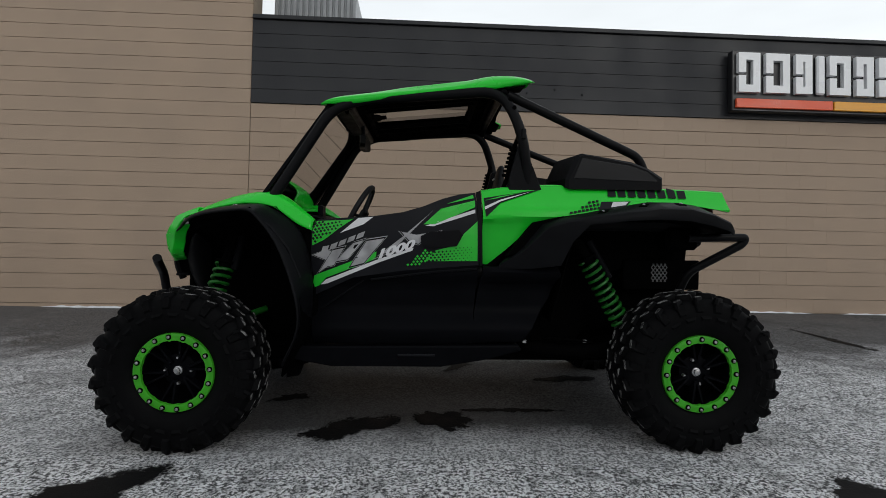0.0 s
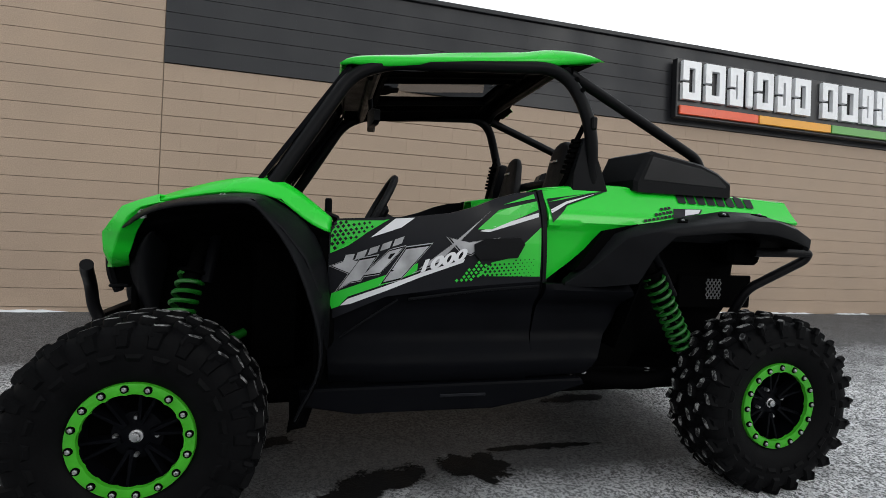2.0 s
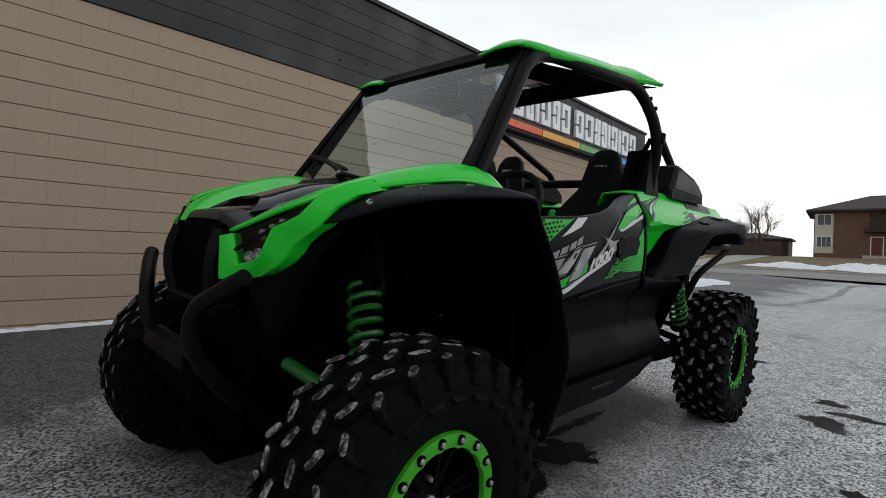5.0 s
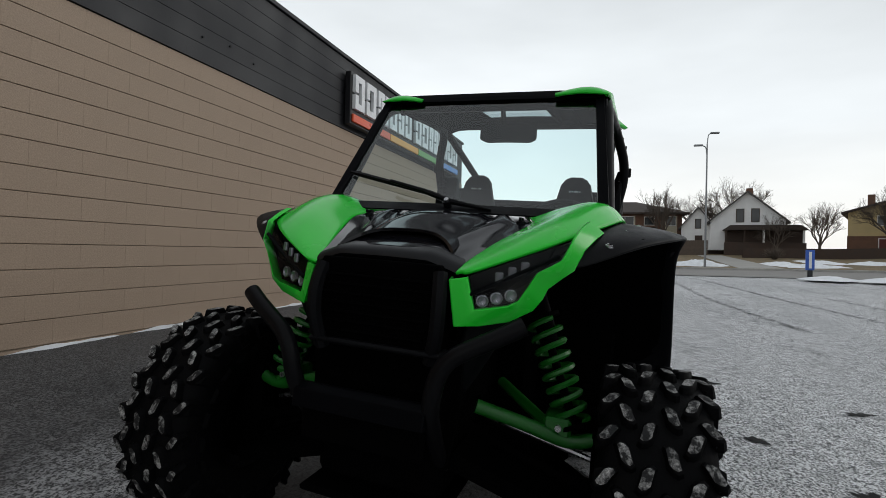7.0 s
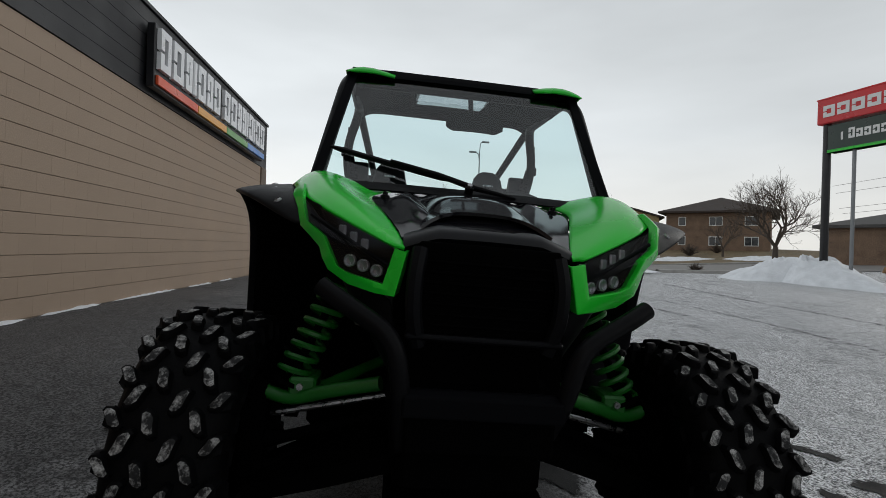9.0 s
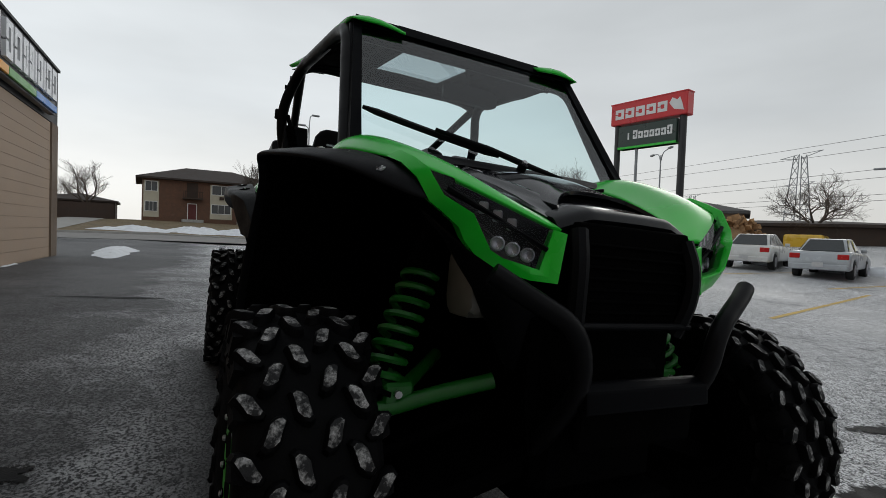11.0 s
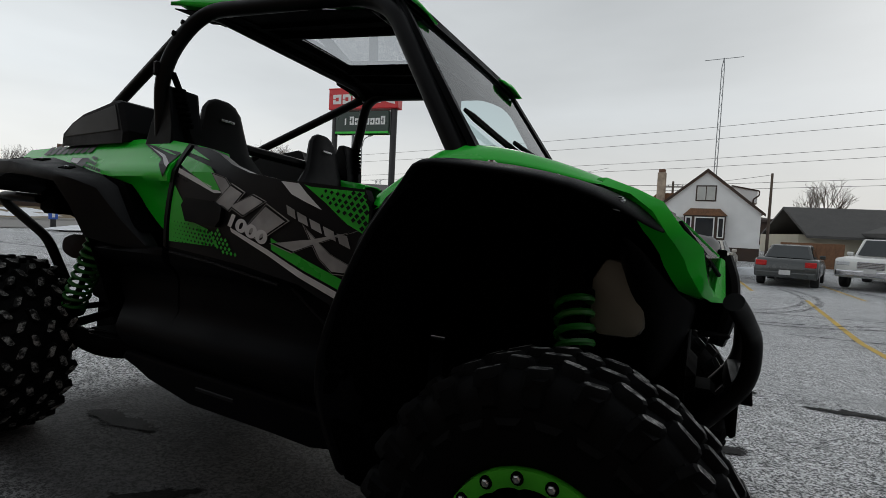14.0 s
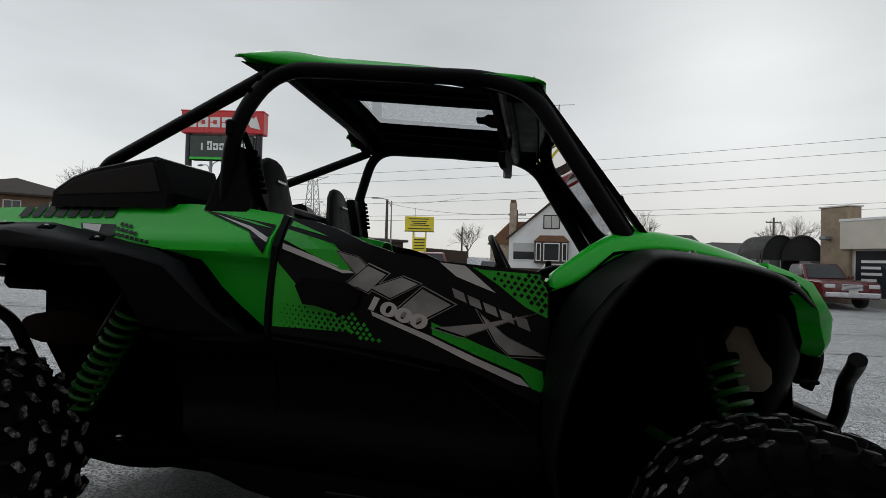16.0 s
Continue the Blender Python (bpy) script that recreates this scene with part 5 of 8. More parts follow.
tongue = [(-0.46, -0.075), (-0.40, -0.070), (-0.375, -0.030), (-0.345, -0.026), (-0.345, 0.026), (-0.375, 0.030), (-0.40, 0.070), (-0.46, 0.075)]
p = part("window_tongue", prism([(x, y) for x, y in tongue], -0.006, 0.006, "z"), DARK, roof, "black tongue at the window's front edge")
p.matrix_local = Matrix.Translation((0, 0, roof_z(-0.4, 0) - 0.034)) @ Matrix.Translation((-0.4, 0, 0)) @ Matrix.Rotation(-0.1, 4, "Y") @ Matrix.Translation((0.4, 0, 0))
# raised frame and lattice ribs on the underside
for x, w, y in ((-0.445, 0.016, 0.46), (0.200, 0.016, 0.47), (0.295, 0.012, 0.47), (-0.535, 0.012, 0.42)):
    part("roof_rib", loft([[(x - w, yy, roof_z(x, yy) - 0.036), (x - w * 0.6, yy, roof_z(x, yy) - 0.050), (x + w * 0.6, yy, roof_z(x, yy) - 0.050), (x + w, yy, roof_z(x, yy) - 0.036)] for yy in (-y, -y / 2, 0, y / 2, y)]), DARK, roof)
for y in (-0.335, -0.225, 0.225, 0.335):
    part("roof_rib", loft([[(xx, y - 0.014, roof_z(xx, y) - 0.030), (xx, y - 0.008, roof_z(xx, y) - 0.056), (xx, y + 0.008, roof_z(xx, y) - 0.056), (xx, y + 0.014, roof_z(xx, y) - 0.030)] for xx in (-0.445, -0.2, 0.0, 0.20)]), DARK, roof)
for s in (-1, 1):
    rows = []
    for x, yo, wid, up, dn in ((-0.640, 0.508, 0.20, 0.004, 0.0), (-0.624, 0.516, 0.21, 0.030, -0.002), (-0.57, 0.522, 0.22, 0.042, 0.002), (-0.46, 0.524, 0.19, 0.044, 0.014), (-0.34, 0.524, 0.12, 0.044, 0.0), (-0.22, 0.527, 0.09, 0.046, -0.004), (-0.05, 0.530, 0.08, 0.047, -0.006), (0.08, 0.532, 0.09, 0.052, -0.006), (0.16, 0.532, 0.12, 0.064, -0.004), (0.24, 0.530, 0.16, 0.080, 0.0), (0.31, 0.538, 0.19, 0.080, -0.004), (0.39, 0.562, 0.20, 0.062, -0.006), (0.435, 0.580, 0.17, 0.040, -0.006), (0.468, 0.560, 0.10, 0.030, -0.018)):
        z = 1.738 + 0.105 * (x + 0.60) / 1.05
        rows.append([(x, s * yo, z - dn), (x, s * (yo + 0.006), z + up * 0.35), (x, s * (yo - 0.035), z + up), (x, s * (yo - 0.5 * wid), z + up + 0.008), (x, s * (yo - wid), z + up * 0.6 - 0.004)])
    smoothed(part("roof_side", loft(rows, 0.008), GREEN, roof, "lime green roof side fairing"), 1, 9.0)
    # black lining under the kicked-up rear end
    under = [[(x, s * (abs(y) - 0.012), z - 0.010) for x, y, z in (r[0], r[4])] for r in rows[9:13]]
    part("wing_lining", loft(under, 0.004), DARK, roof)
part("roof_visor", prism([(-0.622, 1.738), (-0.612, 1.768), (-0.50, 1.786), (-0.50, 1.745)], -0.33, 0.33), BLACK, roof, "black roof front edge")

# -- windscreen, wiper, mirror --
def screen(u, v, out=0.0):
    """A point of the windscreen: u across, v up."""
    half = 0.562 + (0.496 - 0.562) * v
    x = -0.955 + 0.355 * v - (0.008 + 0.052 * max(0.0, 1 - 4 * v) ** 2) * (1 - u * u) - out * 0.8
    return Vector((x, u * half, 1.215 + (1.742 - 1.215) * v + out * 0.6))


bm = loft([[screen(u / 8, v / 12) for u in range(-8, 9)] for v in range(13)])
p = part("windscreen", bm, WINDSCREEN, utv, "clear tinted windscreen", True)
p.visible_shadow = False
for s in (-1, 1):
    part("screen_frame", loft([[screen(s * 1.02, v / 4, -0.006), screen(s * 1.015, v / 4, 0.012), screen(s * 0.95, v / 4, 0.007), screen(s * 0.947, v / 4, -0.006)] for v in range(5)], 0.0, True), SATIN, utv, "black screen edge")
part("screen_frame", loft([[screen(u / 5, 0.985, -0.004), screen(u / 5, 1.015, 0.010), screen(u / 5, 0.968, 0.008)] for u in range(-5, 6)], 0.004), SATIN, utv)
part("cowl", loft([[screen(u / 5, 0.02, 0.002), screen(u / 5, -0.02, 0.010), screen(u / 5, -0.03, 0.012) + Vector((-0.01, 0, -0.01))] for u in range(-5, 6)], 0.006), BLACK, utv, "black cowl under the screen", True)
wiper = part("wiper", tubed([screen(-0.30, -0.025, 0.02), screen(-0.02, 0.005, 0.036), screen(0.20, 0.068, 0.045), screen(0.52, 0.155, 0.04)], 0.009, 8, [0.005, 0.011, 0.010, 0.007]), BLACK, utv, "black windscreen wiper", True)
blade = [screen(0.10 + 0.085 * k, 0.075 + 0.0185 * k, 0.018) for k in range(11)]
part("wiper_blade", tubed(blade, 0.010, 6, [0.006] + [0.011] * 9 + [0.006]), BLACK, wiper)
part("wiper_pivot", tubed([screen(0.0, -0.01, 0.0), screen(0.0, 0.0, 0.042)], 0.016, 12), BLACK, wiper, "", True)
part("wiper_nut", tubed([screen(0.0, 0.0, 0.042), screen(0.0, 0.001, 0.052)], 0.009, 8), STEEL, wiper)
mr = []
for k in range(-8, 9):
    u = k / 8
    cut = max(0.0, abs(u) - 0.82) / 0.18
    mr.append([(-0.50 + 0.02 * u * u, -0.077 + 0.136 * u, z) for z in (1.574 + 0.016 * cut, 1.582 + 0.012 * cut, 1.612, 1.650 - 0.012 * cut)])
mirror = part("mirror", loft(mr, 0.03), BLACK, utv, "wide black interior mirror", True)
part("mirror_stem", tubed([(-0.48, -0.06, 1.62), (-0.49, -0.045, 1.74)], 0.012, 8), BLACK, mirror)
for y in (-0.455, 0.455):
    part("visor_clip", boxed((-0.53, y - 0.014, 1.70), (-0.510, y + 0.014, 1.735), 0.006), DARK, utv)

# -- cockpit --
dash = [[(-0.88, y, 1.155), (-0.72, y, 1.165 - 0.03 * abs(y)), (-0.62, y, 1.145), (-0.60, y, 1.06), (-0.64, y, 0.95)] for y in (-0.50, -0.38, -0.2, 0.0, 0.2, 0.38, 0.50)]
smoothed(part("dashboard", loft(dash, 0.02), BLACK, utv, "black dashboard"), 1)
part("gauge_pod", boxed((-0.69, -0.40, 1.12), (-0.66, -0.32, 1.205), 0.01, seg=2), SATIN, utv)
wm = Matrix.Translation((-0.475, -0.345, 1.155)) @ Matrix.Rotation(radians(-62), 4, "Y")
bm = tubed([(0.175 * math.cos(2 * math.pi * k / 28), 0.175 * math.sin(2 * math.pi * k / 28), 0) for k in range(29)], 0.016, 8)
steer = part("steering_wheel", bm, SEAT, utv, "black padded steering wheel", True)
steer.matrix_local = wm
part("wheel_hub", boxed((-0.05, -0.05, -0.05), (0.05, 0.05, -0.01), 0.015), BLACK, steer)
for a in (0.3, 2.84, 4.71):
    part("wheel_spoke", tubed([(0.03 * math.cos(a), 0.03 * math.sin(a), -0.03), (0.17 * math.cos(a), 0.17 * math.sin(a), 0)], 0.010, 6), BLACK, steer)
part("steering_column", tubed([(0, 0, -0.04), (0, 0, -0.32)], 0.025, 8), BLACK, steer)
for s in (-1, 1):
    seat = part("seat", boxed((-0.22, s * 0.32 - 0.24, 0.74), (0.26, s * 0.32 + 0.24, 0.90), 0.05, seg=3), SEAT, utv, "black bucket seat with green side panels", True)
    br = []
    lean = 0.08
    for z, w, x, d in ((0.82, 0.23, 0.20, 0.09), (0.95, 0.25, 0.235, 0.10), (1.08, 0.255, 0.27, 0.10), (1.18, 0.24, 0.295, 0.09), (1.26, 0.19, 0.315, 0.08), (1.32, 0.135, 0.33, 0.07), (1.42, 0.108, 0.345, 0.065), (1.49, 0.092, 0.355, 0.055), (1.525, 0.066, 0.360, 0.042), (1.54, 0.036, 0.362, 0.025)):
        ring = []
        for k in range(16):
            a = 2 * math.pi * k / 16
            c, q = math.cos(a), math.sin(a)
            ring.append((x + lean + d * 0.5 * math.copysign(abs(q) ** 0.6, q) - (0.03 * abs(c) ** 3 if z < 1.25 else 0), s * 0.32 + w * math.copysign(abs(c) ** 0.7, c), z))
        br.append(ring)
    bm = loft([r + [r[0]] for r in br])
    bm.faces.new([v for v in bm.verts if abs(v.co.z - 1.54) < 1e-4][:16])
    part("backrest", bm, SEAT, seat, "black seat back with headrest", True)
    for e in (-1, 1):
        part("seat_bolster", boxed((0.20, s * 0.32 + e * 0.235 - 0.02, 1.0), (0.25, s * 0.32 + e * 0.235 + 0.02, 1.20), 0.015, Matrix.Translation((0.09, 0, 0))), GREEN_FILM, seat, "green bolster panel")
    part("headrest_mark", boxed((0.385, s * 0.32 - 0.034, 1.44), (0.3925, s * 0.32 + 0.034, 1.450), 0.001), STEEL, seat)
    # intake box on the deck
    side = [(0.655, 1.305), (0.655, 1.350), (0.712, 1.474), (0.740, 1.484), (1.000, 1.442), (1.090, 1.409), (1.165, 1.362), (1.168, 1.305)]
    rows = []
    for x, z in side:
        ahead = 0.065 if x < 0.8 else 0.0
        rows.append([(x - ahead, s * 0.385, z - 0.006), (x - ahead * 0.1, s * 0.592, z), (x + (0.010 if x < 0.8 else -0.010), s * 0.605, z - 0.010)])
    rows.append(rows[0])
    bm = loft(rows)
    for k in (0, 2):
        bm.faces.new([bm.verts.new(r[k]) for r in rows[:-1]])
    bmesh.ops.remove_doubles(bm, verts=bm.verts, dist=0.0005)
    bmesh.ops.recalc_face_normals(bm, faces=bm.faces)
    bx = part("intake_box", bm, BLACK, utv, "black intake box with mesh side")
    inner = [(0.690, 1.352), (0.732, 1.458), (0.990, 1.420), (1.082, 1.388), (1.132, 1.346), (1.130, 1.338)]
    part("mesh_panel", prism(inner, s * 0.600, s * 0.6075, "y", 0.002), BROW, bx, "dark mesh inset")
    part("rear_inner_panel", prism([(0.60, 0.46), (1.26, 0.58), (1.40, 0.76), (1.43, 1.06), (0.60, 1.10)], min(s * 0.36, s * 0.375), max(s * 0.36, s * 0.375), "y"), DARK, utv)
    # rear lamps and bumper
    part("tail_lamp", boxed((1.40, s * 0.48 - 0.10, 1.17), (1.46, s * 0.48 + 0.10, 1.215), 0.012), RED_LENS, utv, "dark red tail lamp")
    bump = bent([(1.30, s * 0.62, 1.045), (1.48, s * 0.655, 1.050), (1.585, s * 0.655, 1.050), (1.572, s * 0.645, 1.015), (1.335, s * 0.56, 0.86), (1.27, s * 0.48, 0.62)], 0.05, 5)
    part("rear_bumper", tubed(bump, 0.022, 10), TUBE, utv, "black tubular rear bumper", True)
    if s < 0:
        shield = part("heat_shield", boxed((1.015, -0.478, 0.755), (1.445, -0.460, 0.92), 0.006), DARK, utv, "dark heat shield with a steel lattice")
        for k in range(-4, 5):
            for lean in (-1, 1):
                # a slanting bar cut to the frame
                lo, hi = -0.05, 0.05
                for lim in (-0.045, 0.045):
                    v = (lim - 0.022 * k) * lean / 0.75
                    if lean * lim > 0:
                        hi = min(hi, v)
                    else:
                        lo = max(lo, v)
                if hi - lo > 0.015:
                    part("lattice_bar", tubed([(1.215 + 0.022 * k + lean * 0.75 * v, -0.4805, 0.85 + v) for v in (lo, hi)], 0.0028, 5), MESH_STEEL, shield)
    part("rear_lamp_box", boxed((1.20, s * 0.50 - 0.09, 0.98), (1.38, s * 0.50 + 0.09, 1.10), 0.02), DARK, utv)
part("bumper_bar", tubed([(1.58, -0.62, 1.05), (1.61, 0.0, 1.05), (1.58, 0.62, 1.05)], 0.022, 10), TUBE, utv)
ring = [(1.235 + 0.205 * math.copysign(abs(math.cos(a)) ** 0.7, math.cos(a)), 0.825 + 0.062 * math.copysign(abs(math.sin(a)) ** 0.8, math.sin(a))) for a in [2 * math.pi * k / 20 for k in range(20)]]
part("muffler", prism(ring, -0.455, 0.455, "y", 0.012), RUSTY, utv, "rust brown exhaust silencer", True)

# ---- the building's wall, sign and snow ----
north = wall_body()
RED_BAR = material("orange_red_acrylic", (0.75, 0.10, 0.035), 0.35, vary=0.06, scale=3)
AMBER_BAR = material("amber_acrylic", (0.80, 0.36, 0.03), 0.35, vary=0.06, scale=3)
LEAF_BAR = material("green_acrylic", (0.12, 0.36, 0.08), 0.35, vary=0.06, scale=3)
BLUE_BAR = material("blue_acrylic", (0.05, 0.22, 0.62), 0.35, vary=0.06, scale=3)
WHITE_ACRYLIC = material("white_sign_acrylic", (0.80, 0.81, 0.83), 0.3, vary=0.04, scale=3)
SIGN_BLACK = material("black_sign_panel", (0.008, 0.008, 0.010), 0.4, vary=0.15, scale=3)


def wall_sign():
    sign = thing("wall_sign", "long black wall sign with white raised characters over a coloured bar", "sign", WALL)
    x0, x1 = 4.27, 10.10
    part("backing", boxed((x0, -0.16, 3.10), (x1, -0.052, 3.97), 0.01), SIGN_BLACK, sign, "black sign panel")
    # plain raised blocks, one for each character
    widths = [0.36, 0.40, 0.28, 0.14, 0.36, 0.30, 0.36, 0.0, 0.36, 0.40, 0.28, 0.28, 0.14, 0.34, 0.14, 0.40, 0.38]
    gap = (x1 - x0 - 0.12 - sum(widths) - 0.16) / 16
    x = x0 + 0.05
    for k, w in enumerate(widths):
        if w == 0:
            x += 0.16
            continue
        # a bar for a narrow place, else an open plate with a slot through it
        a, b, lo, hi, t = x + 0.01, x + 0.90 * w, 3.355, 3.92, 0.105
        if w < 0.2:
            bm = boxed((a, -0.22, lo), (a + 0.12, -0.16, hi), 0.02)
        else:
            bm = prism([(a, lo), (b, lo), (b, hi), (a, hi), (a, lo + 0.28), (a + t, lo + 0.28), (a + t, hi - t), (b - t, hi - t), (b - t, lo + t), (a + t, lo + t), (a + t, lo + 0.24), (a, lo + 0.24)], -0.22, -0.16)
        part("raised_character", bm, WHITE_ACRYLIC, sign, "white raised acrylic shape")
        x += w + gap
    cuts = [x0 + 0.03 + (x1 - x0 - 0.05) * k / 4 for k in range(5)]
    for k, mat in enumerate((RED_BAR, AMBER_BAR, LEAF_BAR, BLUE_BAR)):
        part("colour_bar", boxed((cuts[k] + 0.012, -0.20, 3.14), (cuts[k + 1] - 0.012, -0.16, 3.27), 0.006), mat, sign)
    return sign


wall_sign()


def wall_lamp_dots():
    for x, z in ((1.35, 3.30), (1.75, 3.36), (2.15, 3.30), (6.9, 4.0)):
        p = part("conduit_stub", tubed([(x, -0.006, z), (x, -0.035, z)], 0.012, 8), BAND_JOINT, north)


wall_lamp_dots()
unit = thing("roof_unit", "grey ribbed metal unit behind the parapet", "roof unit", WALL)
for k in range(14):
    part("rib", boxed((-2.40 + 0.09 * k, 0.62, 3.6), (-2.35 + 0.09 * k, 0.66, 5.0), 0.004), GREY_METAL, unit)
part("casing", boxed((-2.42, 0.66, 3.6), (-1.18, 1.6, 5.0), 0.01), GREY_METAL, unit)
tank = part("roof_slab", boxed((-17, 0.35, 3.55), (END - 0.3, 14, 3.62)), KERB, north)

for k, (a, b, w) in enumerate(((-5.2, -3.3, 0.05), (-2.9, -0.6, 0.06), (-0.4, 0.5, 0.05), (0.62, 2.3, 0.055), (2.45, 3.5, 0.05), (3.7, 5.6, 0.045), (6.0, 7.2, 0.04), (7.6, 8.4, 0.05))):
    rnd = random.Random(40 + k)
    n = int((b - a) / 0.06)
    rows = []
    for i in range(n + 1):
        x = a + (b - a) * i / n
        q = w * (0.55 + 0.9 * rnd.random()) * min(1.0, 6 * min(i, n - i) / n + 0.12)
        p = WALL @ Vector((x, 0, 0))
        z = ground_z(p.x, p.y - 0.05)
        rows.append([(p.x, p.y - 0.0, z + 0.45 * q), (p.x, p.y - 0.45 * q, z + 0.40 * q), (p.x, p.y - 1.1 * q, z + 0.004)])
    tagged(smoothed(part("snow_strip", loft(rows), SNOW), 1), "thin strip of old snow along the wall foot", "snow", kind="structure")

# stains and bare patches on the asphalt
for k, (x, y, rx, ry, turn) in enumerate(((-0.47, -0.53, 0.28, 0.13, 22), (0.03, -0.43, 0.17, 0.15, 40), (0.42, -0.28, 0.28, 0.022, -2), (-0.93, -0.06, 0.13, 0.06, 15), (-1.46, -1.26, 0.36, 0.18, 24), (1.73, -1.24, 0.16, 0.12, -20), (2.25, -1.20, 0.11, 0.06, -30), (0.95, 0.36, 0.22, 0.07, 5),
        (0.18, 0.70, 0.16, 0.06, 55), (1.72, -2.36, 0.12, 0.04, -55), (0.12, -1.82, 0.11, 0.05, -40), (0.70, -1.48, 0.07, 0.04, 0), (2.04, -1.36, 0.17, 0.05, -70), (-1.48, -1.80, 0.38, 0.22, 60), (-0.70, -2.30, 0.24, 0.16, 10), (-0.66, -1.92, 0.08, 0.05, 0), (-1.72, -2.85, 0.36, 0.10, 33), (-2.52, -2.87, 0.28, 0.085, 14),
        (-0.24, 1.50, 0.10, 0.055, 80), (4.16, 1.78, 0.62, 0.045, 88), (3.2, -0.52, 0.12, 0.05, -70), (-1.02, -3.35, 0.62, 0.16, 72), (-1.2, -4.83, 0.2, 0.05, 20), (-0.10, -2.28, 0.20, 0.05, 40), (0.0, -2.20, 0.12, 0.05, 10))):
    blot("oil_stain", x, y, rx, ry, turn, DAMP, 100 + k, "dark wet stain on the asphalt")

# painted bay lines and tyre tracks
YELLOW_LINE = material("worn_yellow_paint", (0.55, 0.36, 0.06), 0.7, vary=0.2, scale=4, second=(0.30, 0.26, 0.18), cover=0.4)


def strip(name, pts, w, mat, label, category, lift=0.007):
    rows = []
    for i, p in enumerate(pts):
        a, b = Vector(pts[max(0, i - 1)]), Vector(pts[min(len(pts) - 1, i + 1)])
        d = (b - a).normalized()
        n = Vector((-d.y, d.x))
        l, r = Vector(p) + n * w / 2, Vector(p) - n * w / 2
        rows.append([(l.x, l.y, ground_z(l.x, l.y) + lift), (r.x, r.y, ground_z(r.x, r.y) + lift)])
    return tagged(part(name, loft(rows), mat), label, category, kind="structure")


def straight(a, b, n=14):
    return [(a[0] + (b[0] - a[0]) * i / n, a[1] + (b[1] - a[1]) * i / n) for i in range(n + 1)]


strip("bay_line", straight((-0.62, -5.3), (0.0, -14.6)), 0.10, YELLOW_LINE, "worn yellow painted bay line", "road marking")
strip("bay_line", straight((-3.58, -5.4), (-3.88, -14.2)), 0.10, YELLOW_LINE, "worn yellow painted bay line", "road marking")
strip("bay_line", straight((2.85, -8.4), (4.4, -15.6)), 0.10, YELLOW_LINE, "worn yellow painted bay line", "road marking")
for x in (-9.2, -5.4, -2.75, -0.1, 2.6, 5.4, 8.6):
    strip("bay_line", straight((x, -15.6), (x + 0.2, -20.4)), 0.10, YELLOW_LINE, "yellow painted parking bay line", "road marking")
# turning circles and straight runs left by tyres: soft, broken streaks
TRACK = material("worn_tyre_streak", (0.045, 0.045, 0.048), 0.6, vary=0.3, scale=3, fine=0.4, fine_scale=200)
t_n, t_l = TRACK.node_tree.nodes, TRACK.node_tree.links
t_co, t_ns, t_mr = t_n.new("ShaderNodeTexCoord"), t_n.new("ShaderNodeTexNoise"), t_n.new("ShaderNodeMapRange")
t_ns.inputs["Scale"].default_value, t_ns.inputs["Detail"].default_value = 7.0, 8
t_l.new(t_co.outputs["Object"], t_ns.inputs["Vector"])
t_mr.inputs["From Min"].default_value, t_mr.inputs["From Max"].default_value = 0.40, 0.66
t_mr.inputs["To Max"].default_value = 0.75
t_l.new(t_ns.outputs["Fac"], t_mr.inputs["Value"])
t_l.new(t_mr.outputs["Result"], t_n["Principled BSDF"].inputs["Alpha"])
for k, (rx, ry, cx, w) in enumerate(((5.0, 6.3, -1.6, 0.16), (4.72, 6.0, -1.6, 0.12), (3.7, 5.5, -0.5, 0.16), (3.35, 5.2, -0.5, 0.12))):
    strip("tyre_track", [(cx + rx * math.cos(a), -15.0 + ry * math.sin(a)) for a in [radians(95 + 4.5 * i) for i in range(38)]], w, TRACK, "dark curved tyre track in the frost", "tyre track", 0.008)
for k, (a, b, w) in enumerate((((1.0, -7.2), (-9, -8.6), 0.12), ((1.5, -9.9), (-9, -11.4), 0.12), ((12, -5.6), (1.5, -6.9), 0.14), ((22, -3.2), (6, -5.2), 0.16), ((22, -1.6), (6, -3.4), 0.16), ((20, -7.4), (5, -9.6), 0.18), ((24, -0.2), (9, 0.4), 0.2))):
    strip("tyre_track", [(p[0], p[1] + 0.25 * math.sin(p[0] * 0.4 + k)) for p in straight(a, b, 24)], w, TRACK, "dark tyre track in the frost", "tyre track", 0.009)

# ---- road, verge and houses across it ----
ROAD = material("pale_worn_road", (0.20, 0.19, 0.18), 0.8, vary=0.12, scale=0.4, fine=0.15, fine_scale=60)
GRASS = material("dead_winter_grass", (0.16, 0.115, 0.06), 0.9, vary=0.3, scale=1.2, second=(0.10, 0.085, 0.04), cover=0.45, fine=0.3, fine_scale=40, bump=0.03, bump_scale=25)
BRICK = material("brown_brick", (0.135, 0.07, 0.045), 0.85, vary=0.2, scale=1.5, second=(0.21, 0.125, 0.085), cover=0.35, fine=0.35, fine_scale=14)
TAN_BRICK = material("tan_brick", (0.19, 0.125, 0.085), 0.85, vary=0.2, scale=1.5, second=(0.12, 0.075, 0.05), cover=0.4, fine=0.35, fine_scale=14)
WHITE_SIDING = material("white_siding", (0.72, 0.72, 0.72), 0.6, vary=0.06, scale=1)
YELLOW_SIDING = material("pale_yellow_siding", (0.52, 0.40, 0.20), 0.6, vary=0.06, scale=1)
CREAM = material("cream_panel", (0.50, 0.46, 0.36), 0.6, vary=0.08, scale=1)
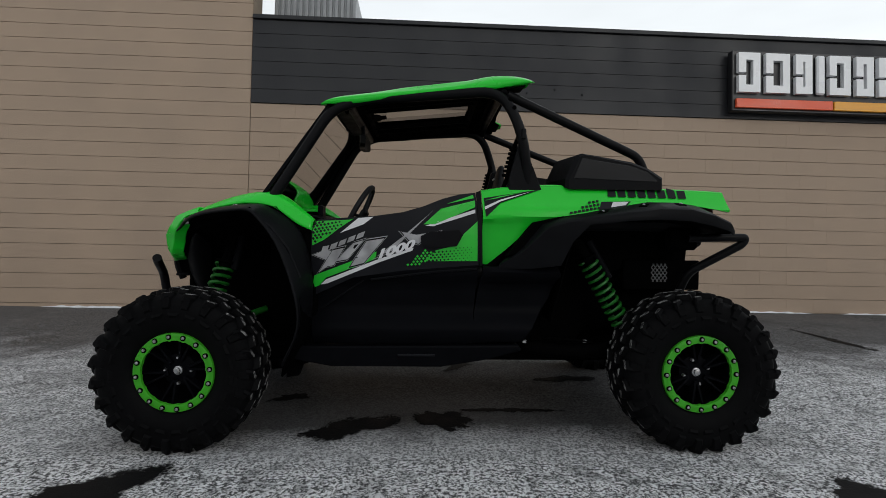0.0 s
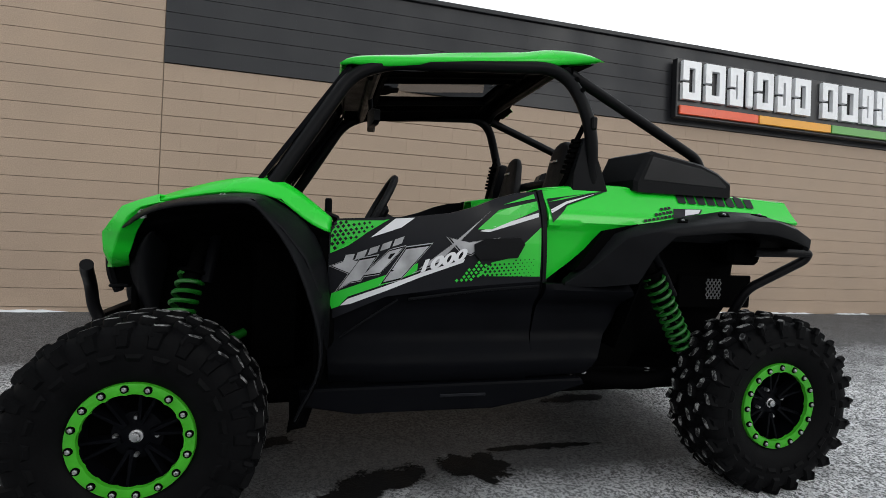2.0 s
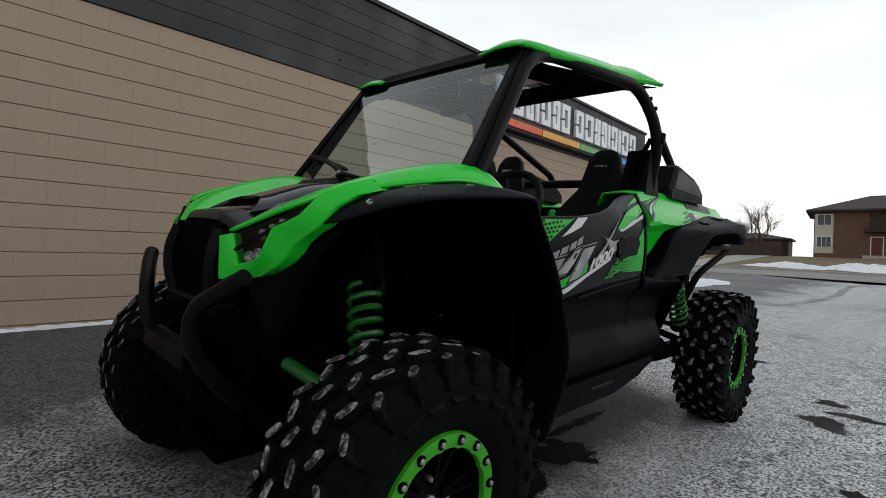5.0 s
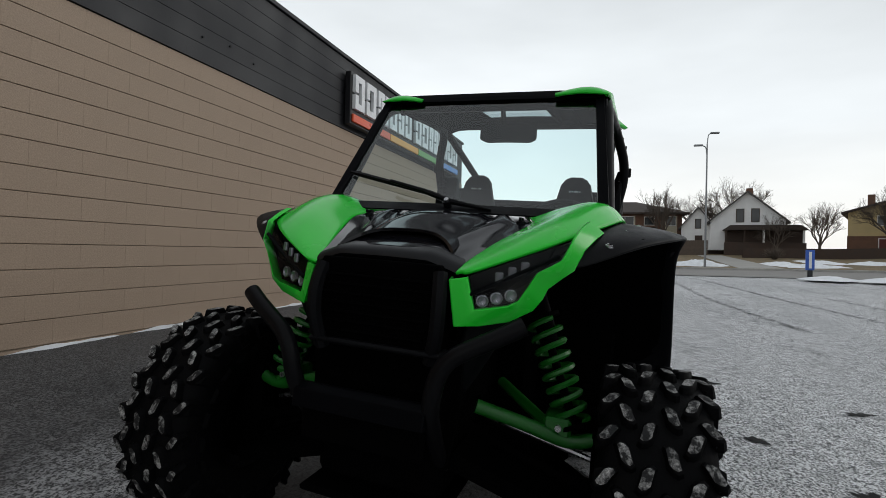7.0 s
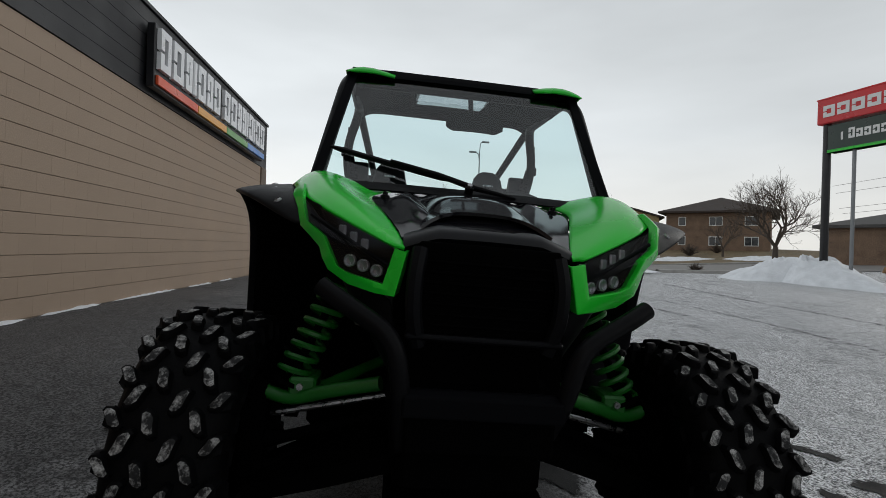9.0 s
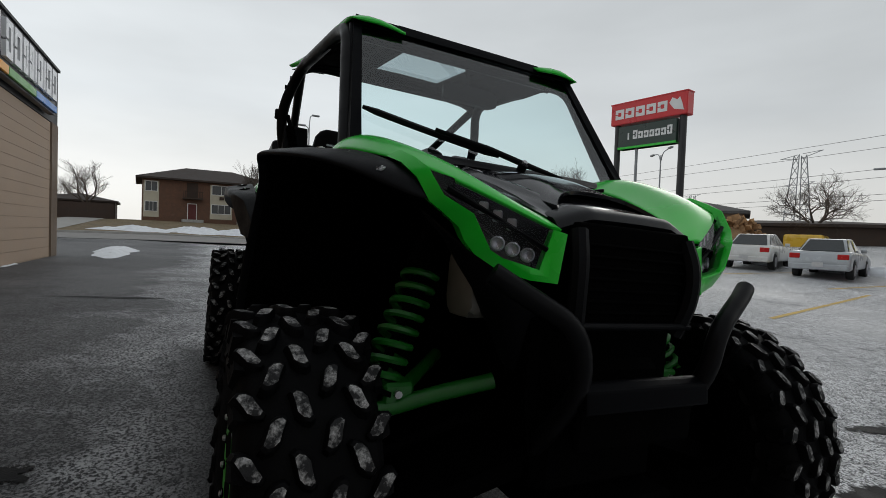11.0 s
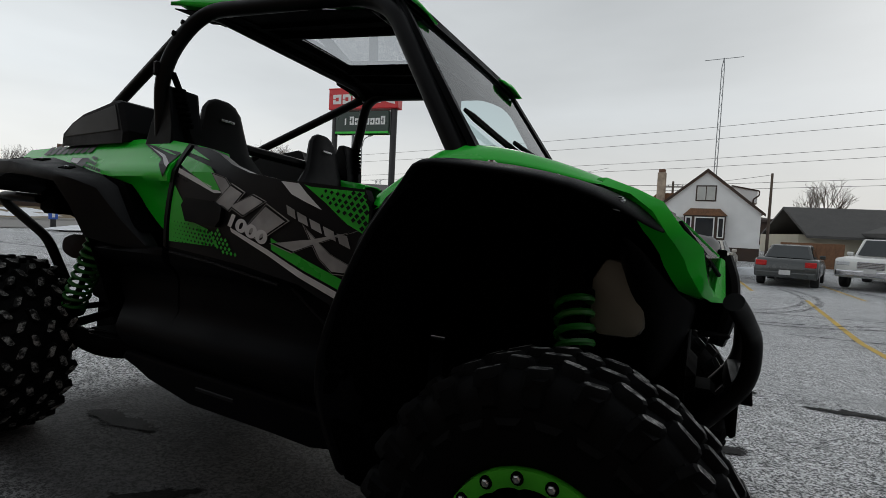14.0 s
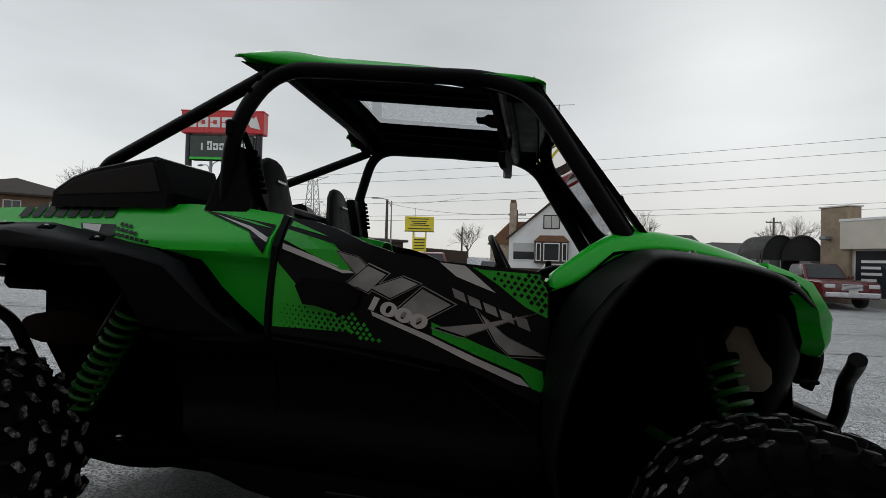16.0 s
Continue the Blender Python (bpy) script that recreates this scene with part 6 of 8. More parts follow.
STONE = material("pale_chimney_stone", (0.38, 0.31, 0.24), 0.9, vary=0.3, scale=3, second=(0.20, 0.16, 0.13), cover=0.4)
ROOF_BROWN = material("dark_brown_shingle", (0.045, 0.033, 0.028), 0.85, vary=0.2, scale=2, fine=0.25, fine_scale=20)
ROOF_GREY = material("grey_shingle", (0.075, 0.072, 0.07), 0.85, vary=0.2, scale=2, fine=0.25, fine_scale=20)
ROOF_RUST = material("rust_brown_shingle", (0.17, 0.085, 0.045), 0.85, vary=0.2, scale=2, fine=0.25, fine_scale=20)
DARK_WOOD = material("dark_brown_wood", (0.045, 0.028, 0.020), 0.8, vary=0.25, scale=2)
RED_DOOR = material("dark_red_door", (0.10, 0.012, 0.010), 0.5, vary=0.1, scale=3)
PANE = material("dark_window_pane", (0.025, 0.03, 0.035), 0.08, vary=0.2, scale=0.6, spec=0.6, rough_vary=0.03)
BLIND = material("pale_blind", (0.45, 0.45, 0.43), 0.6, vary=0.1, scale=2)
TRIM = material("white_trim", (0.70, 0.70, 0.69), 0.5, vary=0.05, scale=3)
BARK = material("grey_brown_bark", (0.085, 0.066, 0.052), 0.9, vary=0.25, scale=4)
POLE_STEEL = material("galvanised_pole", (0.23, 0.24, 0.25), 0.45, metal=0.4, vary=0.12, scale=2)
POLE_WOOD = material("weathered_pole_wood", (0.10, 0.075, 0.058), 0.85, vary=0.2, scale=3)
CONCRETE_DRIVE = material("concrete_drive", (0.30, 0.29, 0.27), 0.85, vary=0.1, scale=1)


def sheet(name, corners, mat, label, category, lift=0.02, n=10):
    a, b, c, d = [Vector(p) for p in corners]
    rows = []
    for i in range(n + 1):
        row = []
        for j in range(n + 1):
            u, v = i / n, j / n
            p = (a * (1 - u) + b * u) * (1 - v) + (d * (1 - u) + c * u) * v
            row.append((p.x, p.y, ground_z(p.x, p.y) + lift))
        rows.append(row)
    return tagged(part(name, loft(rows), mat), label, category, kind="structure")


sheet("road", ((25.5, 40), (37.0, 40), (33.0, -62), (21.0, -62)), ROAD, "pale salt-worn road across the lot's end", "road", 0.03, 14)
sheet("verge", ((37.3, 40), (140, 60), (140, -90), (33.3, -62)), GRASS, "dead winter grass with old snow", "grass", 0.10, 24)


def kerb(a, b, label):
    rows = []
    for x, y in straight(a, b, 40):
        z = ground_z(x, y)
        rows.append([(x, y, z + 0.0), (x, y, z + 0.16), (x + 0.02, y, z + 0.17), (x + 0.30, y, z + 0.17), (x + 0.32, y, z + 0.0)])
    return tagged(part("kerb", loft(rows), KERB), label, "kerb", kind="structure")


kerb((37.0, 40), (33.0, -62), "pale concrete kerb beside the road")
kerb((20.6, -13.0), (20.4, -24.0), "pale concrete kerb beside the lot")


def window(parent, m, x, z, w, h, mullions=1, mat=PANE, frame=TRIM, proud=0.05):
    """A framed window on the face y = 0 of a building, looking along -y."""
    f = part("window", boxed((x - w / 2, -proud, z), (x + w / 2, 0.02, z + h), 0.01), frame, parent)
    t = 0.09
    n = mullions + 1
    for k in range(n):
        a = x - w / 2 + t + (w - 2 * t) * k / n + (0.03 if k else 0)
        b = x - w / 2 + t + (w - 2 * t) * (k + 1) / n - (0.03 if k < n - 1 else 0)
        part("pane", boxed((a, -proud - 0.012, z + t), (b, -proud + 0.01, z + h - t)), mat, f)
    for o in (f,):
        o.matrix_local = m
    return f


def door_in(parent, m, x, w=0.95, h=2.05, mat=RED_DOOR, z=0.0):
    f = part("door_frame", boxed((x - w / 2 - 0.1, -0.05, z), (x + w / 2 + 0.1, 0.02, z + h + 0.1), 0.01), TRIM, parent)
    part("door", boxed((x - w / 2, -0.07, z), (x + w / 2, -0.04, z + h)), mat, f)
    f.matrix_local = m
    return f


def hip_roof(parent, w, d, z, rise, over, mat):
    """A hipped roof over a box from x 0 to w and y 0 to d."""
    a, b, c, e = (-over, -over), (w + over, -over), (w + over, d + over), (-over, d + over)
    run = min(w, d) / 2 + over
    r0, r1 = ((-over + run, d / 2), (w + over - run, d / 2)) if w >= d else ((w / 2, -over + run), (w / 2, d + over - run))
    bm = bmesh.new()
    low = [bm.verts.new((p[0], p[1], z - 0.22)) for p in (a, b, c, e)]
    top = [bm.verts.new((p[0], p[1], z)) for p in (a, b, c, e)]
    p0, p1 = bm.verts.new((*r0, z + rise)), bm.verts.new((*r1, z + rise))
    bm.faces.new(low[::-1])
    for k in range(4):
        bm.faces.new((low[k], low[(k + 1) % 4], top[(k + 1) % 4], top[k]))
    if w >= d:
        for f in ((top[0], top[1], p1, p0), (top[1], top[2], p1), (top[2], top[3], p0, p1), (top[3], top[0], p0)):
            bm.faces.new(f)
    else:
        for f in ((top[0], top[1], p0), (top[1], top[2], p1, p0), (top[2], top[3], p1), (top[3], top[0], p0, p1)):
            bm.faces.new(f)
    return part("roof", bm, mat, parent, "shingled hip roof")


def gable_roof(parent, w, d, z, rise, over, mat, t=0.22):
    """A gable roof whose gable end faces -y."""
    pts = [(-over, z - over * rise / (w / 2)), (w / 2, z + rise), (w + over, z - over * rise / (w / 2)), (w + over, z - over * rise / (w / 2) + t), (w / 2, z + rise + t), (-over, z - over * rise / (w / 2) + t)]
    return part("roof", prism(pts, -over, d + over), mat, parent, "shingled gable roof")


def gable_wall(w, d, z, rise):
    return prism([(0, 0), (w, 0), (w, z), (w / 2, z + rise), (0, z)], 0, d)


def facing(x, y, heading, z=None, dz=0.0):
    """A building's frame: its front face looks along the heading (degrees from +x)."""
    q = ground_z(x, y) if z is None else z
    return Matrix.Translation((x, y, q + dz)) @ Matrix.Rotation(radians(heading + 90), 4, "Z")


ONE = Matrix.Identity(4)


def apartment():
    """Brick block of flats; its front looks at the lot."""
    b = thing("apartment_house", "two-storey brown brick apartment house with a hip roof", "apartment house", facing(67.2, 7.7, 186, 1.6) @ Matrix.Diagonal((0.92, 1, 0.95, 1)))
    w, d, h = 17.4, 11.0, 5.3
    part("wall", boxed((0, 0, -1.5), (w, d, h)), BRICK, b, "brown brick wall")
    hip_roof(b, w, d, h + 0.1, 2.1, 0.8, ROOF_BROWN)
    for x, ww in ((1.0, 1.5), (9.6, 2.6), (15.9, 1.4)):
        bay = part("bay_panel", boxed((x - ww / 2 - 0.15, -0.06, 0.25), (x + ww / 2 + 0.15, 0.03, 4.95), 0.01), CREAM, b, "cream panel between windows")
        window(b, Matrix.Translation((0, -0.06, 0)), x, 3.55, ww, 1.35, 1)
        window(b, Matrix.Translation((0, -0.06, 0)), x, 0.95, ww, 1.35, 2)
    part("air_conditioner", boxed((9.35, -0.35, 2.95), (9.95, 0.0, 3.35), 0.03), DARK_WOOD, b)
    for x in (5.9, 13.0):
        door_in(b, ONE, x, 1.0, 2.05, RED_DOOR, 0.1)
        part("porch_step", boxed((x - 1.3, -1.6, -0.6), (x + 1.3, 0.0, 0.08), 0.03), KERB, b)
    for x in (12.1, 13.9):
        part("side_light", boxed((x - 0.22, -0.06, 0.1), (x + 0.22, 0.02, 2.15), 0.01), TRIM, b)
    window(b, ONE, 13.0, 3.6, 1.5, 1.25, 0)
    part("spandrel", boxed((12.0, -0.08, 2.35), (14.0, 0.02, 3.4), 0.01), DARK_WOOD, b)
    bal = part("balcony", boxed((4.7, -1.2, 2.75), (7.1, 0.0, 2.95), 0.02), DARK_WOOD, b, "dark wooden balcony")
    for k in range(13):
        part("baluster", boxed((4.72 + 0.19 * k, -1.18, 2.95), (4.78 + 0.19 * k, -1.12, 3.75)), DARK_WOOD, bal)
    part("handrail", boxed((4.7, -1.2, 3.75), (7.1, -1.1, 3.83)), DARK_WOOD, bal)
    # flat dark panel on the wall, in place of the recess's shade
    part("balcony_recess_shade", boxed((5.2, -0.04, 2.95), (6.6, 0.02, 5.0)), DARK_WOOD, b)


apartment()


def farmhouse():
    b = thing("white_house", "white two-storey house with a steep grey gable and dark porch", "house", facing(63.8, -10.8, 172, 1.8) @ Matrix.Scale(0.9, 4))
    w, d, h = 8.4, 9.0, 3.9
    part("wall", gable_wall(w, d, h, 3.7), WHITE_SIDING, b, "white sided wall")
    gable_roof(b, w, d, h, 3.7, 0.45, ROOF_GREY)
    part("wing_wall", gable_wall(4.2, 6.0, 3.3, 2.6), WHITE_SIDING, b).matrix_local = Matrix.Translation((-3.6, 2.5, 0))
    r = gable_roof(b, 4.2, 6.0, 3.3, 2.6, 0.4, ROOF_GREY)
    r.matrix_local = Matrix.Translation((-3.6, 2.5, 0))
    for x in (3.4, 5.1):
        window(b, ONE, x, 3.7, 0.95, 1.8, 0, PANE, DARK_WOOD)
    window(b, Matrix.Translation((-3.6, 2.5, 0)), 2.1, 3.0, 0.8, 1.4, 0, PANE, DARK_WOOD)
    part("foundation", boxed((1.62, -2.28, -1.3), (10.18, 8.9, -0.002)), DARK_WOOD, b, "dark foundation wall")
    part("foundation", boxed((-3.55, 2.55, -1.3), (1.60, 8.4, -0.002)), DARK_WOOD, b)
    part("porch_roof", prism([(1.4, 2.6), (10.4, 2.6), (9.6, 3.2), (2.2, 3.2)], -2.6, 0), ROOF_BROWN, b, "dark porch roof")
    part("porch_wall", boxed((1.6, -2.3, 0), (10.2, -0.1, 1.0), 0.02), DARK_WOOD, b)
    part("porch_front", boxed((1.7, -0.35, 1.0), (10.1, -0.1, 2.6)), DARK_WOOD, b)
    for k in range(5):
        part("porch_post", boxed((1.65 + 2.05 * k, -2.3, 1.0), (1.85 + 2.05 * k, -2.1, 2.6)), TRIM if k in (2, 4) else DARK_WOOD, b)
    door_in(b, Matrix.Translation((-3.6, 2.5, 0)), 2.2, 0.95, 2.05, DARK_WOOD)
    part("chimney", boxed((4.4, 5.4, 6.5), (5.2, 6.2, 8.8), 0.03), BRICK, b)
    return b


farmhouse()


def flats(name, label, x, y, heading, w, d, h, wall, roof_mat, z):
    b = thing(name, label, "apartment house", facing(x, y, heading, z))
    part("wall", boxed((0, 0, -1.5), (w, d, h)), wall, b)
    hip_roof(b, w, d, h + 0.1, 2.3, 0.9, roof_mat)
    n = int(w / 3.6)
    for k in range(n):
        for z0 in (0.95, 3.45):
            window(b, ONE, w * (k + 0.5) / n, z0, 1.5 if k % 3 else 0.9, 1.15, 1 if k % 3 else 0)
    side = Matrix.Translation((0, d, 0)) @ Matrix.Rotation(radians(-90), 4, "Z")
    for k in range(2):
        for z0 in (0.95, 3.45):
            window(b, side, d * (0.3 + 0.4 * k), z0, 1.1, 1.15, 0)
    return b


fl = flats("brick_flats", "long two-storey tan brick apartment house with a brown hip roof", 58.5, -35.2, 140, 11.5, 13.0, 5.2, TAN_BRICK, ROOF_BROWN, 1.6)
for k in range(2):
    part("balcony", boxed((-1.4, 8.2 + 0.0, 2.6 - 2.3 * k), (0.0, 11.6, 2.8 - 2.3 * k), 0.02), TRIM, fl)


def yellow_house():
    b = thing("yellow_house", "pale yellow gabled apartment house with brick ground floor", "apartment house", facing(66.0, -25.2, 157, 1.3))
    w, d, h = 11.6, 12.0, 5.1
    part("wall", gable_wall(w, d, h, 1.75), YELLOW_SIDING, b, "pale yellow siding")
    part("brick_base", boxed((-0.05, -0.06, -1.2), (w + 0.05, 0.0, 2.4), 0.01), BRICK, b, "brown brick ground floor")
    part("brick_base", boxed((w, -0.06, -1.2), (w + 0.06, d, 2.4), 0.01), BRICK, b)
    gable_roof(b, w, d, h, 1.75, 0.6, ROOF_BROWN)
    for x in (3.2, 8.2):
        window(b, ONE, x, 3.5, 1.4, 1.2, 0)
    window(b, Matrix.Translation((0, -0.06, 0)), 7.4, 0.7, 2.6, 1.5, 1)
    door_in(b, Matrix.Translation((0, -0.06, 0)), 3.2, 0.95, 2.05, RED_DOOR)
    part("chimney", boxed((1.5, 5.0, 5.5), (2.2, 5.7, 7.6), 0.03), BRICK, b)


yellow_house()


def shed(x, y, heading, w, d, h, label, wall=DARK_WOOD, roof=ROOF_GREY, rise=0.9, z=None):
    b = thing("low_building", label, "building", facing(x, y, heading, z))
    part("wall", boxed((0, 0, -1.0), (w, d, h)), wall, b)
    hip_roof(b, w, d, h + 0.1, rise, 0.4, roof)
    return b


lean = shed(78.0, 21.0, 186, 9, 8, 2.2, "low brown garage with a dark roof", DARK_WOOD, ROOF_BROWN, 1.0, 1.6)


pale = shed(83.0, 33.0, 190, 7.5, 9, 3.4, "pale cream two-storey house behind the fence", CREAM, ROOF_BROWN, 1.6, 1.9)
for k in range(2):
    window(pale, ONE, 2.0 + 3.4 * k, 1.6, 1.1, 1.2, 0)


def fence(a, b, h, mat, label, board=0.5):
    f = thing("fence", label, "fence")
    d = Vector((b[0] - a[0], b[1] - a[1], 0))
    n = max(2, int(d.length / board))
    yaw = math.atan2(d.y, d.x)
    bm0 = boxed((0.002, -0.02, -0.2), (d.length / n - 0.002, 0.02, h), 0.005)
    first = None
    for k in range(n):
        x, y = a[0] + d.x * k / n, a[1] + d.y * k / n
        m = Matrix.Translation((x, y, ground_z(x, y) + 0.12)) @ Matrix.Rotation(yaw, 4, "Z")
        if first is None:
            first = part("board", bm0, mat, f)
            first.matrix_local = m
        else:
            o = new("board", first.data)
            o.parent = f
            o.matrix_local = m
    return f


fence((62, 26.5), (64.5, 10.2), 1.7, DARK_WOOD, "brown wooden fence along the drive", 0.8)
fence((60.5, -5.8), (61.5, -10.2), 1.7, POLE_WOOD, "weathered grey wooden fence", 0.6)
wl0 = thing("garden_wall", "long low brown retaining wall", "wall")
rows = [[(55.0, y, ground_z(55, y) + 0.05), (55.0, y, ground_z(55, y) + 1.1), (55.4, y, ground_z(55, y) + 1.1), (55.4, y, ground_z(55, y))] for y in (-12.5, -16, -20, -24, -27.5)]
part("wall_body", loft(rows), DARK_WOOD, wl0)
sheet("driveway", ((37.6, 13.4), (64, 14.5), (64, 11.0), (37.6, 9.8)), CONCRETE_DRIVE, "concrete driveway beside the apartments", "driveway", 0.13)
sheet("driveway", ((37.0, -8.6), (60, -8.9), (60, -11.4), (37.0, -11.4)), CONCRETE_DRIVE, "concrete driveway to the white house", "driveway", 0.13)
rail = thing("stair_rail", "white stair railing on the lawn", "railing")
for k in range(3):
    part("rail_bar", tubed([(45.0, -24.6, 1.3 + 0.35 * k), (43.5, -26.0, 0.9 + 0.35 * k)], 0.04, 6), TRIM, rail)
for k in range(3):
    part("rail_post", boxed((45.0 - 0.72 * k, -24.66 - 0.68 * k, 0.4), (45.08 - 0.72 * k, -24.58 - 0.68 * k, 2.0 - 0.2 * k)), TRIM, rail)


def snow_heap(x, y, rx, ry, h, seed, label="heap of old ploughed snow", lift=0.0):
    rnd = random.Random(seed)
    ph = [rnd.uniform(0, 6.28) for _ in range(6)]
    rows = []
    for i in range(13):
        r = i / 12
        row = []
        for k in range(33):
            a = 2 * math.pi * k / 32
            q = 1 + 0.22 * math.sin(2 * a + ph[0]) + 0.14 * math.sin(3 * a + ph[1]) + 0.10 * math.sin(7 * a + ph[2])
            px, py = x + rx * r * q * math.cos(a), y + ry * r * q * math.sin(a)
            hh = h * max(0.0, (1 - r ** 1.6)) * (1 + 0.35 * noise.noise((px * 1.1, py * 1.1, seed)) + 0.30 * noise.noise((px * 4, py * 4, seed)))
            row.append((px, py, ground_z(px, py) + hh + lift))
        rows.append(row)
    return tagged(part("snow_heap", loft(rows), SNOW, None, "", True), label, "snow", kind="structure")


snow_heap(14.3, -15.2, 2.5, 2.0, 0.95, 1)
snow_heap(16.4, -17.4, 2.6, 1.6, 0.6, 2)
snow_heap(13.2, 3.0, 1.9, 0.5, 0.16, 3, "low heap of snow at the building corner")
for k, (x, y, rx, ry, h) in enumerate(((40.5, 5.5, 1.6, 2.4, 0.35), (41.5, 1.2, 2.2, 2.6, 0.5), (40.5, -2.2, 1.8, 3.4, 0.55), (40.0, -6.3, 1.6, 1.8, 0.5), (42.5, -12.6, 2.6, 1.2, 0.28), (40.0, -14.0, 1.2, 2.2, 0.25), (46, -20, 2.2, 1.8, 0.25), (41, -26, 1.6, 3.6, 0.3), (39, -33, 1.8, 3.0, 0.35), (37.5, -39, 1.6, 2.4, 0.35), (40.8, 14.2, 3.4, 0.5, 0.3), (47, -16.5, 3.0, 1.4, 0.2), (19.8, -10.6, 0.9, 1.6, 0.2), (21.0, -8.6, 1.4, 0.9, 0.14))):
    snow_heap(x, y, rx, ry, h, 20 + k, "patch of old snow on the verge", 0.08)
for k, (x, y, rx, ry, h) in enumerate(((6.2, -23.2, 2.6, 0.6, 0.4), (1.9, -22.6, 2.4, 0.6, 0.45), (-1.0, -22.8, 1.6, 0.6, 0.4), (-3.2, -22.6, 1.6, 0.5, 0.35), (11.0, -22.6, 3.0, 0.7, 0.5), (13.2, -20.4, 1.2, 0.6, 0.5))):
    snow_heap(x, y, rx, ry, h, 60 + k, "low ridge of snow behind the parked cars")

# ---- signs, poles and wires ----
SIGN_RED = material("red_sign_face", (0.55, 0.018, 0.022), 0.35, vary=0.06, scale=2)
SIGN_GREEN = material("dark_green_sign_face", (0.012, 0.03, 0.022), 0.35, vary=0.1, scale=2)
SIGN_YELLOW = material("yellow_sign_face", (0.72, 0.60, 0.03), 0.4, vary=0.08, scale=2)
INK = material("dark_sign_ink", (0.03, 0.03, 0.02), 0.6, vary=0.1, scale=2)
BLUE_SIGN = material("blue_sign_face", (0.03, 0.10, 0.42), 0.4, vary=0.08, scale=3)


def sign_plate(a, b, lo, hi, t, y0, y1, bar=False):
    """A raised bar, or an open plate with a slot through it."""
    if bar:
        return boxed((a, y0, lo), (a + t, y1, hi), 0.004)
    m = (lo + hi) / 2
    return prism([(a, lo), (b, lo), (b, hi), (a, hi), (a, m + 0.02), (a + t, m + 0.02), (a + t, hi - t), (b - t, hi - t), (b - t, lo + t), (a + t, lo + t), (a + t, m - 0.02), (a, m - 0.02)], y0, y1)


def dealer_sign():
    """Two sign boxes between tall black posts."""
    a, b = Vector((13.8, -15.29)), Vector((10.5, -15.91))
    d = b - a
    s = thing("pole_sign", "tall pole sign with a red box over a dark green box", "sign", Matrix.Translation((a.x, a.y, 0)) @ Matrix.Rotation(math.atan2(d.y, d.x), 4, "Z"))
    L = d.length
    g = ground_z(a.x, a.y)
    red = part("sign_box", boxed((0, -0.25, 5.98), (L, 0.25, 6.88), 0.03), SIGN_RED, s, "red sign box with white shapes")
    part("box_edge", boxed((-0.02, -0.26, 6.86), (L + 0.02, 0.26, 6.91), 0.008), SIGN_RED, red)
    dark = part("sign_box", boxed((0.36, -0.20, 4.92), (L - 0.42, 0.20, 5.90), 0.025), SIGN_GREEN, s, "dark green sign box with white shapes")
    part("sign_edge", boxed((0.36, -0.205, 4.92), (L - 0.42, 0.205, 5.02), 0.008), GREEN_FILM, dark)
    for side in (-1, 1):
        # plain emblem and open plates on both faces
        y = (0.25, 0.27) if side > 0 else (-0.27, -0.25)
        wing = [(0.12, 6.14), (0.52, 6.24), (0.72, 6.50), (0.60, 6.70), (0.40, 6.58), (0.30, 6.68), (0.20, 6.42)]
        if side < 0:
            wing = [(L - u, v) for u, v in wing]
        part("emblem", prism(wing, *y), TRIM, red, "pale wing-like shape")
        for k in range(5):
            u0 = 0.80 + 0.48 * k
            u = (u0, u0 + 0.40) if side > 0 else (L - u0 - 0.40, L - u0)
            part("raised_shape", sign_plate(*u, 6.21, 6.62, 0.12, *y), TRIM, red)
        y = (0.20, 0.215) if side > 0 else (-0.215, -0.20)
        for k in range(8):
            u0 = 0.58 + 0.25 * k
            u = (u0, u0 + 0.20) if side > 0 else (L - u0 - 0.20, L - u0)
            part("raised_shape", sign_plate(*u, 5.30, 5.58 + 0.08 * (k in (0, 6)), 0.07, *y, k == 7), TRIM, dark)
    for x, top, r in ((0.22, 6.0, 0.13), (L - 0.26, 6.25, 0.14)):
        part("post", tubed([(x, 0, g - 0.3), (x, 0, top)], r, 14), SIGN_BLACK, s, "black sign post", True)
    part("post", tubed([(1.15, 0, g - 0.3), (1.15, 0, 4.95)], 0.06, 10), POLE_STEEL, s, "slim grey pole", True)


dealer_sign()


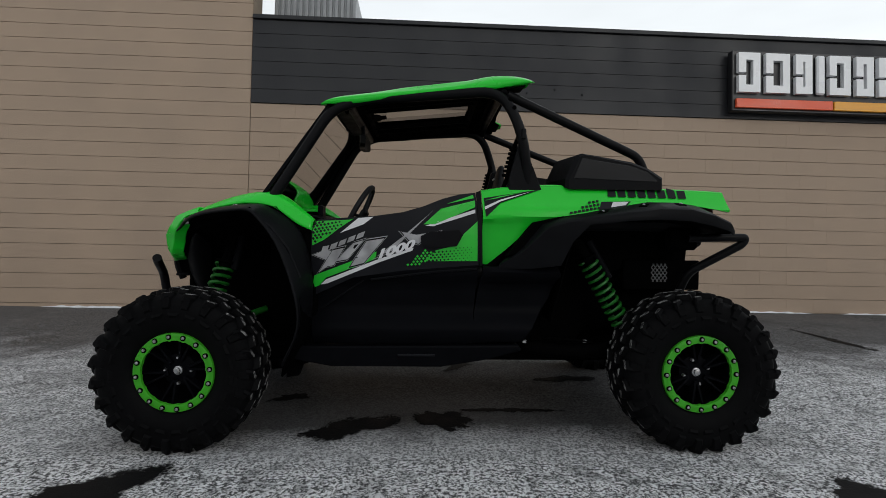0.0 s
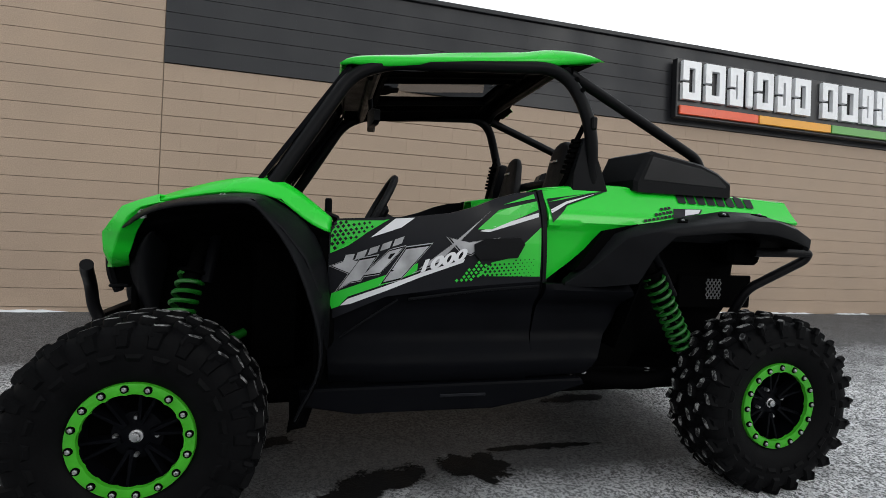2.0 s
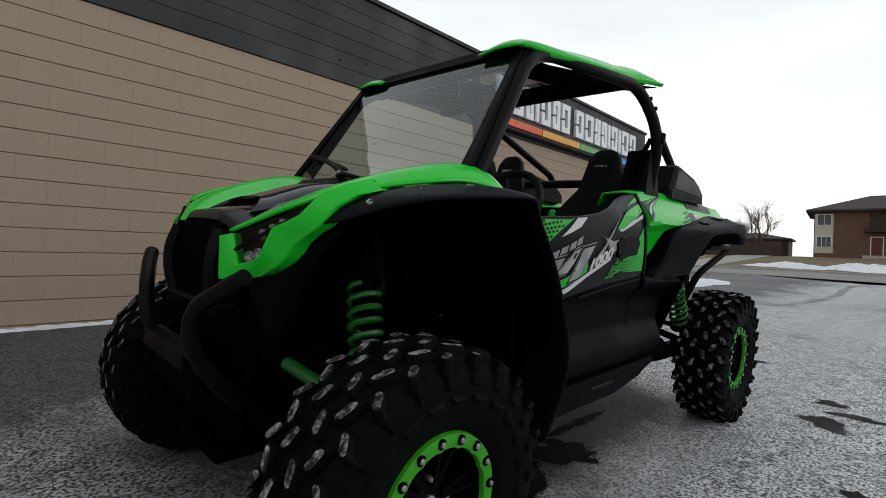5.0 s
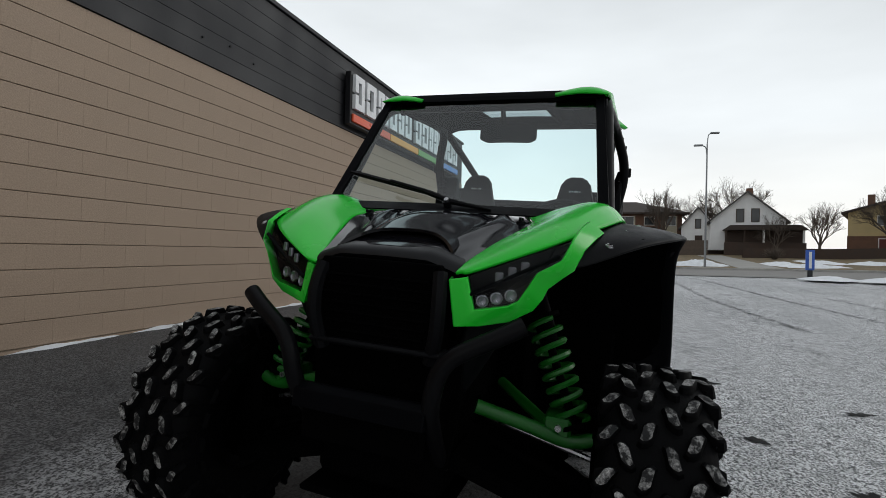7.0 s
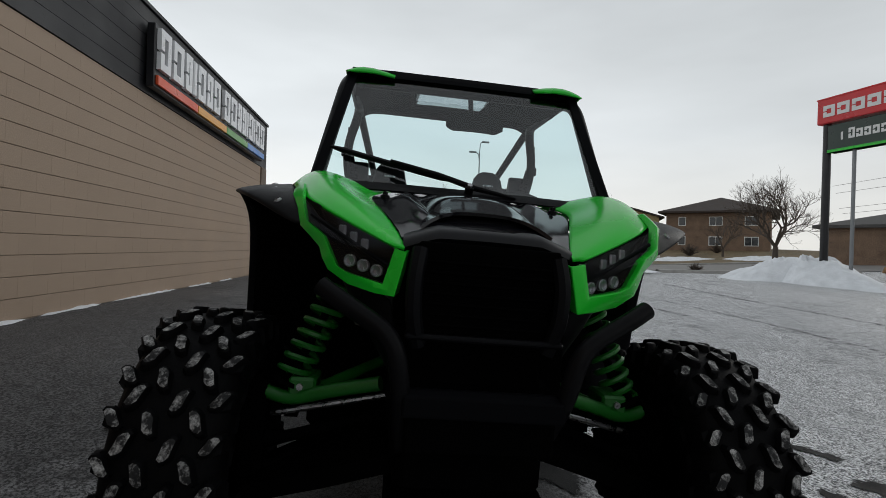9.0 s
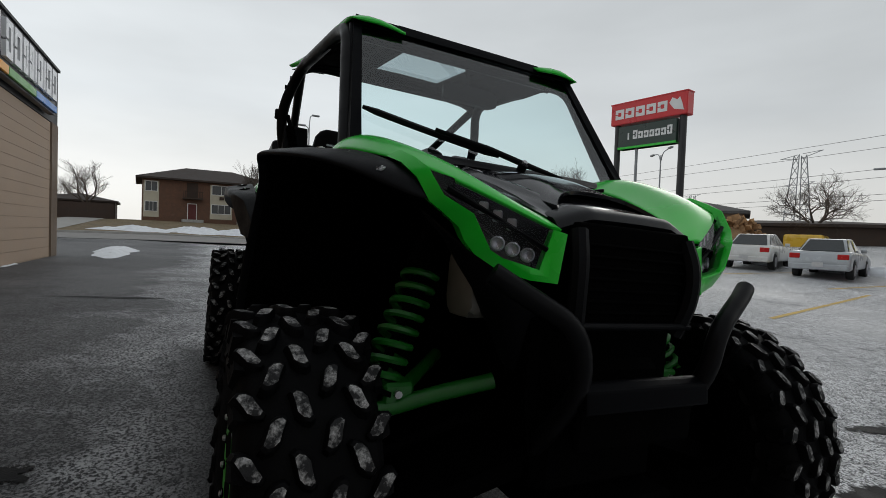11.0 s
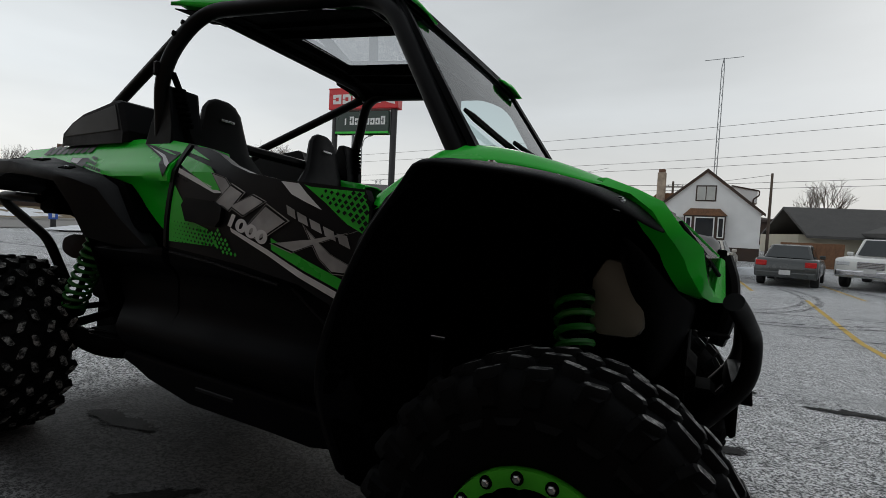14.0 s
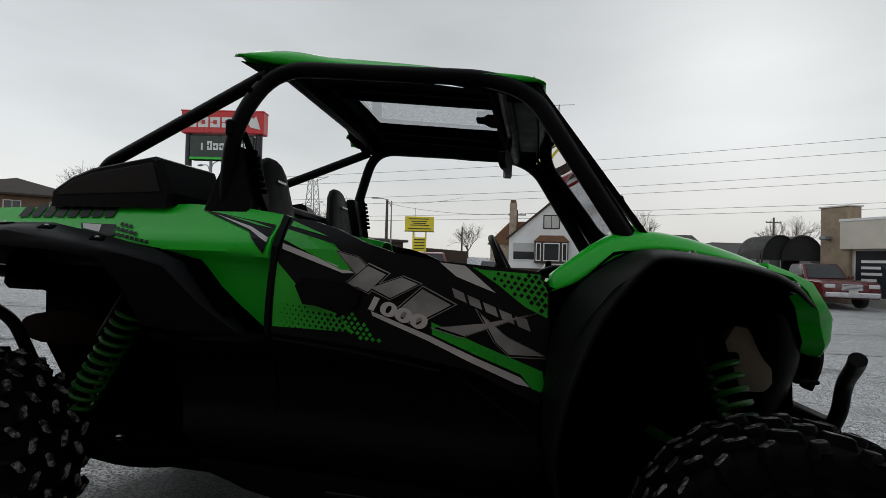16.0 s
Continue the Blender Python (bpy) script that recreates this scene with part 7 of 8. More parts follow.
def panel_sign():
    s = thing("billboard", "yellow sign panel with unreadable dark lines on posts", "sign", Matrix.Translation((10.35, -36.3, -0.65)) @ Matrix.Rotation(radians(195), 4, "Z") @ Matrix.Diagonal((0.86, 1, 1, 1)))
    g = ground_z(11, -36)
    part("panel", boxed((0, -0.12, 3.95), (2.75, 0.12, 5.15), 0.03), SIGN_YELLOW, s, "yellow sign face")
    part("panel", boxed((0.75, -0.10, 2.3), (2.05, 0.10, 3.45), 0.03), SIGN_YELLOW, s, "smaller yellow sign face")
    part("panel_edge", boxed((-0.04, -0.10, 3.90), (2.79, 0.10, 3.95)), INK, s)
    for k, (u, w, z) in enumerate(((0.35, 1.9, 4.92), (0.6, 1.5, 4.72), (0.8, 1.2, 4.55), (0.5, 1.8, 4.40), (0.3, 2.2, 4.12))):
        for y in (-0.125, 0.125):
            part("text_bar", boxed((u, y - 0.006, z), (u + w, y + 0.006, z + 0.07)), INK, s)
    for k in range(4):
        for y in (-0.105, 0.105):
            part("text_bar", boxed((0.9, y - 0.006, 2.5 + 0.24 * k), (1.9, y + 0.006, 2.58 + 0.24 * k)), INK, s)
    for x in (0.8, 2.0):
        part("post", tubed([(x, 0, g - 0.3), (x, 0, 4.0)], 0.07, 10), SIGN_YELLOW, s, "yellow post", True)
    part("flagpole", tubed([(0.95, 0.3, g), (0.95, 0.3, 5.9)], 0.035, 8), TRIM, s)


panel_sign()
bs = thing("small_sign", "narrow blue sign on a dark post", "sign", Matrix.Translation((22.6, -8.4, ground_z(22.6, -8.4))))
part("face", boxed((-0.04, -0.16, 0.42), (0.04, 0.16, 1.30), 0.01), BLUE_SIGN, bs, "blue sign face")
part("text_bar", boxed((-0.05, -0.05, 0.5), (-0.041, 0.05, 1.22)), TRIM, bs)
part("post", boxed((-0.06, -0.09, -0.2), (0.06, 0.09, 0.42), 0.01), SIGN_BLACK, bs)


def street_lamp(x, y, h, arms, label, group="street lamps"):
    s = thing("street_lamp", label, "street lamp", Matrix.Translation((x, y, ground_z(x, y))), group)
    part("pole", tubed([(0, 0, 0), (0, 0, h * 0.93)], 0.1, 10, [0.085, 0.045]), POLE_STEEL, s, "grey tapered pole", True)
    for a, reach, z in arms:
        c, q = math.cos(radians(a)), math.sin(radians(a))
        arm = part("arm", tubed(bent([(0, 0, h * z - 0.7), (c * reach * 0.25, q * reach * 0.25, h * z), (c * reach, q * reach, h * z + 0.12)], 0.5), 0.035, 8), POLE_STEEL, s, "", True)
        part("lamp_head", boxed((-0.05, -0.11, -0.06), (0.55, 0.11, 0.07), 0.04, Matrix.Translation((c * reach, q * reach, h * z + 0.12)) @ Matrix.Rotation(radians(a), 4, "Z"), 2), POLE_STEEL, s)
    return s


street_lamp(37.6, -6.5, 9.9, ((-83, 0.25, 1.0), (97, 0.35, 0.91)), "tall grey street lamp with two heads at different heights")
street_lamp(24.5, -31.0, 7.6, ((-30, 1.6, 0.95), (150, 1.6, 0.95)), "grey street lamp with two curved arms")
street_lamp(12.4, -39.0, 5.4, ((10, 1.2, 0.95),), "grey street lamp with one curved arm")


def utility_pole(x, y, h, cross=True, turn=0.0, group="utility poles", r=0.14):
    s = thing("utility_pole", "weathered wooden utility pole with wires", "utility pole", Matrix.Translation((x, y, ground_z(x, y))) @ Matrix.Rotation(radians(turn), 4, "Z"), group)
    part("pole", tubed([(0, 0, -0.3), (0, 0, h)], r, 8, [r * 1.2, r * 0.8]), POLE_WOOD, s, "", True)
    if cross:
        part("cross_arm", boxed((-1.1, -0.06, h - 0.7), (1.1, 0.06, h - 0.56), 0.01), POLE_WOOD, s)
        for k in (-1.0, -0.5, 0.5, 1.0):
            part("insulator", tubed([(k, 0, h - 0.56), (k, 0, h - 0.42)], 0.05, 8), POLE_STEEL, s)
    return s


utility_pole(13.2, -40.2, 5.2, False)
utility_pole(7.6, -48.5, 3.4, False, r=0.09)
utility_pole(-4.6, -33.6, 5.0, False, r=0.08)
utility_pole(2.5, -60.0, 6.6, True)
utility_pole(-29.5, -67.0, 6.6, True, 20)
WIRE = material("black_overhead_cable", (0.03, 0.03, 0.032), 0.6, vary=0.1, scale=2)
for k, (z0, z1, sag, y) in enumerate(((9.55, 13.1, 0.5, -43.0), (8.85, 12.1, 0.5, -43.4), (7.35, 10.6, 0.5, -43.8), (6.85, 9.9, 0.5, -44.2), (5.75, 7.9, 0.3, -44.6), (5.35, 7.45, 0.3, -45.0))):
    pts = []
    for i in range(41):
        u = i / 40
        x = 42 - 84 * u
        zz = z0 - 1.0 + (z1 - z0) * max(0.0, (u - 0.0)) * 1.05 - sag * 4 * u * (1 - u)
        pts.append((x, y + 6.0 * max(0.0, u - 0.5), zz))
    tagged(part("overhead_wire", tubed(pts, 0.016, 5), WIRE), "thin dark overhead power line against the sky", "power line", "overhead wires")
for k, (a, b, sag) in enumerate((((13.2, -40.2, 6.0), (-4.6, -33.6, 5.1), 0.8), ((13.2, -40.2, 6.1), (7.6, -48.5, 7.6), 0.3))):
    pts = [Vector(a) * (1 - i / 16) + Vector(b) * (i / 16) - Vector((0, 0, sag * 4 * (i / 16) * (1 - i / 16))) for i in range(17)]
    tagged(part("overhead_wire", tubed(pts, 0.013, 5), WIRE), "thin dark service cable between poles", "power line", "overhead wires")


def lattice_tower(x, y, z0, top, label):
    t = thing("transmission_tower", label, "transmission tower", Matrix.Translation((x, y, 0)) @ Matrix.Rotation(radians(-28), 4, "Z"), "transmission towers")
    H = top - z0
    half = lambda u: 1.5 * (1 - u) + 0.55 * u
    for sx in (-1, 1):
        for sy in (-1, 1):
            part("leg", tubed([(sx * half(0), sy * half(0), z0), (sx * half(1), sy * half(1), top)], 0.07, 4), POLE_STEEL, t)
    n = 9
    for k in range(n):
        u, v = k / n, (k + 1) / n
        bm = bmesh.new()
        for sy in (-1, 1):
            add_tube(bm, [(-half(u), sy * half(u), z0 + H * u), (half(v), sy * half(v), z0 + H * v)], 0.045, 4)
            add_tube(bm, [(half(u), sy * half(u), z0 + H * u), (-half(v), sy * half(v), z0 + H * v)], 0.045, 4)
        part("brace", bm, POLE_STEEL, t)
    for u, reach in ((1.0, 4.6), (0.70, 3.2), (0.42, 3.2)):
        z = z0 + H * u
        for s in (-1, 1):
            bm = tubed([(s * half(u), 0, z - 0.5), (s * reach, 0, z)], 0.05, 4)
            add_tube(bm, [(s * half(u), 0, z + 0.12), (s * reach, 0, z)], 0.05, 4)
            part("cross_arm", bm, POLE_STEEL, t)


lattice_tower(40.0, -79.0, 0.5, 14.8, "grey steel lattice transmission tower")
lattice_tower(87.0, -118.0, 2.0, 14.0, "distant grey steel lattice transmission tower")


# ---- bare trees ----
def bare_tree(x, y, h, seed, label, spread=0.5, z=None, depth=5):
    rnd = random.Random(seed)
    t = thing("bare_tree", label, "tree", Matrix.Translation((x, y, (ground_z(x, y) if z is None else z) - 0.1)), "bare trees")
    twigs = bmesh.new()
    limbs = bmesh.new()

    def grow(p, d, length, r, depth):
        q = p + d * length * 0.5 + Vector((rnd.uniform(-1, 1), rnd.uniform(-1, 1), 0)) * length * 0.05
        e = p + d * length
        add_tube(limbs if depth > 3 else twigs, [p, q, e], r, 5 if depth > 3 else 3, [r, r * 0.85, r * 0.66], False)
        if depth == 0:
            return
        n = 3 if depth > 2 else rnd.choice((2, 3, 3))
        for k in range(n):
            a = rnd.uniform(0, 6.28)
            side = (d.orthogonal().normalized() * math.cos(a) + d.cross(d.orthogonal().normalized()) * math.sin(a))
            nd = (d + side * rnd.uniform(0.35, 0.85) * spread * 1.6 + Vector((0, 0, 0.18))).normalized()
            grow(e if k < 2 else q, nd, length * rnd.uniform(0.62, 0.86), r * 0.62, depth - 1)

    trunk_h = h * 0.20
    add = tubed([(0, 0, 0), (0.02 * h * 0.1, 0, trunk_h * 0.5), (0, 0, trunk_h)], 0.1, 8, [h * 0.028, h * 0.022, h * 0.019])
    part("trunk", add, BARK, t, "", True)
    for k in range(4):
        a = 1.57 * k + rnd.uniform(-0.4, 0.4)
        grow(Vector((0, 0, trunk_h - 0.02)), Vector((math.cos(a) * spread, math.sin(a) * spread, 1)).normalized(), h * (0.21 if depth == 5 else 0.185), h * 0.013, depth)
    part("limb", limbs, BARK, t)
    part("crown", twigs, BARK, t)


for k, (x, y, h, sp, lab) in enumerate((
        (27.0, -24.6, 8.0, 0.75, "broad leafless tree beside the road"),
        (18.6, -41.0, 7.2, 0.85, "broad leafless tree behind the parked cars"),
        (66.0, -5.6, 9.6, 0.35, "slender leafless tree between houses"),
        (74.0, -15.5, 13.0, 0.7, "tall leafless tree behind the white house"),
        (72.0, -10.8, 10.5, 0.6, "leafless tree behind the white house"),
        (58.0, -20.0, 7.0, 0.55, "small leafless tree in the yard"),
        (62.0, -27.5, 9.0, 0.6, "leafless tree before the yellow house"),
        (60.0, -16.6, 5.5, 0.6, "small leafless tree by the porch"),
        (74.0, 14.5, 8.5, 0.6, "leafless tree beside the apartments"),
        (84.0, 18.0, 7.5, 0.6, "leafless tree behind the garage"),
        (-8.5, -42.0, 6.0, 0.7, "leafless tree behind the low roof"),
        (9.0, -62.0, 5.5, 0.6, "distant leafless tree beyond the road"), (3.0, -66.0, 6.5, 0.45, "distant leafless tree beyond the road"), (0.0, -58.0, 4.5, 0.8, "distant leafless tree beyond the road"),
        (-28.0, -60.0, 7.5, 0.7, "distant leafless tree beyond the road"), (44.0, -33.0, 5.0, 0.6, "young leafless tree before the flats"))):
    bare_tree(x, y, h, 500 + k, lab, sp, None, 6 if k < 7 else 5)


def shrub(x, y, r, seed, label="low bare brown shrub on the verge"):
    rnd = random.Random(seed)
    s = thing("shrub", label, "shrub", Matrix.Translation((x, y, ground_z(x, y) + 0.05)), "shrubs")
    bm = bmesh.new()
    for k in range(150):
        a, t = rnd.uniform(0, 6.28), rnd.uniform(0.1, 1.0)
        e = Vector((math.cos(a) * t, math.sin(a) * t, rnd.uniform(0.4, 1.1) * (1.2 - 0.5 * t))) * r
        add_tube(bm, [Vector((0, 0, 0)), e * 0.5 + Vector((rnd.uniform(-0.1, 0.1), rnd.uniform(-0.1, 0.1), 0.1)) * r, e], 0.015, 3, [0.03 * r, 0.02 * r, 0.008 * r], False)
    part("crown", bm, BARK, s)


for k, (x, y, r) in enumerate(((21.2, -11.8, 0.75), (21.0, -15.2, 0.45), (20.2, -17.8, 0.4), (52, -14.5, 1.2), (48.5, -27.5, 1.0), (46.5, -31.0, 1.2), (50, -36.5, 1.1))):
    shrub(x, y, r, 700 + k)


# ---- houses and shops beyond the parked cars ----
def cape_house():
    m = Matrix.Translation((1.40, -29.0, 0.38)) @ Matrix.Rotation(radians(180), 4, "Z") @ Matrix.Diagonal((0.75, 0.80, 0.80, 1))
    b = thing("cape_house", "white gabled house with brown roof, bay window and stone chimney", "house", m)
    w, d, h = 7.0, 8.0, 2.7
    part("wall", gable_wall(w, d, h, 2.75), WHITE_SIDING, b, "white stucco gable wall")
    gable_roof(b, w, d, h, 2.75, 0.12, ROOF_RUST, 0.12)
    part("verge_board", prism([(-0.25, h - 0.20), (w / 2, h + 2.80), (w + 0.25, h - 0.20), (w + 0.25, h - 0.02), (w / 2, h + 2.98), (-0.25, h - 0.02)], -0.26, -0.12), DARK_WOOD, b, "dark verge board")
    part("foundation", boxed((-0.03, -0.04, -1.2), (w + 0.03, 0.0, 0.35), 0.01), DARK_WOOD, b)
    window(b, ONE, w / 2 - 0.02, 3.45, 1.35, 1.10, 1, BLIND, DARK_WOOD)
    bay = part("bay_window", prism([(w / 2 - 1.35, 0.75), (w / 2 + 1.35, 0.75), (w / 2 + 1.35, 2.45), (w / 2 - 1.35, 2.45)], -0.55, 0.0, "y", 0.02), DARK_WOOD, b, "dark brown bay window")
    part("bay_roof", prism([(w / 2 - 1.45, 2.45), (w / 2 + 1.45, 2.45), (w / 2 + 0.95, 2.92), (w / 2 - 0.95, 2.92)], -0.62, 0.0), ROOF_RUST, bay, "rust brown bay roof")
    for x, ww in ((w / 2 - 1.05, 0.42), (w / 2, 1.3), (w / 2 + 1.05, 0.42)):
        f = part("sash", boxed((x - ww / 2, -0.60, 0.95), (x + ww / 2, -0.54, 2.35), 0.01), TRIM, bay)
        part("pane", boxed((x - ww / 2 + 0.08, -0.615, 1.03), (x + ww / 2 - 0.08, -0.59, 2.27)), PANE, bay)
    f = window(b, ONE, 1.25, 0.95, 1.9, 1.45, 0)
    part("blind", boxed((0.38, -0.07, 1.65), (2.12, -0.055, 2.32)), BLIND, b, "half-drawn pale blind")
    dm = part("dormer", prism([(w - 1.9, h + 1.35), (w - 0.2, h + 0.75), (w - 0.2, h + 1.6), (w - 1.9, h + 1.95)], 1.6, 5.6), WHITE_SIDING, b, "white dormer")
    part("gutter", tubed(bent([(w - 1.9, 1.5, h + 1.98), (w - 0.1, 1.5, h + 1.62), (w - 0.1, 1.5, h + 1.30), (w - 0.45, 1.5, h + 1.05), (w - 0.45, 1.5, h + 0.5)], 0.1), 0.05, 8), DARK_WOOD, b)
    # lower brown-roofed wing with the chimney
    part("wing_wall", boxed((-2.0, 4.0, -0.8), (0.2, 8.0, 2.4)), STONE, b, "stone-faced wing")
    part("wing_roof", prism([(-2.3, 2.3), (1.2, 2.3), (1.2, 4.3), (-0.2, 4.3)], 3.8, 8.2, "y"), ROOF_RUST, b, "rust brown wing roof")
    ch = part("chimney", boxed((-0.25, 3.5, 2.0), (0.40, 4.1, 5.9), 0.04), STONE, b, "pale stone chimney")
    part("chimney_cap", boxed((-0.18, 3.57, 5.9), (0.32, 4.26, 6.15), 0.03), BRICK, ch)
    # aerial mast behind
    return b


cape_house()
mast = thing("aerial_mast", "tall slim lattice aerial mast with a cross bar", "mast", Matrix.Translation((-1.6, -31.6, 0)) @ Matrix.Diagonal((1, 1, 0.955, 1)))
for a in range(3):
    c, q = math.cos(2.1 * a), math.sin(2.1 * a)
    part("leg", tubed([(0.09 * c, 0.09 * q, 3.5), (0.09 * c, 0.09 * q, 11.7), (0, 0, 12.3)], 0.025, 5), POLE_STEEL, mast)
for k in range(22):
    a = 2.1 * k
    z = 3.8 + 0.36 * k
    part("rung", tubed([(0.09 * math.cos(a), 0.09 * math.sin(a), z), (0.09 * math.cos(a + 2.1), 0.09 * math.sin(a + 2.1), z + 0.36)], 0.012, 4), POLE_STEEL, mast)
part("aerial", tubed([(-1.0, 0, 12.25), (1.0, 0, 12.25)], 0.02, 4), POLE_STEEL, mast)

low = thing("low_garage", "low building with a dark grey sloping roof", "building", Matrix.Translation((-6.2, -33.0, -0.15)) @ Matrix.Rotation(radians(195), 4, "Z"))
part("wall", boxed((0, 0.4, -1), (6.6, 6.0, 1.75)), CREAM, low)
part("roof", prism([(-0.4, 1.55), (3.0, 3.35), (6.4, 1.55), (6.4, 1.7), (3.0, 3.5), (-0.4, 1.7)], 0, 6.4, "x"), ROOF_GREY, low, "dark grey shingled roof").matrix_local = Matrix.Translation((0.1, 0.0, 0)) @ Matrix.Rotation(0, 4, "Z")
fence((-4.6, -27.2), (-7.2, -27.8), 1.1, ROOF_RUST, "brown wooden fence beside the garage", 0.35)
fence((5.5, -38.5), (9.4, -39.2), 1.0, DARK_WOOD, "dark brown wooden fence beyond the lot", 0.4)
shed(24.9, -36.0, 122, 14.5, 9, 1.7, "low dark shop with a flat brown roof", DARK_WOOD, ROOF_BROWN, 0.4, 1.0)
shed(31.0, -31.5, 122, 11.0, 8, 2.6, "low tan building with snow on its roof", TAN_BRICK, ROOF_GREY, 1.2, 1.0)
shed(4.5, -52, 90, 11, 6, 2.0, "distant low brown building", DARK_WOOD, ROOF_BROWN, 0.7, 1.0)

SHOP = material("cream_shop_fascia", (0.56, 0.52, 0.45), 0.6, vary=0.06, scale=2)
TAN_STONE = material("tan_stone_pier", (0.30, 0.23, 0.16), 0.85, vary=0.2, scale=3, second=(0.22, 0.17, 0.12), cover=0.4)


def shop():
    b = thing("shop", "cream fronted shop with dark windows and a tan stone pier", "shop", Matrix.Translation((-13.27, -23.25, ground_z(-13, -23))) @ Matrix.Rotation(radians(114), 4, "Z"))
    # the front runs along local x, and looks along -y
    part("pier", boxed((0, -0.2, -0.5), (1.28, 0.5, 4.20), 0.03), TAN_STONE, b, "tall tan stone pier")
    part("pier_cap", boxed((-0.05, -0.25, 4.20), (1.33, 0.55, 4.27), 0.01), TRIM, b)
    part("wall", boxed((1.28, 0.0, -0.5), (14, 8, 3.55)), SHOP, b)
    part("fascia", boxed((1.0, -0.35, 2.32), (14, 0.0, 3.60), 0.02), SHOP, b, "cream fascia board")
    part("fascia_edge", boxed((0.98, -0.38, 3.52), (14, 0.0, 3.63), 0.01), TRIM, b)
    for k in range(6):
        x = 1.40 + 1.75 * k
        f = part("shop_window", boxed((x, -0.05, 0.25), (x + 1.6, 0.02, 2.3), 0.01), TRIM, b)
        part("pane", boxed((x + 0.06, -0.065, 0.31), (x + 1.54, -0.04, 2.25)), PANE, f)
        for j in range(4):
            part("text_bar", boxed((x + 0.3, -0.08, 1.75 - 0.26 * j), (x + 0.3 + (1.0, 0.75, 0.8, 0.6)[j], -0.066, 1.86 - 0.26 * j)), TRIM, f)
    part("stall_riser", boxed((1.28, -0.12, -0.4), (14, 0.0, 0.22), 0.01), KERB, b)
    for k in range(3):
        part("fascia_shape", lathe([(0.32 - 0.05 * k, -0.40), (0.32 - 0.05 * k, -0.36), (0.20, -0.36), (0.20, -0.40), (0.32 - 0.05 * k, -0.40)], 20), POLE_STEEL, b).matrix_local = Matrix.Translation((3.2 + 0.62 * k, 0, 2.95))
    part("wall_lamp", boxed((0.25, -0.6, 2.75), (0.55, -0.2, 2.93), 0.04), POLE_STEEL, b)
    return b


shop()

CANVAS = material("black_canvas", (0.006, 0.006, 0.007), 0.7, vary=0.2, scale=3)


def awning_tent(x, y, heading, label):
    """A dark rounded shelter."""
    t = thing("shelter", label, "shelter", Matrix.Translation((x, y, ground_z(x, y))) @ Matrix.Rotation(radians(heading), 4, "Z") @ Matrix.Scale(0.72, 4), "rounded shelters")
    rows = []
    for yy in (0, 0.8, 1.6, 2.4, 3.2):
        rows.append([(1.25 * math.cos(a) * (1 - 0.03 * yy), yy, 2.3 + 1.65 * max(0.0, math.sin(a)) - (0.9 if a in (0, math.pi) else 0)) for a in [math.pi * k / 14 for k in range(15)]])
    part("cover", loft(rows, 0.03), CANVAS, t, "black canvas cover", True)
    bm = bmesh.new()
    bm.faces.new([bm.verts.new((1.2 * math.cos(math.pi * k / 14), 3.0, 2.3 + 1.6 * math.sin(math.pi * k / 14))) for k in range(15)])
    part("back", bm, CANVAS, t)
    for x0 in (-1.2, 1.2):
        for y0 in (0.1, 3.1):
            part("leg", tubed([(x0, y0, 0), (x0, y0, 2.3)], 0.04, 6), POLE_STEEL, t)


awning_tent(-11.6, -26.2, 5, "black rounded fabric shelter on legs")
awning_tent(-13.1, -25.9, -12, "black rounded fabric shelter on legs")
part_shed = shed(-10.2, -31.0, 105, 8.5, 5, 1.9, "grey ribbed metal outbuilding", GREY_METAL, ROOF_GREY, 0.9, -0.2)

# ---- firewood ----
WOOD_CUT = material("split_firewood", (0.36, 0.21, 0.10), 0.85, vary=0.3, scale=6, island=0.35, second=(0.16, 0.09, 0.05), cover=0.35)
pile = thing("firewood_heap", "loose heap of split firewood logs", "firewood")
rnd = random.Random(77)
log_meshes = []
for k in range(6):
    bm = prism([(0, 0), (0.19 + 0.02 * k % 3, 0), (0.13, 0.14), (0.05, 0.16)], 0, 0.5, "y", 0.0)
    me = bpy.data.meshes.new("log")
    bm.to_mesh(me)
    bm.free()
    me.materials.append(WOOD_CUT)
    log_meshes.append(me)
for k in range(280):
    u, r = rnd.uniform(-3.6, 3.6), abs(rnd.gauss(0, 0.9))
    z = max(0.05, 1.75 * (1 - (u / 4.0) ** 2) * max(0.0, 1 - r / 2.4) + rnd.uniform(-0.1, 0.15))
    o = new("log", log_meshes[k % 6])
    o.parent = pile
    x, y = 14.9 - 0.1 * u + r, -25.4 - u * 0.9
    o.matrix_local = Matrix.Translation((x, y, ground_z(x, y) + z)) @ Euler((rnd.uniform(0, 6.28), rnd.uniform(0, 6.28), rnd.uniform(0, 6.28))).to_matrix().to_4x4() @ Matrix.Scale(1.25, 4)
core = []
for i in range(9):
    u = -3.6 + 0.9 * i
    core.append([(14.9 - 0.1 * u + r, -25.4 - 0.9 * u, ground_z(15, -25) + 1.6 * (1 - (u / 4.0) ** 2) * max(0.0, 1 - abs(r) / 2.2)) for r in (-2.2, -1.2, -0.5, 0, 0.5, 1.2, 2.2)])
part("heap_core", loft(core), WOOD_CUT, pile, "", True)

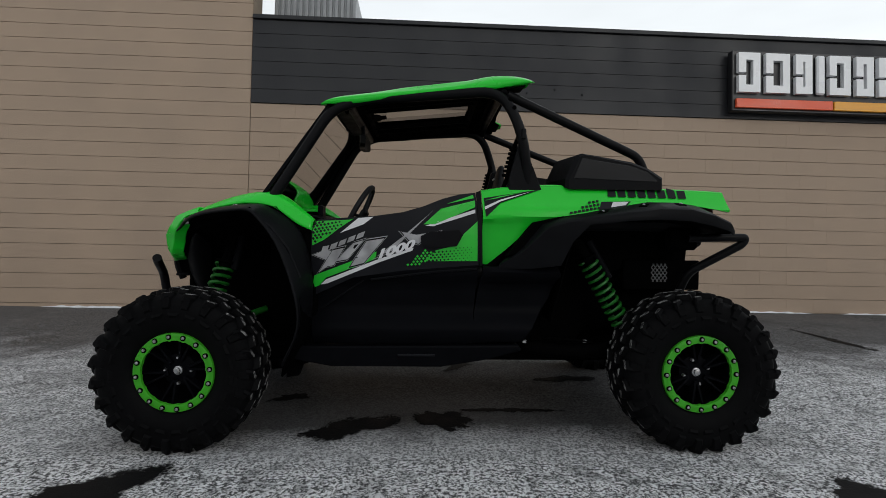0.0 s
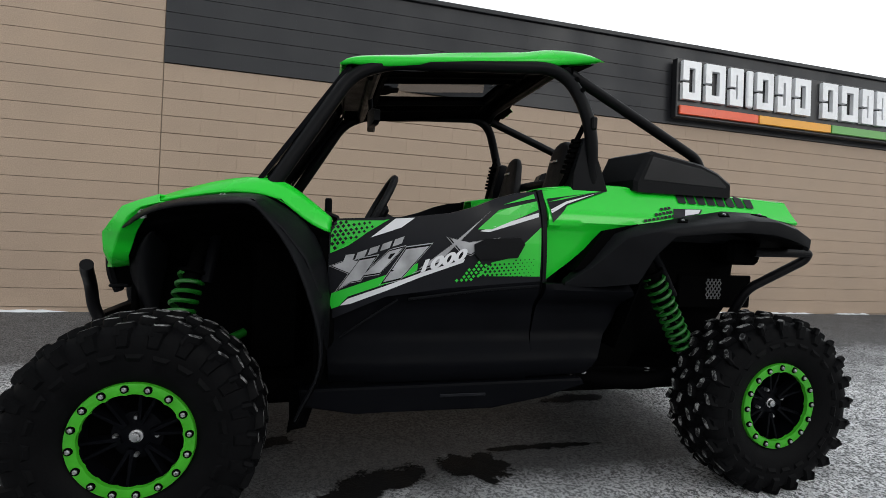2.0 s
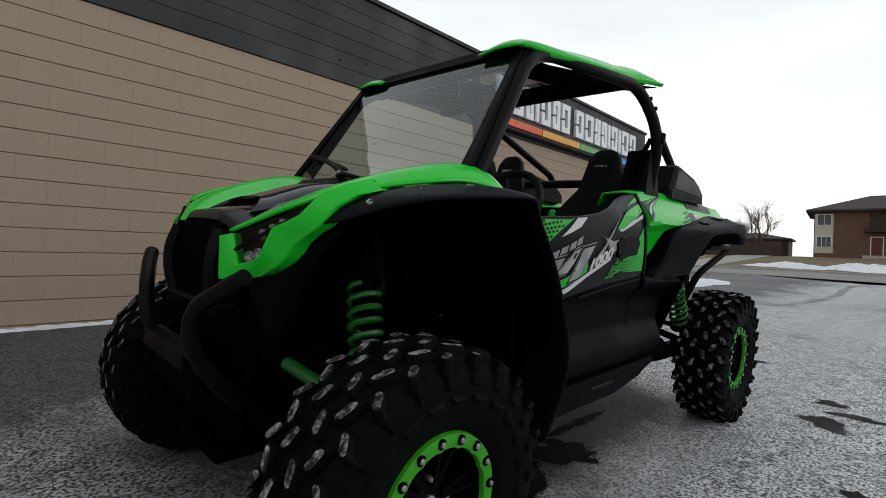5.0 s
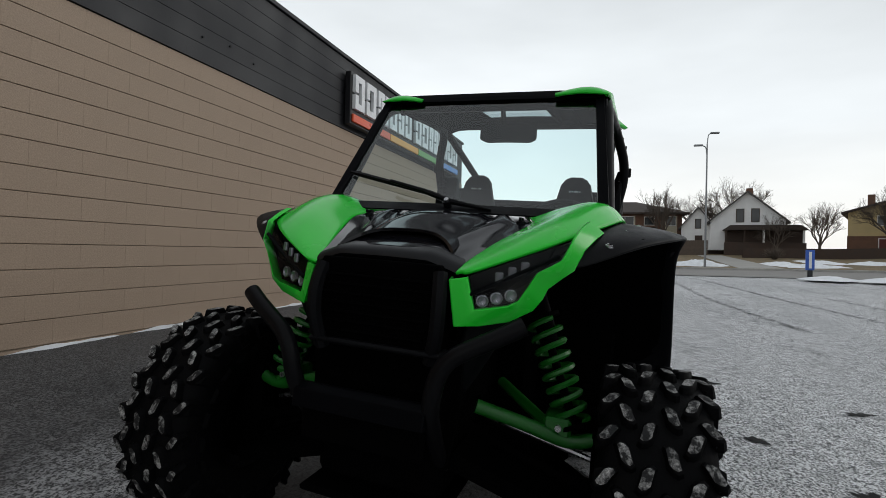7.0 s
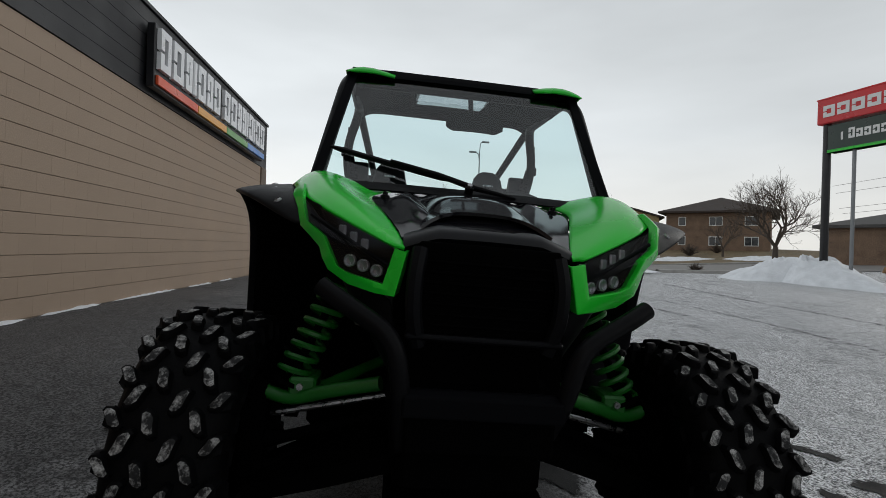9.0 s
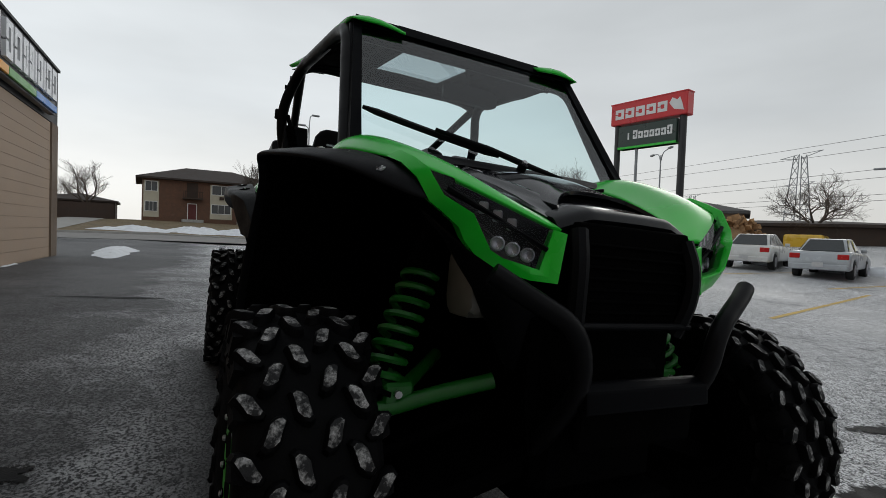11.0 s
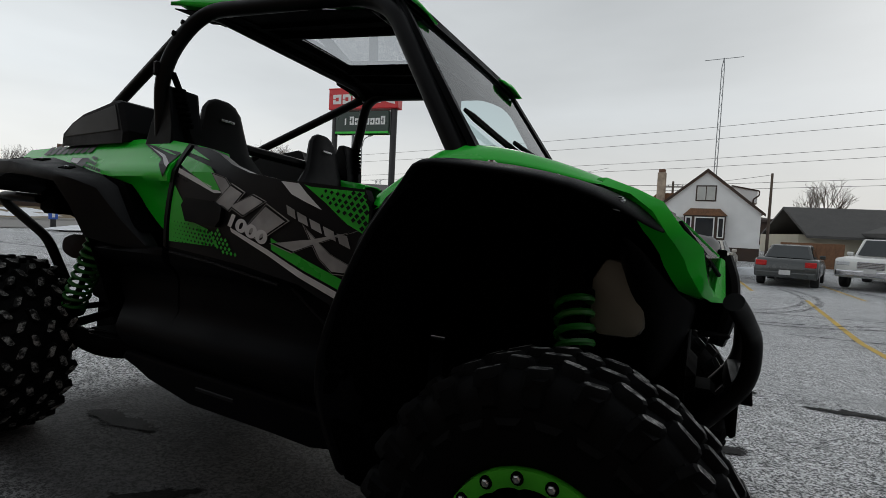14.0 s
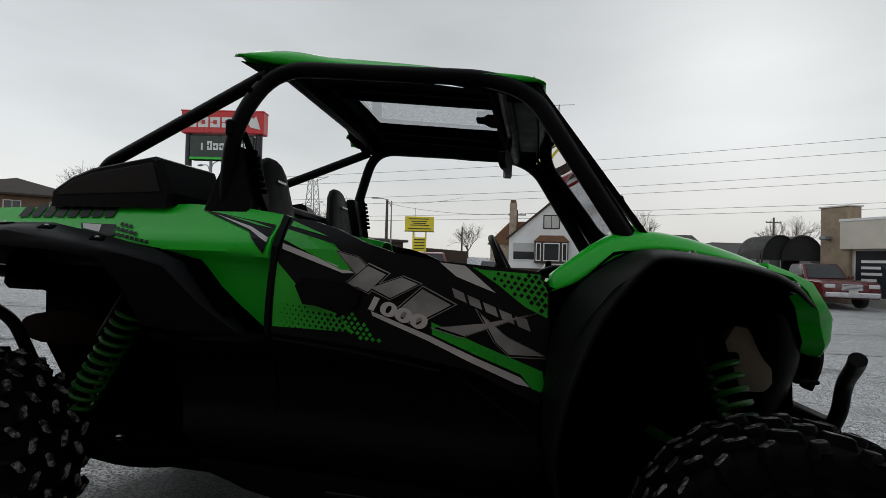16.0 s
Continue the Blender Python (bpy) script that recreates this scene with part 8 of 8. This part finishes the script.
# ---- parked vehicles ----
CAR_GLASS = material("dark_car_glass", (0.02, 0.024, 0.026), 0.06, vary=0.2, scale=1, spec=0.6, rough_vary=0.02)
CAR_TYRE = material("car_tyre", (0.012, 0.012, 0.013), 0.75, vary=0.2, scale=10)
CAR_RIM = material("alloy_car_rim", (0.35, 0.35, 0.37), 0.35, metal=0.6, vary=0.15, scale=8)
CAR_TRIM = material("black_car_trim", (0.015, 0.015, 0.016), 0.55, vary=0.15, scale=5)
CHROME = material("chrome_trim", (0.55, 0.55, 0.57), 0.15, metal=1.0, vary=0.1, scale=6)
LAMP_RED = material("red_tail_lens", (0.45, 0.012, 0.012), 0.2, vary=0.1, scale=10, coat=0.3)
LAMP_CLEAR = material("clear_head_lens", (0.55, 0.56, 0.58), 0.15, vary=0.15, scale=20, coat=0.3)
PLATE = material("pale_plate", (0.5, 0.5, 0.5), 0.5, vary=0.1, scale=10)


def paint(name, rgb):
    return material(name, rgb, 0.28, vary=0.06, scale=1.5, coat=0.5, rough_vary=0.06, second=tuple(min(1, c * 0.8 + 0.04) for c in rgb), cover=0.3)


# outline of the lower body and of the cabin, in lengths of the car and metres of height
BODIES = {
    "sedan": dict(L=4.6, W=1.78, low=[(0, 0.42), (0.01, 0.30), (0.985, 0.28), (1.0, 0.46), (0.995, 0.66), (0.93, 0.76), (0.72, 0.92), (0.20, 0.97), (0.03, 0.95), (0.0, 0.80)], cab=[(0.13, 0.95, 0.74), (0.27, 1.42, 0.56), (0.52, 1.45, 0.56), (0.72, 0.92, 0.72)], wheels=(0.205, 0.80), r=0.32),
    "big_sedan": dict(L=5.0, W=1.88, low=[(0, 0.42), (0.01, 0.28), (0.985, 0.26), (1.0, 0.48), (0.99, 0.80), (0.95, 0.86), (0.70, 0.98), (0.20, 1.04), (0.03, 1.02), (0.0, 0.82)], cab=[(0.12, 1.02, 0.78), (0.25, 1.45, 0.60), (0.50, 1.47, 0.60), (0.68, 0.97, 0.76)], wheels=(0.19, 0.80), r=0.35),
    "suv": dict(L=4.5, W=1.84, low=[(0, 0.45), (0.01, 0.30), (0.985, 0.30), (1.0, 0.55), (0.99, 0.85), (0.93, 0.95), (0.73, 1.08), (0.10, 1.12), (0.0, 1.02)], cab=[(0.02, 1.08, 0.80), (0.10, 1.62, 0.64), (0.52, 1.68, 0.64), (0.73, 1.06, 0.78)], wheels=(0.20, 0.80), r=0.36),
    "pickup": dict(L=5.5, W=1.95, low=[(0, 0.55), (0.01, 0.42), (0.985, 0.40), (1.0, 0.60), (0.995, 0.98), (0.97, 1.05), (0.70, 1.12), (0.40, 1.15), (0.39, 1.18), (0.0, 1.18)], cab=[(0.40, 1.12, 0.82), (0.425, 1.72, 0.66), (0.60, 1.74, 0.66), (0.705, 1.10, 0.80)], wheels=(0.20, 0.80), r=0.38),
    "jeep": dict(L=4.2, W=1.78, low=[(0, 0.60), (0.01, 0.48), (0.98, 0.46), (1.0, 0.62), (0.99, 0.98), (0.72, 1.08), (0.70, 1.15), (0.0, 1.15)], cab=[(0.005, 1.13, 0.74), (0.03, 1.80, 0.68), (0.60, 1.82, 0.68), (0.69, 1.12, 0.72)], wheels=(0.18, 0.82), r=0.40),
}


def parked(kind, mat, label, x, y, heading, name="parked_car"):
    """A car whose tail is at local x = 0 and whose nose points along the heading; (x, y) is its middle."""
    b = BODIES[kind]
    L, W, r = b["L"], b["W"], b["r"]
    g = ground_z(x, y)
    m = Matrix.Translation((x, y, g)) @ Matrix.Rotation(radians(heading), 4, "Z") @ Matrix.Translation((-L / 2, 0, 0))
    c = thing(name, label, "pickup truck" if kind == "pickup" else "car", m)
    # lower body with arched wheel cut-outs
    pts = list(b["low"])
    prof = [(u * L, z) for u, z in pts]
    lowz = prof[1][1]
    outline = [prof[0], prof[1]]
    for wu in b["wheels"]:
        for k in range(9):
            a = math.pi - math.pi * k / 8
            outline.append((wu * L + (r + 0.06) * math.cos(a), max(lowz, r + (r + 0.06) * math.sin(a))))
    outline += prof[2:]
    body = part("body", prism(outline, -W / 2, W / 2, "y"), mat, c)
    bv = body.modifiers.new("round", "BEVEL")
    bv.width, bv.segments, bv.limit_method, bv.angle_limit = 0.07, 3, "ANGLE", radians(50)
    body.data.shade_smooth()
    # cabin
    (u0, z0, w0), (u1, z1, w1), (u2, z2, w2), (u3, z3, w3) = b["cab"]
    cabin = bmesh.new()
    v = [cabin.verts.new(p) for p in ((u0 * L, -w0, z0 - 0.05), (u1 * L, -w1, z1), (u2 * L, -w2, z2), (u3 * L, -w3, z3 - 0.05), (u0 * L, w0, z0 - 0.05), (u1 * L, w1, z1), (u2 * L, w2, z2), (u3 * L, w3, z3 - 0.05))]
    for q in ((0, 1, 5, 4), (1, 2, 6, 5), (2, 3, 7, 6), (0, 3, 2, 1), (4, 5, 6, 7)):
        cabin.faces.new([v[i] for i in q])
    cab = part("cabin", cabin, mat, c)
    bv = cab.modifiers.new("round", "BEVEL")
    bv.width, bv.segments = 0.05, 3
    cab.data.shade_smooth()

    def pane(name, quad, out):
        a, bq, cq, d = [Vector(p) for p in quad]
        mid = (a + bq + cq + d) / 4
        n = (bq - a).cross(d - a).normalized()
        if n.dot(Vector(out)) < 0:
            n = -n
        bm = bmesh.new()
        bm.faces.new([bm.verts.new(mid + (p - mid) * 0.86 + n * 0.012) for p in (a, bq, cq, d)])
        part(name, bm, CAR_GLASS, cab)

    pane("rear_window", ((u0 * L, -w0, z0), (u1 * L, -w1, z1), (u1 * L, w1, z1), (u0 * L, w0, z0)), (-1, 0, 0.3))
    pane("windscreen", ((u3 * L, -w3, z3), (u2 * L, -w2, z2), (u2 * L, w2, z2), (u3 * L, w3, z3)), (1, 0, 0.3))
    for s in (-1, 1):
        n = 1 if kind == "pickup" else 2
        for k in range(n):
            f, e = k / n + 0.02, (k + 1) / n - 0.02
            lo = lambda t: lerp((u0 * L, s * w0, z0), (u3 * L, s * w3, z3), t)
            hi = lambda t: lerp((u1 * L, s * w1, z1), (u2 * L, s * w2, z2), t)
            pane("side_window", (lo(f), hi(f), hi(e), lo(e)), (0, s, 0.2))
        part("mirror", boxed((u3 * L - 0.25, s * (W / 2 - 0.05) - 0.09, z3 + 0.02), (u3 * L - 0.12, s * (W / 2 - 0.05) + 0.09, z3 + 0.16), 0.03), mat, c)
        for wu in b["wheels"]:
            wh = part("wheel", lathe([(0.0, -0.10), (r * 0.62, -0.11), (r * 0.66, -0.12), (r * 0.95, -0.11), (r, -0.08), (r, 0.08), (r * 0.95, 0.11), (r * 0.66, 0.12), (r * 0.62, 0.11), (0, 0.10)], 24), CAR_TYRE, c, "", True)
            wh.matrix_local = Matrix.Translation((wu * L, s * (W / 2 - 0.11), r))
            part("rim", lathe([(0, 0.125), (r * 0.2, 0.125), (r * 0.45, 0.108), (r * 0.60, 0.124), (r * 0.63, 0.118)], 20), CAR_RIM, wh, "", True).matrix_local = Matrix.Identity(4) if s > 0 else Matrix.Rotation(math.pi, 4, "Z")
        zt = prof[-1][1]
        # lamps front and rear
        part("tail_lamp", boxed((-0.02, s * (W / 2 - 0.20) - 0.16, zt - 0.10), (0.10, s * (W / 2 - 0.20) + 0.16, zt + 0.08), 0.02), LAMP_RED, c)
        part("head_lamp", boxed((L - 0.16, s * (W / 2 - 0.24) - 0.19, 0.60 + (0.2 if kind in ("pickup", "jeep") else 0)), (L - 0.0, s * (W / 2 - 0.24) + 0.19, 0.76 + (0.2 if kind in ("pickup", "jeep") else 0)), 0.03), LAMP_CLEAR, c)
    lift = 0.16 if kind in ("pickup", "jeep") else 0.0
    dark = CHROME if kind == "pickup" else CAR_TRIM
    part("rear_bumper", boxed((-0.06, -W / 2 + 0.05, 0.32 + lift), (0.10, W / 2 - 0.05, 0.52 + lift), 0.04, None, 2), mat if kind.endswith("sedan") else dark, c)
    part("front_bumper", boxed((L - 0.10, -W / 2 + 0.05, 0.30 + lift), (L + 0.06, W / 2 - 0.05, 0.50 + lift), 0.04, None, 2), mat if kind.endswith("sedan") else dark, c)
    part("grille", boxed((L - 0.06, -0.36, 0.56 + lift), (L + 0.025, 0.36, 0.80 + lift), 0.02), CHROME if kind in ("big_sedan", "pickup") else CAR_TRIM, c)
    for k in range(4):
        part("grille_bar", boxed((L + 0.02, -0.34, 0.60 + lift + 0.05 * k), (L + 0.035, 0.34, 0.615 + lift + 0.05 * k)), CAR_TRIM, c)
    for xx in (-0.07, L + 0.065):
        part("number_plate", boxed((xx - 0.006, -0.16, 0.42 + lift), (xx + 0.006, 0.16, 0.58 + lift), 0.003), PLATE, c)
    return c


SILVER_PAINT = paint("silver_car_paint", (0.38, 0.40, 0.42))
WHITE_PAINT = paint("white_car_paint", (0.62, 0.62, 0.60))
parked("sedan", WHITE_PAINT, "dusty white compact sedan parked in the lot", 10.4, -20.6, 288)
parked("sedan", SILVER_PAINT, "salt-stained silver sedan parked in the lot", 7.75, -20.7, 286)
suv = parked("suv", paint("dark_red_car_paint", (0.20, 0.012, 0.014)), "dark red compact sport utility vehicle", 4.7, -21.2, 283)
parked("big_sedan", SILVER_PAINT, "large silver sedan with a chrome grille", 1.6, -21.0, 97)
parked("big_sedan", paint("pearl_car_paint", (0.50, 0.46, 0.41)), "pearl white luxury sedan parked in the lot", -1.5, -21.2, 264)
parked("sedan", paint("dark_grey_car_paint", (0.030, 0.034, 0.034)), "dark grey sedan parked in the lot", -4.3, -20.5, 258)
parked("pickup", WHITE_PAINT, "white pickup truck with a chrome grille", -7.3, -21.6, 67, "pickup_truck")
jp = parked("jeep", paint("matt_dark_jeep_paint", (0.020, 0.022, 0.022)), "dark grey boxy off-road car with a spare wheel", -9.6, -22.9, 250)
part("spare_wheel", lathe([(0.0, -0.10), (0.26, -0.10), (0.38, -0.08), (0.40, 0.0), (0.38, 0.08), (0.0, 0.08)], 24, "x"), CAR_TYRE, jp, "", True).matrix_local = Matrix.Translation((-0.10, 0.1, 0.95))
parked("pickup", paint("dark_red_truck_paint", (0.10, 0.008, 0.010)), "dark red pickup truck with chrome bumper", -12.15, -21.8, 90, "pickup_truck")
bus_yellow = paint("bus_yellow_paint", (0.60, 0.36, 0.02))
bus = thing("school_bus", "distant yellow bus half hidden by cars", "bus", Matrix.Translation((17.5, -37.5, ground_z(17.5, -37.5) - 2.1)) @ Matrix.Rotation(radians(-70), 4, "Z"))
part("body", boxed((0, -1.2, 0.5), (8, 1.2, 3.0), 0.25, None, 3), bus_yellow, bus)
for k in range(7):
    part("side_window", boxed((0.7 + 1.0 * k, -1.22, 1.8), (1.5 + 1.0 * k, 1.22, 2.5), 0.02), CAR_GLASS, bus)
for xx in (1.5, 6.4):
    part("wheel", tubed([(xx, -1.22, 0.5), (xx, 1.22, 0.5)], 0.5, 16), CAR_TYRE, bus)

# ---- wall blocks: courses with recessed joints ----
def block_mesh(name, w, h, mat):
    bm = bmesh.new()
    c, e = 0.003, 0.0004
    back = [bm.verts.new(p) for p in ((0, 0.013, 0), (w, 0.013, 0), (w, 0.013, h), (0, 0.013, h))]
    mid = [bm.verts.new(p) for p in ((0, c, 0), (w, c, 0), (w, c, h), (0, c, h))]
    face = [bm.verts.new(p) for p in ((e, 0, c), (w - e, 0, c), (w - e, 0, h - c), (e, 0, h - c))]
    for a, b in ((back, mid), (mid, face)):
        for k in range(4):
            bm.faces.new((a[k], a[(k + 1) % 4], b[(k + 1) % 4], b[k]))
    bm.faces.new(face)
    bmesh.ops.recalc_face_normals(bm, faces=bm.faces)
    me = bpy.data.meshes.new(name)
    bm.to_mesh(me)
    bm.free()
    me.materials.append(mat)
    return me


BW, BH, JOINT = 0.405, 0.2, 0.0065
full = block_mesh("block", BW - 0.0002, BH - JOINT, PAINT_BEIGE)
rest_v, rest_f = [], []


def lay_rest(store, x, z, w, h):
    v, f = store
    k = len(v)
    v += [(x, 0, z), (x + w, 0, z), (x + w, 0, z + h), (x, 0, z + h), (x, 0.013, z), (x + w, 0.013, z), (x + w, 0.013, z + h), (x, 0.013, z + h)]
    f += [(k, k + 1, k + 2, k + 3), (k + 4, k + 5, k + 1, k), (k + 3, k + 2, k + 6, k + 7), (k + 1, k + 5, k + 6, k + 2), (k + 4, k, k + 3, k + 7)]


def stretch(store, x0, x1, z0, z1, near=None):
    """Lays running bond between the limits; blocks inside near become parts."""
    n = int(round((z1 - z0) / BH))
    for j in range(n):
        z = z0 + j * (z1 - z0) / n
        h = (z1 - z0) / n - JOINT
        x = x0 - (BW / 2 if j % 2 else 0)
        while x < x1 - 0.01:
            a, b = max(x, x0), min(x + BW, x1)
            if b - a > 0.03:
                whole = b - a > BW - 0.001
                if near and whole and near[0] <= a <= near[1] and near[2] <= z <= near[3]:
                    o = new("block", full)
                    o.parent = north
                    o.location = (a, 0, z)
                else:
                    lay_rest(store, a, z, b - a - 0.0002, h)
            x += BW


LOW = 0.23
stretch((rest_v, rest_f), SPLIT, END - 0.52, LOW, BAND_Z, (SPLIT, 5.6, 0.0, 3.0))
stretch((rest_v, rest_f), -17, SPLIT - 0.012, LOW, 6.63)
lay_rest((rest_v, rest_f), -17, -0.2, 17 + END - 0.52, 0.2 + LOW - 0.012)
me = bpy.data.meshes.new("blockwork")
me.from_pydata(rest_v, [], rest_f)
me.materials.append(PAINT_BEIGE)
tagged(new("blockwork", me), "rows of beige painted concrete blocks", kind="stuff").parent = north
band_v, band_f = [], []
stretch((band_v, band_f), SPLIT, END, BAND_Z + 0.004, TOP_Z - 0.062)
me = bpy.data.meshes.new("band_blockwork")
me.from_pydata([(x, y - 0.016, z) for x, y, z in band_v], [], band_f)
me.materials.append(PAINT_BLACK)
tagged(new("band_blockwork", me), "rows of charcoal painted concrete blocks", kind="stuff").parent = north
